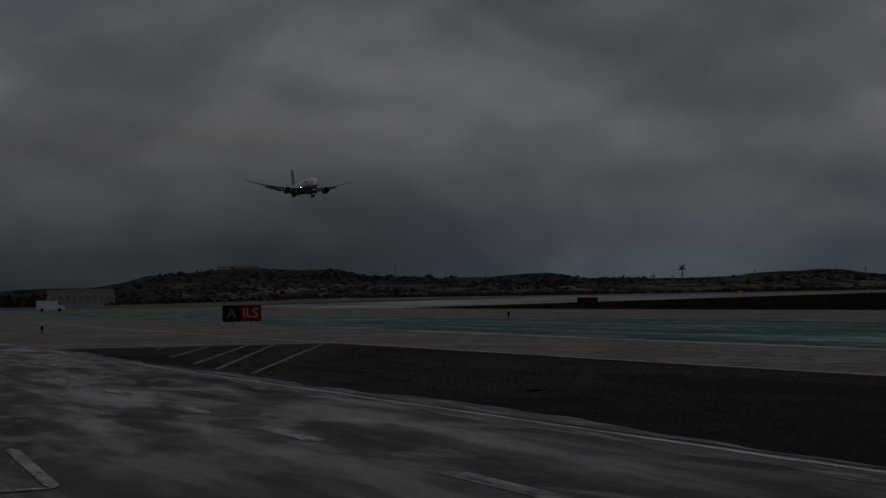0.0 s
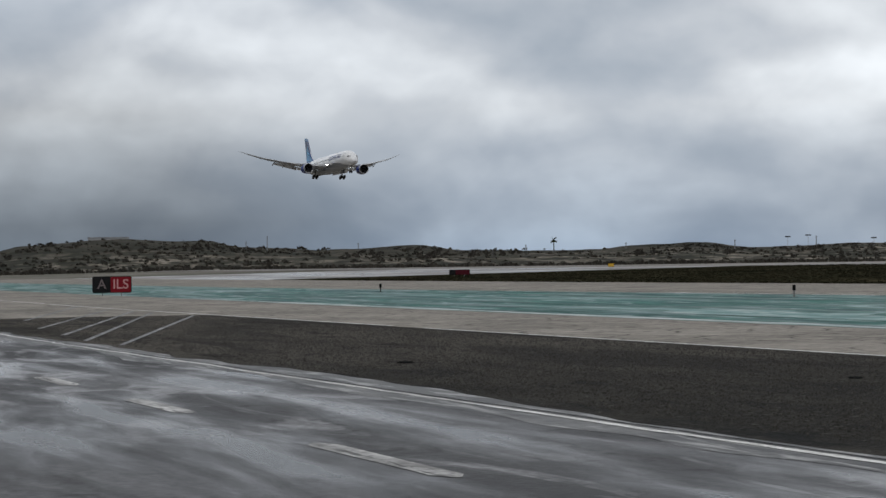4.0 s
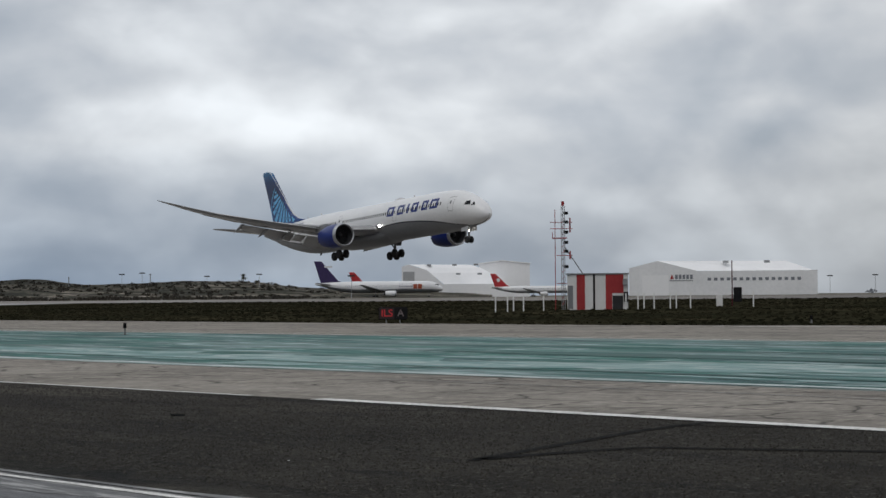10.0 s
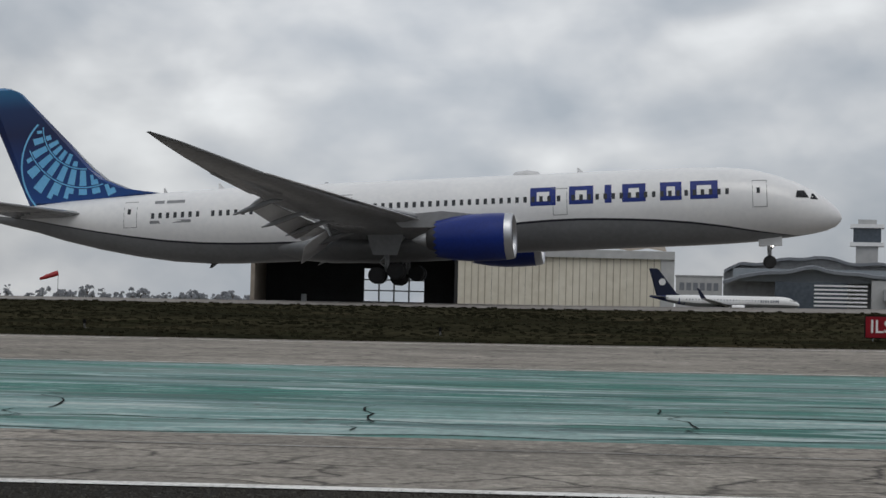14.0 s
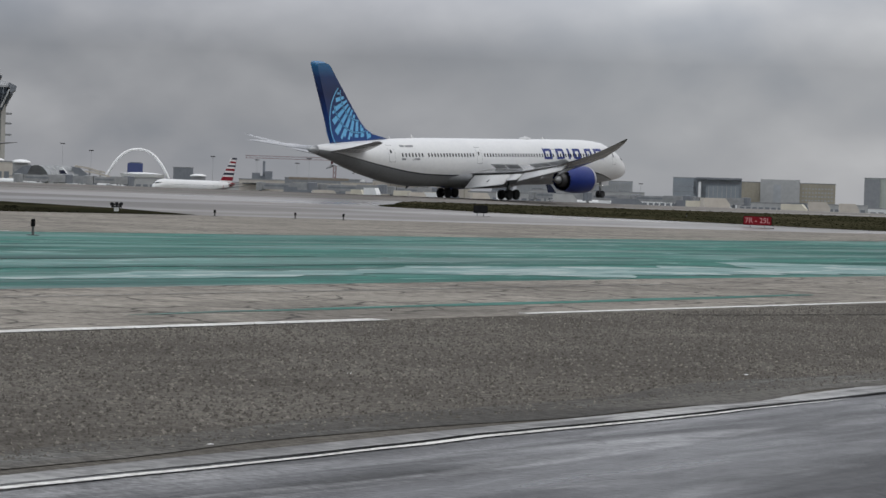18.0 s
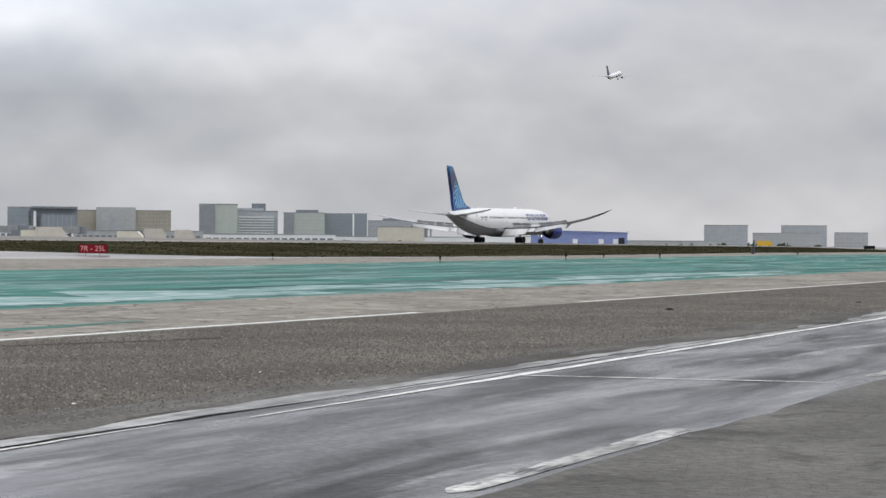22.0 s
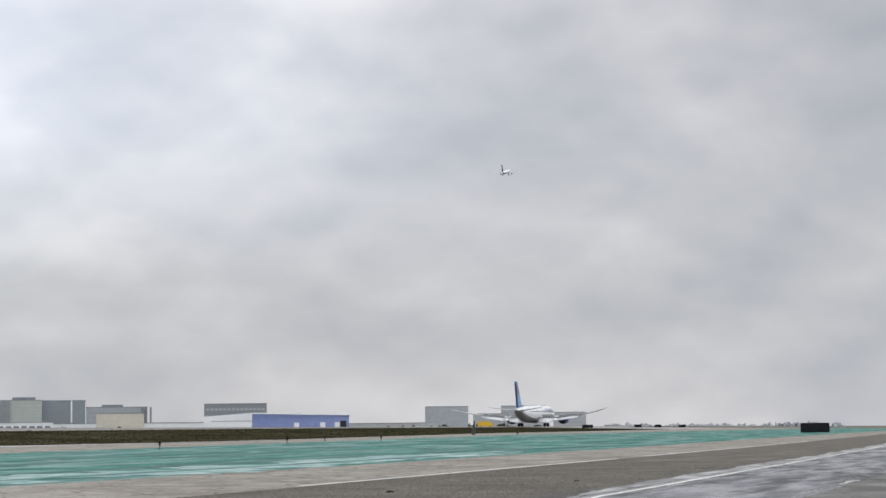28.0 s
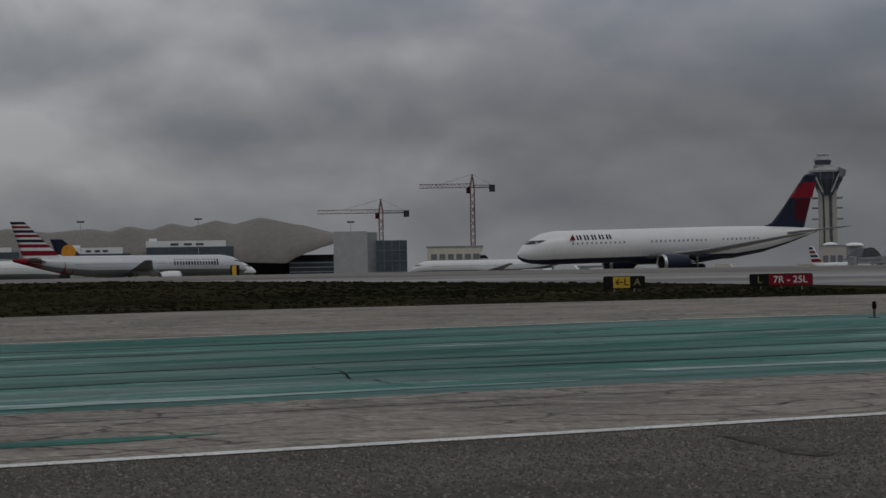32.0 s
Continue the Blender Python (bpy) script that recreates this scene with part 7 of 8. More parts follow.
part("glass_front", boxes((-w / 2 + 0.25 * w, -w / 2 + 0.62 * w, -0.4, 0.05, h * 0.05, h * 0.55)), "glass_wall", t)
for k in range(7):
    part("louvre", boxes((-w / 2 + 0.45 * w, -w / 2 + 0.72 * w, -0.7, -0.4, h * (0.06 + 0.07 * k), h * (0.09 + 0.07 * k))), "white_wall", t, "pale horizontal louvre")
part("stair_tower", boxes((-w / 2 + 0.74 * w, -w / 2 + 0.86 * w, -1.5, 10, 0, h * 0.6)), "pale_wall", t)
part("bridge", boxes((w * 0.3, w / 2 + 9, -6, -1, h * 0.25, h * 0.45)), "grey_wall", t)
m, w, azm = site(6.85, 7.6, 800)
t = thing("ramp_tower", "small pale control tower with a glazed cab", "tower", m)
h = top_h(2.42, azm, 800)
part("shaft", boxes((-w * 0.36, w * 0.36, 0, 8, 0, h * 0.72)), "pale_wall", t)
part("gallery", boxes((-w * 0.55, w * 0.55, -1, 9, h * 0.72, h * 0.76)), "white_wall", t)
part("cab", boxes((-w * 0.45, w * 0.45, -0.5, 8, h * 0.76, h * 0.91)), "glass_wall", t, "dark glazed cab")
part("roof", boxes((-w * 0.55, w * 0.55, -1.2, 9, h * 0.91, h * 0.95)), "white_wall", t)
part("roof_box", boxes((-w * 0.3, w * 0.3, 0.5, 6, h * 0.95, h)), "pale_wall", t)
far_block("apron_building", "pale stepped apron building", 2.55, 3.7, 820, 0.92, 14, "pale_wall", 2, 6, "slate_wall")
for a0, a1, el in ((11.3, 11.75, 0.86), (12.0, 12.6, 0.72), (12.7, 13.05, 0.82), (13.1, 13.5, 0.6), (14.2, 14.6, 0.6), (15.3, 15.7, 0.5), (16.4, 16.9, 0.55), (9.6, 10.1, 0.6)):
    far_block("tower_block", "pale office tower with haze put into its colour", a0, a1, 2600, el, 30, "mist_wall")
far_block("jetty", "low white concourse and jetties beyond the apron", 15.0, 20.9, 1000, 0.42, 18, "pale_wall", 1, 18, "slate_wall")

# waved-roof terminal, its glazed nose and the square block
m, w, azm = site(15.5, 29.6, 900)
t = thing("terminal", "large terminal with a row of waved grey roofs", "terminal", m)
CREST = ((15.6, 1.15), (16.4, 1.30), (17.2, 1.24), (18.1, 1.40), (19.0, 1.34), (20.0, 1.50), (20.5, 1.46), (21.19, 1.58), (22.2, 1.47), (23.25, 1.55), (23.76, 1.48), (24.23, 1.60), (24.78, 1.51), (25.3, 1.66), (25.81, 1.57), (26.45, 1.72), (26.92, 1.63), (27.6, 1.78), (28.59, 1.59), (29.59, 1.35))
EAVE = ((15.6, 0.80), (26.0, 0.76), (26.6, 0.73), (27.4, 0.70), (28.02, 0.68), (28.3, 0.84), (28.6, 0.96), (28.95, 1.08), (29.26, 1.17), (29.59, 1.20))


def swell(pts, az):
    """Smooth rounded path through bearings and heights."""
    for (a, p), (c, q) in zip(pts, pts[1:]):
        if az <= c:
            u = (az - a) / (c - a)
            return p + (q - p) * (0.55 * u + 0.45 * u * u * (3 - 2 * u))
    return pts[-1][1]


vv, ff = [], []
azl = np.arange(15.6, 29.6, 0.07)
for az in azl:
    x = 900 * math.tan(radians(az - azm))
    z1, z0 = top_h(swell(CREST, az), az, 927), top_h(swell(EAVE, az), az, 891)
    vv += [(x, -9, z0 - 0.9), (x, -9, z0)] + [(x, -9 + 36 * u, z0 + (z1 - z0) * (1 - (1 - u) ** 1.7)) for u in (0.2, 0.4, 0.6, 0.8, 1.0)] + [(x, 70, z0)]
for i in range(len(azl) - 1):
    for k in range(7):
        ff.append((8 * i + k, 8 * i + 8 + k, 8 * i + 9 + k, 8 * i + 1 + k))
raw("roof", vv, ff, "wave_roof", t, "waved grey metal roof", smooth=True)
hb = top_h(0.80, azm, 900)
part("wall", boxes((-w / 2 + 1, w * 0.28, 8, 58, 0, hb)), "grey_wall", t)
# this wall's near-black colour stands in for shade under the eave
part("side_wall", boxes((w * 0.28, w / 2 - 1, 10, 58, 0, hb * 1.05)), "interior", t, "near-black wall with the eave's shade put into its colour")
part("glass_front", boxes((w * 0.395, w / 2 - 1, -3.5, 2.1, 0, top_h(0.66, azm, 900))), "glass_wall", t, "dark glazed end wall")
for k in range(5):
    part("glazing_bar", boxes((w * 0.395, w / 2 - 1, -3.7, -3.5, hb * (0.16 * k + 0.1), hb * (0.16 * k + 0.13))), "strut", t)
for a0, a1, e0, e1, e2 in ((22.73, 24.03, 0.82, 0.93, 1.085), (24.62, 26.58, 0.83, 1.07, 1.225), (18.5, 21.3, 0.83, 1.0, 1.12)):
    xa, xb = (886 * math.tan(radians(q - azm)) for q in (a0, a1))
    z0, z1, z2 = (top_h(e, azm, 886) for e in (e0, e1, e2))
    part("upper_deck", boxes((xa, xb, -13, -5, z1, z2)), "white_wall", t, "white upper deck")
    part("deck_glass", boxes((xa, xb + 3, -14, -5, z0, z1)), "glass_wall", t, "dark glass band")
    part("jetty_body", boxes((xa, xb, -13, -5, 0, z0)), "grey_wall", t)
    for u in (0.30, 0.47, 0.62):
        part("deck_window", boxes((xa + (xb - xa) * u, xa + (xb - xa) * (u + 0.10), -13.12, -12.98, z1 + (z2 - z1) * 0.25, z1 + (z2 - z1) * 0.6)), "glass_wall", t)
    part("roof_box", boxes((xa + 1, xa + 4, -11, -8, z2, z2 + 1.0)), "white_wall", t)
m, w, azm = site(29.26, 31.1, 800)
t = thing("stair_block", "square white block with a dark glazed cube beside it", "building", m)
h, h2 = top_h(1.39, azm, 800), top_h(1.15, azm, 800)
part("white_wall", boxes((-w / 2, -w / 2 + 0.46 * w, 0, 12, 0, h)), "pale_wall", t)
# side of the white block in grey, its shade put into the colour
part("shade_painted_wall", boxes((-w / 2 + 0.46 * w, -w / 2 + 0.60 * w, 2, 12, 0, h * 0.98)), "grey_wall", t)
part("glass_cube", boxes((-w / 2 + 0.58 * w, w / 2, 0.5, 12, 0, h2)), "glass_wall", t, "dark glazed cube")
for k in range(1, 4):
    part("glazing_bar", boxes((-w / 2 + 0.58 * w, w / 2, 0.3, 0.5, h2 * k / 4, h2 * k / 4 + 0.2)), "slate_wall", t)
    part("glazing_bar", boxes((-w / 2 + (0.58 + 0.105 * k) * w, -w / 2 + (0.58 + 0.105 * k) * w + 0.2, 0.3, 0.5, 0, h2)), "slate_wall", t)


def crane(az, d, el_top, el_jib, az_l, az_r):
    """A tower crane: lattice mast, jib, counter-jib with ballast, cab and apex."""
    t = thing("tower_crane", "red and grey lattice tower crane", "crane", stand_at(az, d), "tower cranes")
    z0, zj, zt = 0, top_h(el_jib, az, d), top_h(el_top, az, d)
    for sx in (-0.9, 0.9):
        part("mast_chord", rods(((sx, 0, z0), (sx, 0, zj), 0.3), ((sx, 1.8, z0), (sx, 1.8, zj), 0.3), n=5), "crane_red", t)
    for k in range(int(zj / 3)):
        part("mast_brace", rods(((-0.9, 0, 3 * k), (0.9, 0, 3 * k + 3), 0.14), ((0.9, 0, 3 * k), (-0.9, 0, 3 * k + 3), 0.14), n=4), "crane_red", t)
    xl, xr = d * math.tan(radians(az_l - az)), d * math.tan(radians(az_r - az))
    for zz in (zj, zj + 1.6):
        part("jib_chord", rods(((xl, 0, zz), (0, 0, zz), 0.16), n=5), "crane_red", t)
    part("counter_jib", rods(((0, 0, zj), (xr, 0, zj), 0.35), ((0, 0, zj + 1.0), (xr, 0, zj + 0.8), 0.22), n=5), "steel", t)
    for k in range(14):
        a, b = xl * k / 14, xl * (k + 1) / 14
        part("jib_brace", rods(((a, 0, zj), ((a + b) / 2, 0, zj + 1.6), 0.08), (((a + b) / 2, 0, zj + 1.6), (b, 0, zj), 0.08), n=4), "crane_red", t)
    part("ballast", boxes((xr - 2.6, xr, -1.2, 1.2, zj - 2.0, zj + 1.0)), "dark_metal", t, "dark counterweight")
    part("cab", boxes((-2.6, -0.6, -1, 1, zj - 2.6, zj)), "red_dark", t)
    part("apex", rods(((-0.9, 0, zj), (0, 0, zt), 0.45, 0.3), ((0.9, 0, zj), (0, 0, zt), 0.45, 0.3), n=5), "crane_red", t)
    part("tie", rods(((0, 0, zt), (xl * 0.6, 0, zj + 1.6), 0.07), ((0, 0, zt), (xr * 0.85, 0, zj + 1), 0.07), n=4), "steel", t)


crane(32.76, 1000, 2.77, 2.44, 31.43, 33.33)
crane(30.46, 1050, 2.19, 1.84, 28.87, 31.17)
crane(49.94, 1500, 1.18, 1.10, 47.7, 50.57)

# main control tower
m, w, azm = site(41.14, 41.99, 1600)
t = thing("control_tower", "tall airport control tower with a flared glazed head", "tower", m)
h = top_h(3.1, 41.6, 1600)
for x in (-6.2, -2.0, 3.2):
    part("shaft", boxes((x, x + 3.2, 0, 8, 0, h * 0.72), bevel=0.4), "tower_stone", t, "pale stone-clad shaft")
part("core", boxes((-5.5, 5.5, 3, 7, 0, h * 0.7)), "grey_wall", t)
for z in (0.46, 0.55, 0.63):
    for s in (-1, 1):
        part("fin_platform", boxes((s * 8.5 - 2.2, s * 8.5 + 2.2, 1, 7, h * z, h * z + 1.2), bevel=0.3), "grey_wall", t)
part("head", lathe([(h * 0.66, 5.6), (h * 0.74, 8.6), (h * 0.79, 11.0), (h * 0.85, 11.4)], "Z", 8, (0, 4, 0)), "glass_wall", t, "dark glazed flared head")
for k in range(8):
    a = math.pi * (k + 0.5) / 4
    c, sn = math.cos(a), math.sin(a)
    part("head_mullion", rods(((5.7 * c, 4 + 5.7 * sn, h * 0.66), (8.7 * c, 4 + 8.7 * sn, h * 0.74), 0.35), ((8.7 * c, 4 + 8.7 * sn, h * 0.74), (11.2 * c, 4 + 11.2 * sn, h * 0.79), 0.35), ((11.2 * c, 4 + 11.2 * sn, h * 0.79), (11.5 * c, 4 + 11.5 * sn, h * 0.85), 0.35), n=5), "slate_wall", t)
part("head_roof", lathe([(h * 0.845, 12.8), (h * 0.86, 12.6), (h * 0.875, 9.5), (h * 0.90, 6.0)], "Z", 8, (0, 4, 0)), "grey_wall", t)
part("sun_screen", slab([(9.0, h * 0.80), (12.6, h * 0.82), (13.4, h * 0.855), (8.0, h * 0.885)], -6.5, 14), "slate_wall", t, "grey sloping side screen")
part("cab_base", lathe([(h * 0.88, 6.4), (h * 0.905, 6.4), (h * 0.906, 5.4)], "Z", 12, (-2.6, 4, 0)), "grey_wall", t)
part("cab", lathe([(h * 0.905, 5.2), (h * 0.935, 5.9), (h * 0.945, 5.9)], "Z", 12, (-2.6, 4, 0)), "glass_wall", t, "dark glazed cab")
part("cab_roof", lathe([(h * 0.945, 6.3), (h * 0.96, 6.0), (h * 0.965, 4.2), (h * 0.985, 4.0), (h * 0.99, 4.6), (h, 4.2)], "Z", 12, (-2.6, 4, 0)), "pale_wall", t)
for sx in (-1, 1):
    part("brace", rods(((sx * 3, -5.5, h * 0.68), (sx * 8.5, -6.5, h * 0.83), 0.6), n=6), "pale_wall", t)

# arch building
m, w, azm = site(44.1, 46.0, 1850)
t = thing("arch_building", "white parabolic arches over a round restaurant deck", "landmark", m)
h = top_h(1.22, azm, 1850)
for sgn in (1, -1):
    q = []
    for k in range(25):
        u = -1 + 2 * k / 24
        q.append(Vector((u * w / 2, sgn * u * 12, h * (1 - abs(u) ** 2.4))))
    bm = bmesh.new()
    rings = []
    for i, p in enumerate(q):
        tan = (q[min(i + 1, 24)] - q[max(i - 1, 0)]).normalized()
        side = tan.cross(Vector((0, 1, 0))).normalized()
        other = tan.cross(side)
        rings.append([bm.verts.new(p + 0.95 * (side * math.cos(a * math.pi / 4) + other * math.sin(a * math.pi / 4))) for a in range(8)])
    for ra, rb in zip(rings, rings[1:]):
        for a in range(8):
            bm.faces.new((ra[a], ra[(a + 1) % 8], rb[(a + 1) % 8], rb[a]))
    part("arch", bm, "white_roof", t, "white arch leg", smooth=True)
zd, zb = top_h(0.58, azm, 1850), top_h(0.90, azm, 1850)
part("deck", lathe([(zd - 4, 6), (zd - 1.5, 17), (zd + 1.0, 18), (zd + 2.2, 8)], "Z", 24, (4, 0, 0)), "white_wall", t)
part("stem", lathe([(0, 5), (zd - 3, 5)], "Z", 16, (4, 0, 0)), "pale_wall", t)
screen = thing("glazed_block", "dark blue glazed block behind the arches", "building", stand_at(44.985, 1900))
part("wall", boxes((-6.3, 6.3, 0, 10, 0, zb), bevel=0.2), "screen_blue", screen)
part("roof_rail", boxes((-4.5, 5.0, 2, 8, zb, zb + 0.8)), "slate_wall", screen)
# terminal rows and clutter between the arch and the east buildings
rr = random.Random(3)
for a0, a1, el, d, mt, fl, by in ((31.6, 33.0, 0.95, 900, "cream", 2, 6), (33.0, 36.0, 0.40, 950, "grey_wall", 1, 10), (36.5, 41.0, 0.30, 1000, "pale_wall", 1, 14), (41.35, 42.0, 0.80, 1000, "cream_pale", 1, 3), (41.9, 43.9, 0.45, 1000, "pale_wall", 0, 0), (43.4, 44.1, 0.46, 1150, "pale_wall", 1, 5), (44.6, 45.9, 0.50, 1200, "pale_wall", 1, 7),
                                  (45.93, 46.42, 0.80, 1500, "slate_wall", 0, 0), (46.2, 47.6, 0.47, 1300, "pale_wall", 0, 0), (47.56, 48.7, 0.56, 1200, "cream_pale", 0, 0), (48.9, 50.1, 0.52, 1250, "cream_pale", 0, 0), (48.7, 50.6, 0.63, 1400, "slate_mist", 0, 0), (50.1, 51.0, 0.56, 1150, "cream_pale", 0, 0), (50.9, 51.9, 0.62, 1100, "cream_pale", 0, 0), (51.9, 53.35, 0.66, 1100, "cream_pale", 0, 0), (53.3, 55.2, 0.42, 1100, "pale_wall", 1, 10), (54.9, 57.7, 0.52, 1350, "pale_wall", 1, 16), (57.6, 60.0, 0.40, 1200, "white_wall", 1, 16),
                                  (60.0, 63.2, 0.36, 1250, "pale_wall", 1, 20), (63.0, 66.5, 0.30, 1300, "white_wall", 1, 18), (66.3, 70.2, 0.26, 1400, "white_wall", 0, 0), (73.8, 76, 0.20, 1700, "pale_wall", 0, 0)):
    far_block("apron_building", "low pale terminal building beyond the apron", a0, a1, d, el, 20, mt, fl, by, "slate_wall", (0.7, 0.4))
# dark panels painted as shaded openings, roof edges and joints on the pale terminal fronts
for az0, az1, el0, el1, d, mt in ((47.65, 48.45, 0.44, 0.48, 1196, "interior"), (49.1, 49.85, 0.36, 0.47, 1246, "interior"), (51.2, 53.1, 0.655, 0.70, 1096, "slate_wall"), (48.8, 50.3, 0.60, 0.66, 1390, "tan_roof")):
    m, w, azm = site(az0, az1, d)
    t = thing("loading_bay" if mt == "interior" else "roof_edge", "dark panel on a pale terminal front, an opening's shade in its colour" if mt == "interior" else "dark overhanging roof edge of a terminal", "building", m)
    z0, z1 = top_h(el0, azm, d), top_h(el1, azm, d)
    part("panel", boxes((-w / 2, w / 2, 0, 4.5, z0, z1), bevel=0.1), mt, t)
for az in (50.95, 51.35, 51.55, 52.2, 52.45, 52.9, 53.2):
    t = thing("wall_joint", "thin dark joint on a cream wall", "wall joint", stand_at(az, 1099), "wall joints")
    part("strip", boxes((-0.25, 0.25, 0, 0.6, 0, top_h(0.58, az, 1100))), "cream_dark", t)


def barrel_hall(az0, az1, d, el):
    """A hall under a half-round metal roof with dark arched ends."""
    m, w, azm = site(az0, az1, d)
    t = thing("barrel_hall", "grey half-round metal hall with dark arched ends", "hangar", m)
    h = top_h(el, azm, d)
    n, L = 14, w * 0.36
    vv, ff = [], []
    for sx in (-L, L):
        for k in range(n + 1):
            a = math.pi * k / n
            vv.append((sx + math.cos(a) * 6.0, 12 - 12 * math.cos(a), h * (0.35 + 0.65 * math.sin(a))))
    for k in range(n):
        ff.append((k, k + 1, n + 2 + k, n + 1 + k))
    raw("roof", vv, ff, "grey_wall", t, "ribbed grey barrel roof", smooth=True)
    for k in range(1, 6):
        x = -L + 2 * L * k / 6
        part("rib", rods(*[((x + math.cos(math.pi * j / 8) * 6.0, 12 - 12 * math.cos(math.pi * j / 8) - 0.2, h * (0.36 + 0.65 * math.sin(math.pi * j / 8))), (x + math.cos(math.pi * (j + 1) / 8) * 6.0, 12 - 12 * math.cos(math.pi * (j + 1) / 8) - 0.2, h * (0.36 + 0.65 * math.sin(math.pi * (j + 1) / 8))), 0.18) for j in range(4)], n=5), "pale_wall", t)
    for s in (-1, 1):
        part("arched_end", slab([(s * (L + 6.1), h * 0.3), (s * (L + 13), h * 0.3), (s * (L + 11), h * 0.62), (s * (L + 6.0), h * 0.92), (s * (L + 2.0), h * 0.98)], 2, 6), "slate_wall", t, "dark glazed arched end")
    part("wall", boxes((-w / 2, w / 2, -0.5, 24, 0, h * 0.36)), "pale_wall", t)


barrel_hall(42.42, 43.46, 1050, 0.76)


def dome_tent(az, d, wide, el0, el1):
    t = thing("dome_tent", "white domed fabric canopy on a low building", "canopy", stand_at(az, d), "white canopies")
    z0, z1 = top_h(el0, az, d), top_h(el1, az, d)
    part("canopy", lathe([(z0, wide), (z0 + (z1 - z0) * 0.5, wide * 0.9), (z0 + (z1 - z0) * 0.85, wide * 0.55), (z1, wide * 0.08)], "Z", 20, (0, wide, 0)), "white_roof", t, "white stretched fabric", smooth=True)
    part("wall", boxes((-wide * 0.85, wide * 0.85, wide * 0.3, wide * 1.7, 0, z0)), "grey_wall", t)


dome_tent(42.2, 1250, 5.5, 0.79, 0.88)
dome_tent(41.62, 1180, 4.0, 0.82, 0.90)
dome_tent(46.55, 1350, 5.0, 0.60, 0.66)
dome_tent(52.6, 1300, 7.0, 0.70, 0.76)
# winged canopies beside the arches
for az0, az1, el in ((43.5, 44.25, 0.78), (43.75, 44.5, 0.66)):
    m, w, azm = site(az0, az1, 1300)
    t = thing("wing_canopy", "pale upswept canopy roof on slender posts", "canopy", m, "winged canopies")
    z = top_h(el, azm, 1300)
    part("roof", slab([(-w / 2, z), (-w * 0.1, z - 0.8), (w * 0.3, z - 2.6), (w / 2, z - 3.2), (w / 2, z - 4.0), (w * 0.25, z - 3.4), (-w * 0.15, z - 1.7), (-w / 2, z - 1.0)], 0, 9), "cream_pale", t)
    for u in (-0.35, 0.0, 0.35):
        part("post", rods(((u * w, 2, 0), (u * w, 2, z - 1.5 - max(0, u) * 4), 0.3), n=6), "steel", t)
# power plant block with its stack
m, w, azm = site(47.88, 48.39, 1350)
t = thing("plant_building", "dark rooftop plant with a tall stack", "building", m)
z0, z1, z2 = (top_h(e, azm, 1350) for e in (0.55, 0.78, 1.03))
part("wall", boxes((-w / 2, w / 2, 0, 10, 0, z0)), "grey_wall", t)
part("frame", boxes((-w / 2, -w * 0.1, 1, 8, z0, z0 + (z1 - z0) * 0.8), (w * 0.15, w / 2, 1, 8, z0, z1), (-w * 0.1, w * 0.15, 3, 7, z0, z0 + (z1 - z0) * 0.5)), "slate_wall", t)
part("chimney", rods(((w * 0.08, 4, z0), (w * 0.08, 4, z2), 0.8, 0.7), n=10), "slate_wall", t)
# belt loaders, steps and carts clustered before the gates
for k in range(46):
    az, d = rr.uniform(43.0, 44.6) if k < 30 else rr.uniform(48.8, 51.0), rr.uniform(840, 1000)
    t = thing("ramp_cart", "small pale ramp vehicle beside the gates", "vehicle", stand_at(az, d, rr.uniform(-60, 60)), "ramp vehicles")
    L, H = rr.uniform(2.5, 5.5), rr.uniform(1.6, 3.6)
    part("body", slab([(-L / 2, 0.4), (L / 2, 0.4), (L / 2, H * 0.45), (L * 0.1, H * 0.5), (-L * 0.2, H), (-L / 2, H)], -0.9, 0.9), rr.choice(("white_wall", "white_wall", "pale_wall", "slate_wall", "cream_pale")), t)
    for x in (-0.3, 0.3):
        for y in (-0.8, 0.8):
            wheel(t, x * L, y, 0.36, 0.36, 0.24)

# small service vehicles and containers on the apron
for k in range(60):
    az = rr.uniform(33, 63)
    d = rr.uniform(620, 900) if not 43.9 < az < 48.2 else rr.uniform(1160, 1250)
    t = thing("service_vehicle", "small pale service vehicle on the far apron", "vehicle", stand_at(az, d, rr.uniform(-40, 40)), "service vehicles")
    L, H = rr.uniform(4.0, 9.0), rr.uniform(2.5, 4.3)
    part("body", slab([(-L / 2, 0.4), (L / 2, 0.4), (L / 2, H * 0.55), (L * 0.32, H), (-L / 2, H)], -1.0, 1.0), rr.choice(("white_wall", "white_wall", "pale_wall", "cream", "slate_wall", "cream_pale")), t)
    for x in (-0.3, 0.3):
        wheel(t, x * L, -0.95, 0.4, 0.4, 0.25)
        wheel(t, x * L, 0.95, 0.4, 0.4, 0.25)

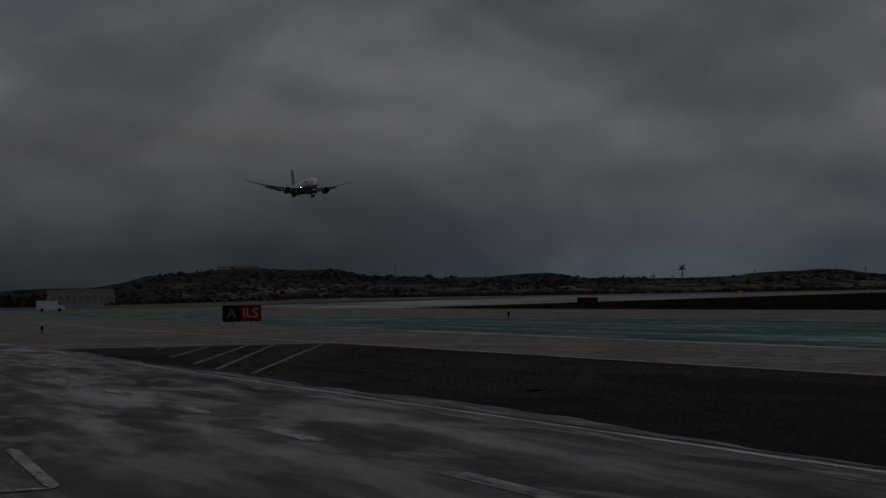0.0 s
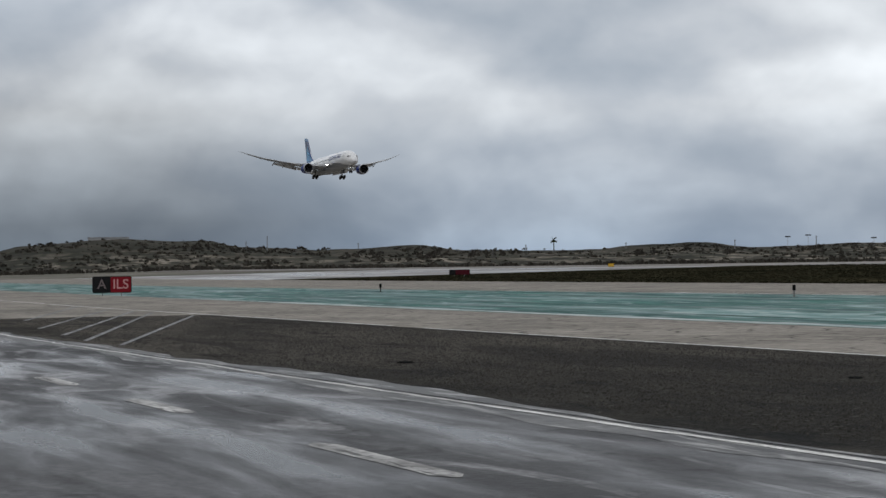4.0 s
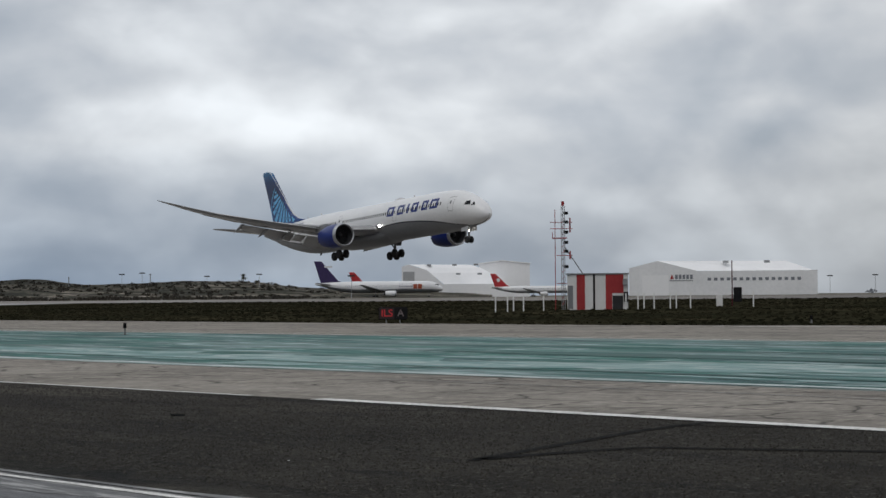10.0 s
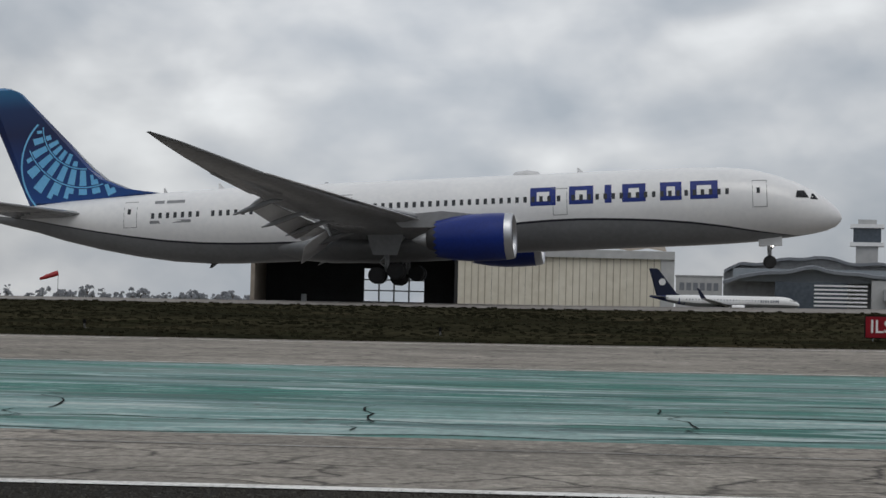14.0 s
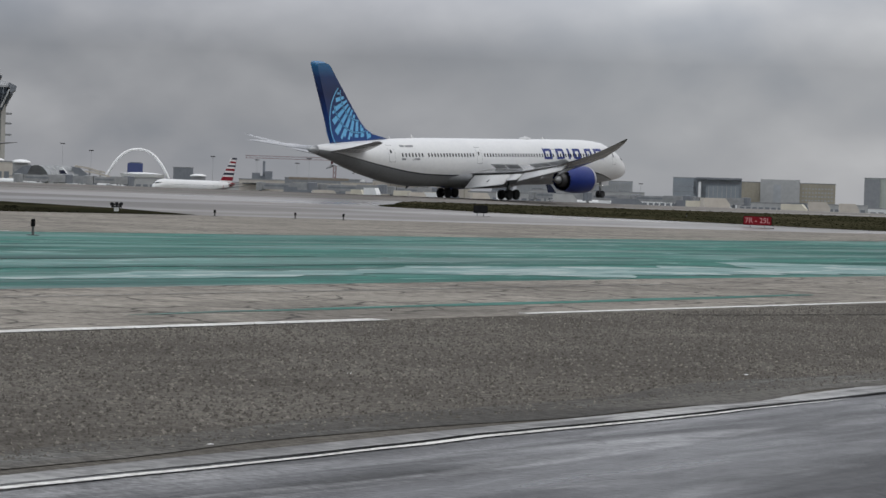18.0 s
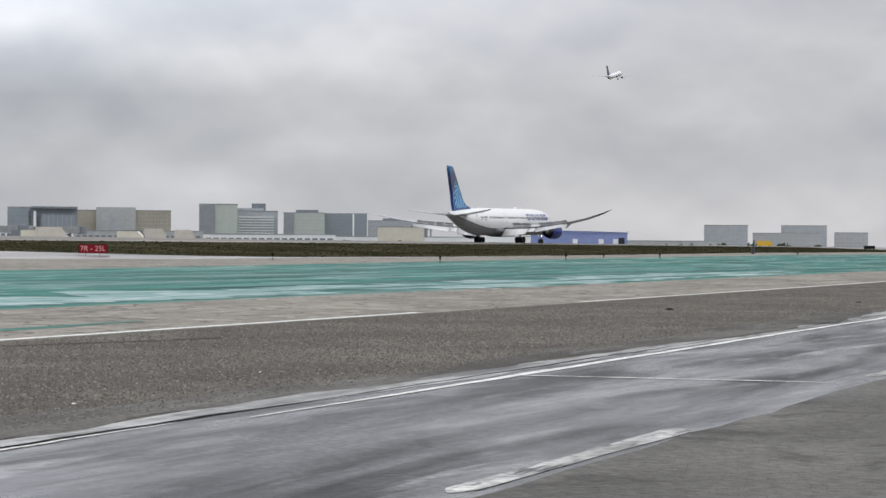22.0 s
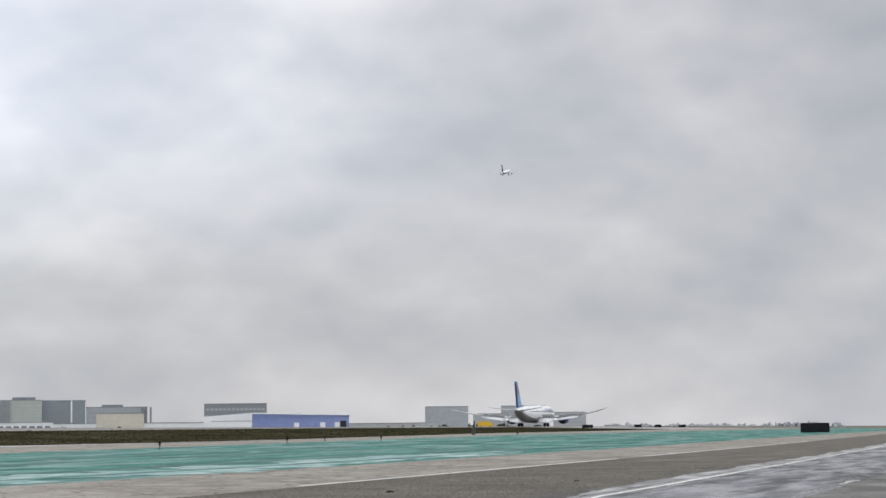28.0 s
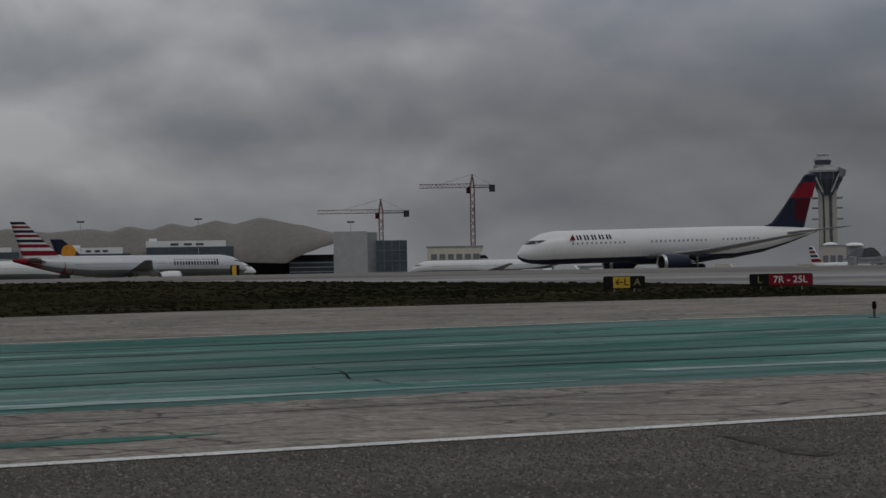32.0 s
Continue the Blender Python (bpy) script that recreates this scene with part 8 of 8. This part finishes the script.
# boarding bridges reaching out from the terminals
for az, d, turn, L in ((42.75, 905, 20, 17), (43.35, 930, -35, 20), (44.35, 900, 30, 15), (48.75, 935, -25, 20), (49.6, 980, 25, 16), (50.4, 930, -15, 22), (51.9, 960, 35, 18), (55.6, 990, -20, 22), (56.9, 1010, 20, 20), (58.1, 1000, -30, 24), (59.6, 1020, 15, 20)):
    t = thing("boarding_bridge", "grey boarding bridge at a far gate", "boarding bridge", stand_at(az, d, turn), "boarding bridges")
    part("tunnel", boxes((-L / 2, L * 0.12, -1.5, 1.5, 4.1, 6.6), (L * 0.1, L / 2, -1.7, 1.7, 3.9, 6.9), bevel=0.08), "grey_wall", t, "corrugated grey tunnel")
    part("cab", lathe([(3.6, 0.4), (3.6, 2.2), (7.1, 2.2), (7.3, 0.3)], "Z", 12, (L / 2 + 1.4, 0, 0)), "slate_wall", t, "dark round cab")
    part("rotunda", lathe([(3.6, 0.4), (3.6, 1.9), (6.8, 1.9), (7.0, 0.3)], "Z", 14, (-L / 2 - 1.6, 0, 0)), "grey_wall", t)
    part("column", rods(((-L / 2 - 1.6, 0, 0), (-L / 2 - 1.6, 0, 3.7), 0.7), n=8), "slate_wall", t)
    part("drive_leg", rods(((L * 0.3, -1.2, 0), (L * 0.3, -1.2, 4.0), 0.3), ((L * 0.3, 1.2, 0), (L * 0.3, 1.2, 4.0), 0.3), n=6), "slate_wall", t)
    part("window_strip", boxes((-L * 0.46, L * 0.08, -1.56, -1.49, 5.2, 5.9)), "slate_wall", t)

# round-tiered office building
m, w, azm = site(53.87, 54.43, 1300)
t = thing("round_tower", "grey tiered drum-shaped control tower", "tower", m)
h = top_h(1.28, azm, 1300)
for k in range(7):
    z0, z1 = h * (0.10 + 0.12 * k), h * (0.10 + 0.12 * (k + 1))
    part("tier", lathe([(z0, w * 0.47), (z1 - (z1 - z0) * 0.22, w * 0.47)], "Z", 28, (0, 6, 0)), "slate_wall", t, "dark window storey")
    part("sill", lathe([(z1 - (z1 - z0) * 0.30, w * 0.48), (z1 - (z1 - z0) * 0.24, w * 0.515), (z1, w * 0.515), (z1 + 0.1, w * 0.46)], "Z", 28, (0, 6, 0)), "white_wall" if k == 6 else "slate_mist", t, "projecting storey ledge")
part("base", boxes((-w * 0.4, w * 0.4, 0, 12, 0, h * 0.11)), "grey_wall", t)
part("cab", lathe([(h * 0.94, w * 0.36), (h * 0.965, w * 0.36), (h * 0.97, w * 0.30), (h * 1.0, w * 0.30)], "Z", 20, (0, 6, 0)), "slate_wall", t)
part("cab_roof", lathe([(h * 1.02, w * 0.28), (h * 1.035, w * 0.28), (h * 1.04, w * 0.1)], "Z", 20, (0, 6, 0)), "pale_wall", t)

t, w, h = far_block("car_park", "long pale ribbed building under a dark upper slab", 54.5, 57.4, 1450, 0.79, 40, "mist_wall")
for k in range(44):
    x = -w / 2 + w * (k + 0.5) / 44
    part("rib", boxes((x - 0.28, x + 0.28, -0.7, 0.1, 0.5, h - 0.8)), "pale_wall", t)
    if k % 11 == 5:
        part("louvre", boxes((x + 0.5, x + 7.5, -0.9, -0.6, h * 0.62, h * 0.70)), "slate_mist", t)
for x0, x1, e in ((-0.29, 0.20, 0.95), (-0.06, 0.08, 0.985)):
    part("upper_slab", boxes((w * x0, w * x1, 4, 30, h + 0.5, top_h(e, 56, 1450))), "slate_wall", t, "dark upper storey")
part("slab_edge", boxes((w * -0.295, w * 0.205, 3.6, 30.4, h + 2.2, h + 2.7)), "grey_wall", t)
t, w, h = far_block("office_block", "blue-grey glazed office building with stepped front", 58.4, 60.1, 1500, 0.93, 30, "glass_mist", 6, 9, "slate_mist", (0.85, 0.35))
part("glass_bay", boxes((-w * 0.02, w * 0.46, -4, 0, 0, h * 0.80)), "glass_mist", t, "paler glazed bay")
part("glass_bay", boxes((-w * 0.5, -w * 0.2, -3, 0, 0, h * 0.92)), "glass_mist", t)
part("roof_slab", boxes((-w * 0.17, w * 0.5, -5, 20, h * 0.97, h * 1.03)), "slate_wall", t, "dark roof slab")
part("white_pier", boxes((-w * 0.13, -w * 0.09, -4.4, -2, 0, h * 0.9)), "white_wall", t)
for k in range(7):
    part("mullion", boxes((w * (0.02 + 0.065 * k), w * (0.026 + 0.065 * k), -4.2, -4, 0, h * 0.80)), "pale_wall", t)
for k in range(1, 6):
    part("floor_line", boxes((-w * 0.5, -w * 0.2, -3.15, -3, h * 0.15 * k, h * 0.15 * k + 0.5)), "slate_mist", t)
t, w, h = far_block("hotel", "large beige hotel block with a taller middle", 60.1, 62.4, 1550, 0.87, 30, "cream_dark", 0)
part("middle_block", boxes((-w * 0.30, w * 0.12, -3, 20, 0, h * 1.10)), "pale_wall", t)
part("recess", boxes((-w * 0.16, -w * 0.08, -3.2, -2.9, 0, h * 0.95)), "mist_wall", t)
window_grid(t, w * 0.14, w * 0.48, 2, h - 2, 10, 7, (0.5, 0.3), "mist_wall")
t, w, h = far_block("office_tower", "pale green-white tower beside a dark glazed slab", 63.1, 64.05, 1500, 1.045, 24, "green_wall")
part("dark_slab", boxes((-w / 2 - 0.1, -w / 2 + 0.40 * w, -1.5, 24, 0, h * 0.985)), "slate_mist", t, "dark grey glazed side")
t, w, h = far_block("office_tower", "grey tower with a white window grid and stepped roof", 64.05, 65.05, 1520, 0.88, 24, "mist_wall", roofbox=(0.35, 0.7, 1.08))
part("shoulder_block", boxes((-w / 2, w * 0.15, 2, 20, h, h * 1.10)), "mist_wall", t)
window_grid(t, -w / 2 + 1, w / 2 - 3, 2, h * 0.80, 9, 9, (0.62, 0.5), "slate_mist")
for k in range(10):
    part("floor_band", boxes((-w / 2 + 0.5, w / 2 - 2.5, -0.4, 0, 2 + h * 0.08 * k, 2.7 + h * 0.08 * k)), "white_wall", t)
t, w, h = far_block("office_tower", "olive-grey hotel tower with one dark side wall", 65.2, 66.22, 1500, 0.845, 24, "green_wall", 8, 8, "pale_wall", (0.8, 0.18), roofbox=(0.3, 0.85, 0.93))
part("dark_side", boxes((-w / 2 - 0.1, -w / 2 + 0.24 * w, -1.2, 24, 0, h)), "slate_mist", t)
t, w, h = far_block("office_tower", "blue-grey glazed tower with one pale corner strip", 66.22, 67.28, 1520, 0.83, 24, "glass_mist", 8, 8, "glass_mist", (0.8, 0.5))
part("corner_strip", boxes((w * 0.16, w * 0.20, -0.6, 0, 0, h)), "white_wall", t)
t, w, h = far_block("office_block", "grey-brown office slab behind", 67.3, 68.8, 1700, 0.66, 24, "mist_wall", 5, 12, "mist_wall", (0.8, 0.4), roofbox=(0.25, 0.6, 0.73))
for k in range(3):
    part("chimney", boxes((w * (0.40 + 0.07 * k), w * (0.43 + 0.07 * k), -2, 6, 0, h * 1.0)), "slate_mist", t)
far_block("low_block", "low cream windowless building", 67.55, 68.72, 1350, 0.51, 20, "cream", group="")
far_block("office_block", "dark flat-roofed block with haze put into its colour", 70.2, 71.75, 1800, 0.72, 30, "slate_mist", 3, 14, "mist_wall", (0.8, 0.3))
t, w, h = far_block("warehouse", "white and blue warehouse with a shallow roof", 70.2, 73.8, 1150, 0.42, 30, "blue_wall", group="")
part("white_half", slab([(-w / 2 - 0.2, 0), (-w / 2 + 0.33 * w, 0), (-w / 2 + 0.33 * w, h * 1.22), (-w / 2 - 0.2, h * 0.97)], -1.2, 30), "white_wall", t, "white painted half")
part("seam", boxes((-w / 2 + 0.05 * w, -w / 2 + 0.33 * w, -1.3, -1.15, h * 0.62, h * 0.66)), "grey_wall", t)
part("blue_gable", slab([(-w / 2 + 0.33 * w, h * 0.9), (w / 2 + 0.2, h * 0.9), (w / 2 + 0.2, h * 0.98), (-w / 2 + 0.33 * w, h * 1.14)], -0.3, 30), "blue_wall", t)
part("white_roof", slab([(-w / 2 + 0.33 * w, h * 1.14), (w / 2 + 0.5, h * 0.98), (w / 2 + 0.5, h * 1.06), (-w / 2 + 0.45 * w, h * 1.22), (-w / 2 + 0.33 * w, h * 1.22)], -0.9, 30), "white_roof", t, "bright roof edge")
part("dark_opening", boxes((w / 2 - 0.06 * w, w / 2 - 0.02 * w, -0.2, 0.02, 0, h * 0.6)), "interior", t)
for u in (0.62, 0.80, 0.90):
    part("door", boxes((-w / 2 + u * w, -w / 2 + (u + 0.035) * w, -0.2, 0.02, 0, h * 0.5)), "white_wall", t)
far_block("office_block", "plain grey block with haze put into its colour", 75.7, 76.78, 2000, 0.60, 30, "mist_wall")
far_block("office_block", "pale stepped blocks with haze-coloured windows", 76.9, 78.55, 2000, 0.41, 30, "pale_wall", 3, 10, "mist_wall")
far_block("office_block", "grey-blue block with haze put into its colour", 77.6, 78.72, 2100, 0.60, 30, "mist_wall")
far_block("office_block", "pale glazed block with haze put into its colour", 78.9, 79.72, 2100, 0.43, 30, "mist_wall", 3, 8, "pale_wall")
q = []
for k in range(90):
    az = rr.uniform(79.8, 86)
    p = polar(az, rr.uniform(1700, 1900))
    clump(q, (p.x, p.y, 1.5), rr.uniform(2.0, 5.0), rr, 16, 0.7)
leaves("far_trees", "distant trees with haze put into their colour", q, "mist_wall", "tree")
q = []
for k in range(60):
    az = rr.uniform(58, 79)
    p = polar(az, rr.uniform(1250, 1400))
    clump(q, (p.x, p.y, ground_z(p.x, p.y)), rr.uniform(1.2, 3.2), rr, 16, 0.8)
leaves("far_trees", "small dark trees among the far buildings", q, "leaf", "tree")
t = thing("beacon_cone", "dark slender cone marker beside the runway", "marker", stand_at(76.9, 400))
part("cone", rods(((0, 0, 0), (0.2, 0, 2.4), 0.35, 0.1), n=8), "dark_metal", t)
t = thing("yellow_vehicle", "yellow vehicle beside the far runway end", "vehicle", stand_at(77.2, 1200))
part("body", slab([(-4, 0.5), (4, 0.5), (4, 2.0), (2.6, 3.4), (-4, 3.4)], -1.2, 1.2), "sign_yellow", t)
for x in (-2.5, 2.5):
    wheel(t, x, -1.1, 0.5, 0.5, 0.4)
    wheel(t, x, 1.1, 0.5, 0.5, 0.4)


# ---- parked and waiting aircraft ----
def park(ob, az0, az1, d, nose_right=True, turn=0.0, dip=0.0):
    azm = (az0 + az1) / 2
    p = polar(azm, d)
    ob.matrix_world = pose(p.x, p.y, ground_z(p.x, p.y) + dip * 0.15, 0, dip, -azm + (0 if nose_right else 180) + turn)


park(parked_airliner("cargo_airliner", "white cargo twin-jet with a dark purple tail", 55, 16.0, "purple", blocks=("purple", 13.2, 3, 1.75, 0.25, 2.3, -0.9), rad=2.55), -58.90, -55.71, 985)
cargo = bpy.data.objects["cargo_airliner"]
for k in range(2):
    part("marking_block", boxes((27.5 - 10.8 - 1.95 * k, 27.5 - 9.1 - 1.95 * k, -2.59, -2.4, 3.9, 5.9)), "orange", cargo, "plain orange block of fuselage marking")
part("fin_mark", boxes((-23.5, -20.0, -0.36, 0.36, 13.2, 13.9)), "white_paint", cargo)
park(parked_airliner("red_tail_airliner", "white airliner with a red tail and pale tail mark", 40, 10.4, "tail_bright", finmark=("white_paint", 0.8), rad=1.65), -54.42, -52.15, 1020)
park(parked_airliner("red_tail_airliner", "white airliner with a red tail behind the hangars", 50, 14.0, "tail_bright"), -58.15, -55.45, 1250)
park(parked_airliner("striped_airliner", "white airliner with a red and blue striped tail", 39.5, 10.6, "white_paint", bands=((0.0, 0.13, "tail_red"), (0.26, 0.40, "navy"), (0.52, 0.66, "tail_red"), (0.78, 0.92, "navy")), winglet="silver_paint"), -39.72, -36.7, 760, nose_right=False)
park(parked_airliner("navy_tail_airliner", "white and grey narrow-body with a navy tail", 39.5, 12.6, "navy", winglet="navy", finmark=("silver_paint", 1.6)), -29.8, -26.2, 630, nose_right=False)
park(parked_airliner("grey_airliner", "white airliner with a dark engine seen nose-on", 36, 9.0, "white_paint", cowl="navy"), -27.9, -24.9, 660, nose_right=False)
park(parked_airliner("navy_tail_airliner", "white narrow-body with a dark blue tail and blue rear body", 39.5, 11.2, "navy_deep", finmark=("white_paint", 0.9), winglet="navy_deep", rad=1.55, rear="navy", stance=1.75, blocks=("slate_wall", 5.5, 4, 0.9, 0.4, 0.7, -0.1)), 1.9, 5.62, 610)
park(parked_airliner("flag_tail_airliner", "white airliner with thin blue and red tail stripes", 44, 11.5, "white_paint", bands=((0.30, 0.42, "navy"), (0.50, 0.60, "navy"), (0.68, 0.78, "tail_red"))), 8.4, 11.5, 870, nose_right=False)
park(parked_airliner("small_airliner", "white airliner far across the apron", 38, 11, "white_paint"), 14.6, 16.9, 950)
park(parked_airliner("striped_airliner", "silver wide-body with a red and blue striped tail", 73.9, 18.6, "white_paint", rear="tail_red", body="silver_paint", lower="belly_grey", cowl="white_paint",
                     bands=((-0.05, 0.10, "tail_red"), (0.20, 0.30, "tail_red"), (0.36, 0.45, "navy_deep"), (0.52, 0.60, "tail_red"), (0.66, 0.74, "navy_deep"), (0.80, 0.87, "tail_red"), (0.92, 1.0, "navy_deep")), blocks=("navy_deep", 10.8, 8, 1.45, 0.4, 1.8, 0.0)), 21.45, 27.1, 668, turn=25)
park(parked_airliner("crane_tail_airliner", "white wide-body with a dark blue tail and yellow disc", 73, 17.6, "navy_deep", finmark=("amber", 2.6)), 22.0, 27.6, 830)
park(parked_airliner("white_airliner", "white airliner parked nose-out at the terminal", 70, 12, "white_paint"), 17.0, 22.6, 740)
park(parked_airliner("waiting_airliner", "white twin-jet with a navy and red tail waiting", 55, 14.75, "navy_deep", lower="navy_deep", cowl="navy_deep", split=2.32, lead=1.3, each=True, rad=2.5, stance=1.75, fairing=True, gaps=((17.5, 21.2), (32.3, 34.4)), bands=((0.50, 0.82, "tail_red"),), blocks=("navy_deep", 9.0, 5, 0.85, 0.45, 0.75, 1.0)), 33.97, 41.52, 352, nose_right=False, turn=34, dip=1.1)
delta = bpy.data.objects["waiting_airliner"]
part("fin_band", slab([(-23.2, 7.6), (-23.0, 9.4), (-23.4, 10.7), (-26.2, 10.7), (-25.6, 9.0), (-24.9, 7.2)], -0.305, 0.305), "red_dark", delta, "dark red lower tail band")
part("marking_block", slab([(27.5 - 8.6, 5.25), (27.5 - 7.7, 5.25), (27.5 - 8.15, 6.1)], 2.30, 2.46), "tail_red", delta)
park(parked_airliner("striped_airliner", "white wide-body with a red and blue striped tail", 62, 20.3, "white_paint", rear="tail_red", bands=((0.0, 0.16, "tail_red"), (0.24, 0.34, "navy_deep"), (0.42, 0.52, "tail_red"), (0.60, 0.68, "navy_deep"), (0.76, 0.84, "tail_red"), (0.92, 1.0, "navy_deep"))), 45.35, 47.6, 1120, nose_right=False, turn=50)
park(parked_airliner("striped_airliner", "white narrow-body with a red and blue striped tail", 40, 12, "white_paint", bands=((0.0, 0.2, "tail_red"), (0.3, 0.45, "navy_deep"), (0.55, 0.7, "tail_red"), (0.8, 0.95, "navy_deep"))), 41.17, 42.64, 940, turn=-48)
park(parked_airliner("white_airliner", "white narrow-body nosed in at a far gate", 38, 10.5, "white_paint", bands=((0.5, 0.8, "navy_deep"),)), 43.3, 44.7, 950, turn=-40)
park(parked_airliner("striped_airliner", "white narrow-body with a red and blue striped tail", 40, 12, "white_paint", bands=((0.0, 0.25, "navy_deep"), (0.4, 0.6, "tail_red"))), 48.9, 50.6, 1200, nose_right=False)
park(parked_airliner("white_airliner", "white airliner with a dark tail on the apron", 48, 13.5, "white_paint", wing="pale_wall"), 31.9, 34.4, 700, nose_right=False)
park(parked_airliner("striped_airliner", "white narrow-body with a striped tail at a gate", 36, 11.5, "white_paint", bands=((0.2, 0.4, "navy_deep"), (0.6, 0.8, "navy_deep"))), 33.2, 34.9, 900)
park(parked_airliner("white_airliner", "white airliner with a dark tail at a gate", 40, 13, "navy_deep"), 55.3, 57.1, 1200)


def motions():
    # the landing: time, east, north, height, pitch, heading off the runway's line, roll
    rows = [(t, pose(x, y, z, r, -p, h)) for t, x, y, z, p, h, r in FLIGHT]
    walk(jet, rows)
    # the wings carry the load in flight and settle after touchdown
    for s, wing in jet_wings.items():
        settled = []
        for t, a in ((0.0, 0.0), (14.8, 0.0), (15.8, 1.8), (17.0, 3.2), (18.0, 3.9), (20.0, 4.6), (24.0, 5.4), (28.0, 6.0), (32.0, 6.0)):
            turn = Matrix.Rotation(radians(-s * a), 4, "X")
            root = Vector((0, s * 2.8, 4.0))
            settled.append((t, Matrix.Translation(root) @ turn @ Matrix.Translation(-root)))
        walk(wing, settled)
    # the gear legs take the weight, and the bogies come level
    for leg in jet_gear:
        walk(leg, [(t, pose(0, 0, z)) for t, z in ((0.0, 0.0), (14.6, 0.0), (16.0, 0.3), (32.0, 0.3))])
    for bogie, x, y in jet_bogies:
        walk(bogie, [(t, pose(x, y, z, 0, a, 0)) for t, z, a in ((0.0, 0.66, -11), (14.4, 0.66, -11), (15.2, 0.80, -3), (16.0, 0.96, -1), (32.0, 0.96, 0))])
    # the spoilers stand up once the wheels are down
    for panel, seat in jet_spoilers:
        walk(panel, [(t, seat @ Matrix.Rotation(radians(a), 4, "X")) for t, a in ((0.0, 0), (14.8, 0), (15.8, 30), (17.0, 36), (32.0, 36))])
    # the cargo jet taxies slowly up the far apron and stops
    seat = cargo.matrix_world.copy()
    walk(cargo, [(t, seat @ pose(dx, 0, 0)) for t, dx in ((0.0, -30.0), (4.0, -17.0), (6.0, -10.8), (7.0, -7.7), (8.0, -3.9), (9.0, -0.4), (10.0, 1.6), (11.0, 2.7), (12.5, 3.2), (32.0, 3.2))])
    walk(departing, [(t, pose(x, 500.0, z, 0, -p, 0)) for t, x, z, p in CLIMB])


FLIGHT = [
    (0.0, -1143, 225.3, 52.9, 1.7, -0.6, -0.8), (2.0, -954.4, 216.6, 42.8, 1.4, -0.8, -0.8), (4.0, -776, 207.5, 32.6, 1.6, -0.2, -0.8), (6.0, -599, 198.1, 22.85, 1.9, 0.6, -0.8), (7.0, -522, 196, 18.5, 1.6, -0.3, -0.9), (8.0, -443, 192.6, 14.3, 1.5, -1.8, -0.1), (9.0, -368, 190.1, 10.3, 2.5, -2.3, 0.15), (10.0, -297.8, 189.3, 7.4, 3.45, -2.7, 0.7),
    (11.0, -227.6, 188.5, 5.83, 3.65, -3.25, 0.5), (12.0, -157.4, 187, 4.86, 3.3, -3.6, -0.1), (13.0, -86.5, 184.9, 4.15, 3.45, -4.5, 0.6), (14.0, -14.9, 180.8, 3.52, 3.4, -5.4, 0.0), (15.0, 48.5, 179, 3.1, 3.5, -3.2, 0.2), (16.0, 109.5, 178.2, 2.85, 3.3, -0.5, 0.25), (17.0, 170.9, 177.6, 2.78, 2.85, 1.2, 0.26), (18.0, 238.2, 176.8, 2.7, 2.05, 0.4, 0.3),
    (20.0, 364, 173.3, 2.66, 0.6, -0.3, 0), (22.0, 489, 172.5, 2.62, 0.55, -0.3, 0), (24.0, 610.8, 172, 2.62, 0.55, -0.3, 0), (26.0, 727, 172.2, 2.62, 0.55, 0, 0), (28.0, 839.6, 172.5, 2.62, 0.6, 0.4, 0.2), (30.0, 948, 173, 2.65, 0.55, 0, 0), (32.0, 1052, 173, 2.65, 0.55, 0, 0)]
CLIMB = [(0.0, 60, 3, 0), (8.0, 420, 3, 0), (13.0, 800, 3, 2), (16.0, 1085, 28, 9), (19.0, 1388, 73, 10), (21.0, 1584, 111.6, 10), (23.0, 1783, 151, 10), (25.0, 1988, 193, 10), (28.0, 2312, 266, 10), (29.5, 2472, 298, 10), (32.0, 2740, 350, 10)]
motions()
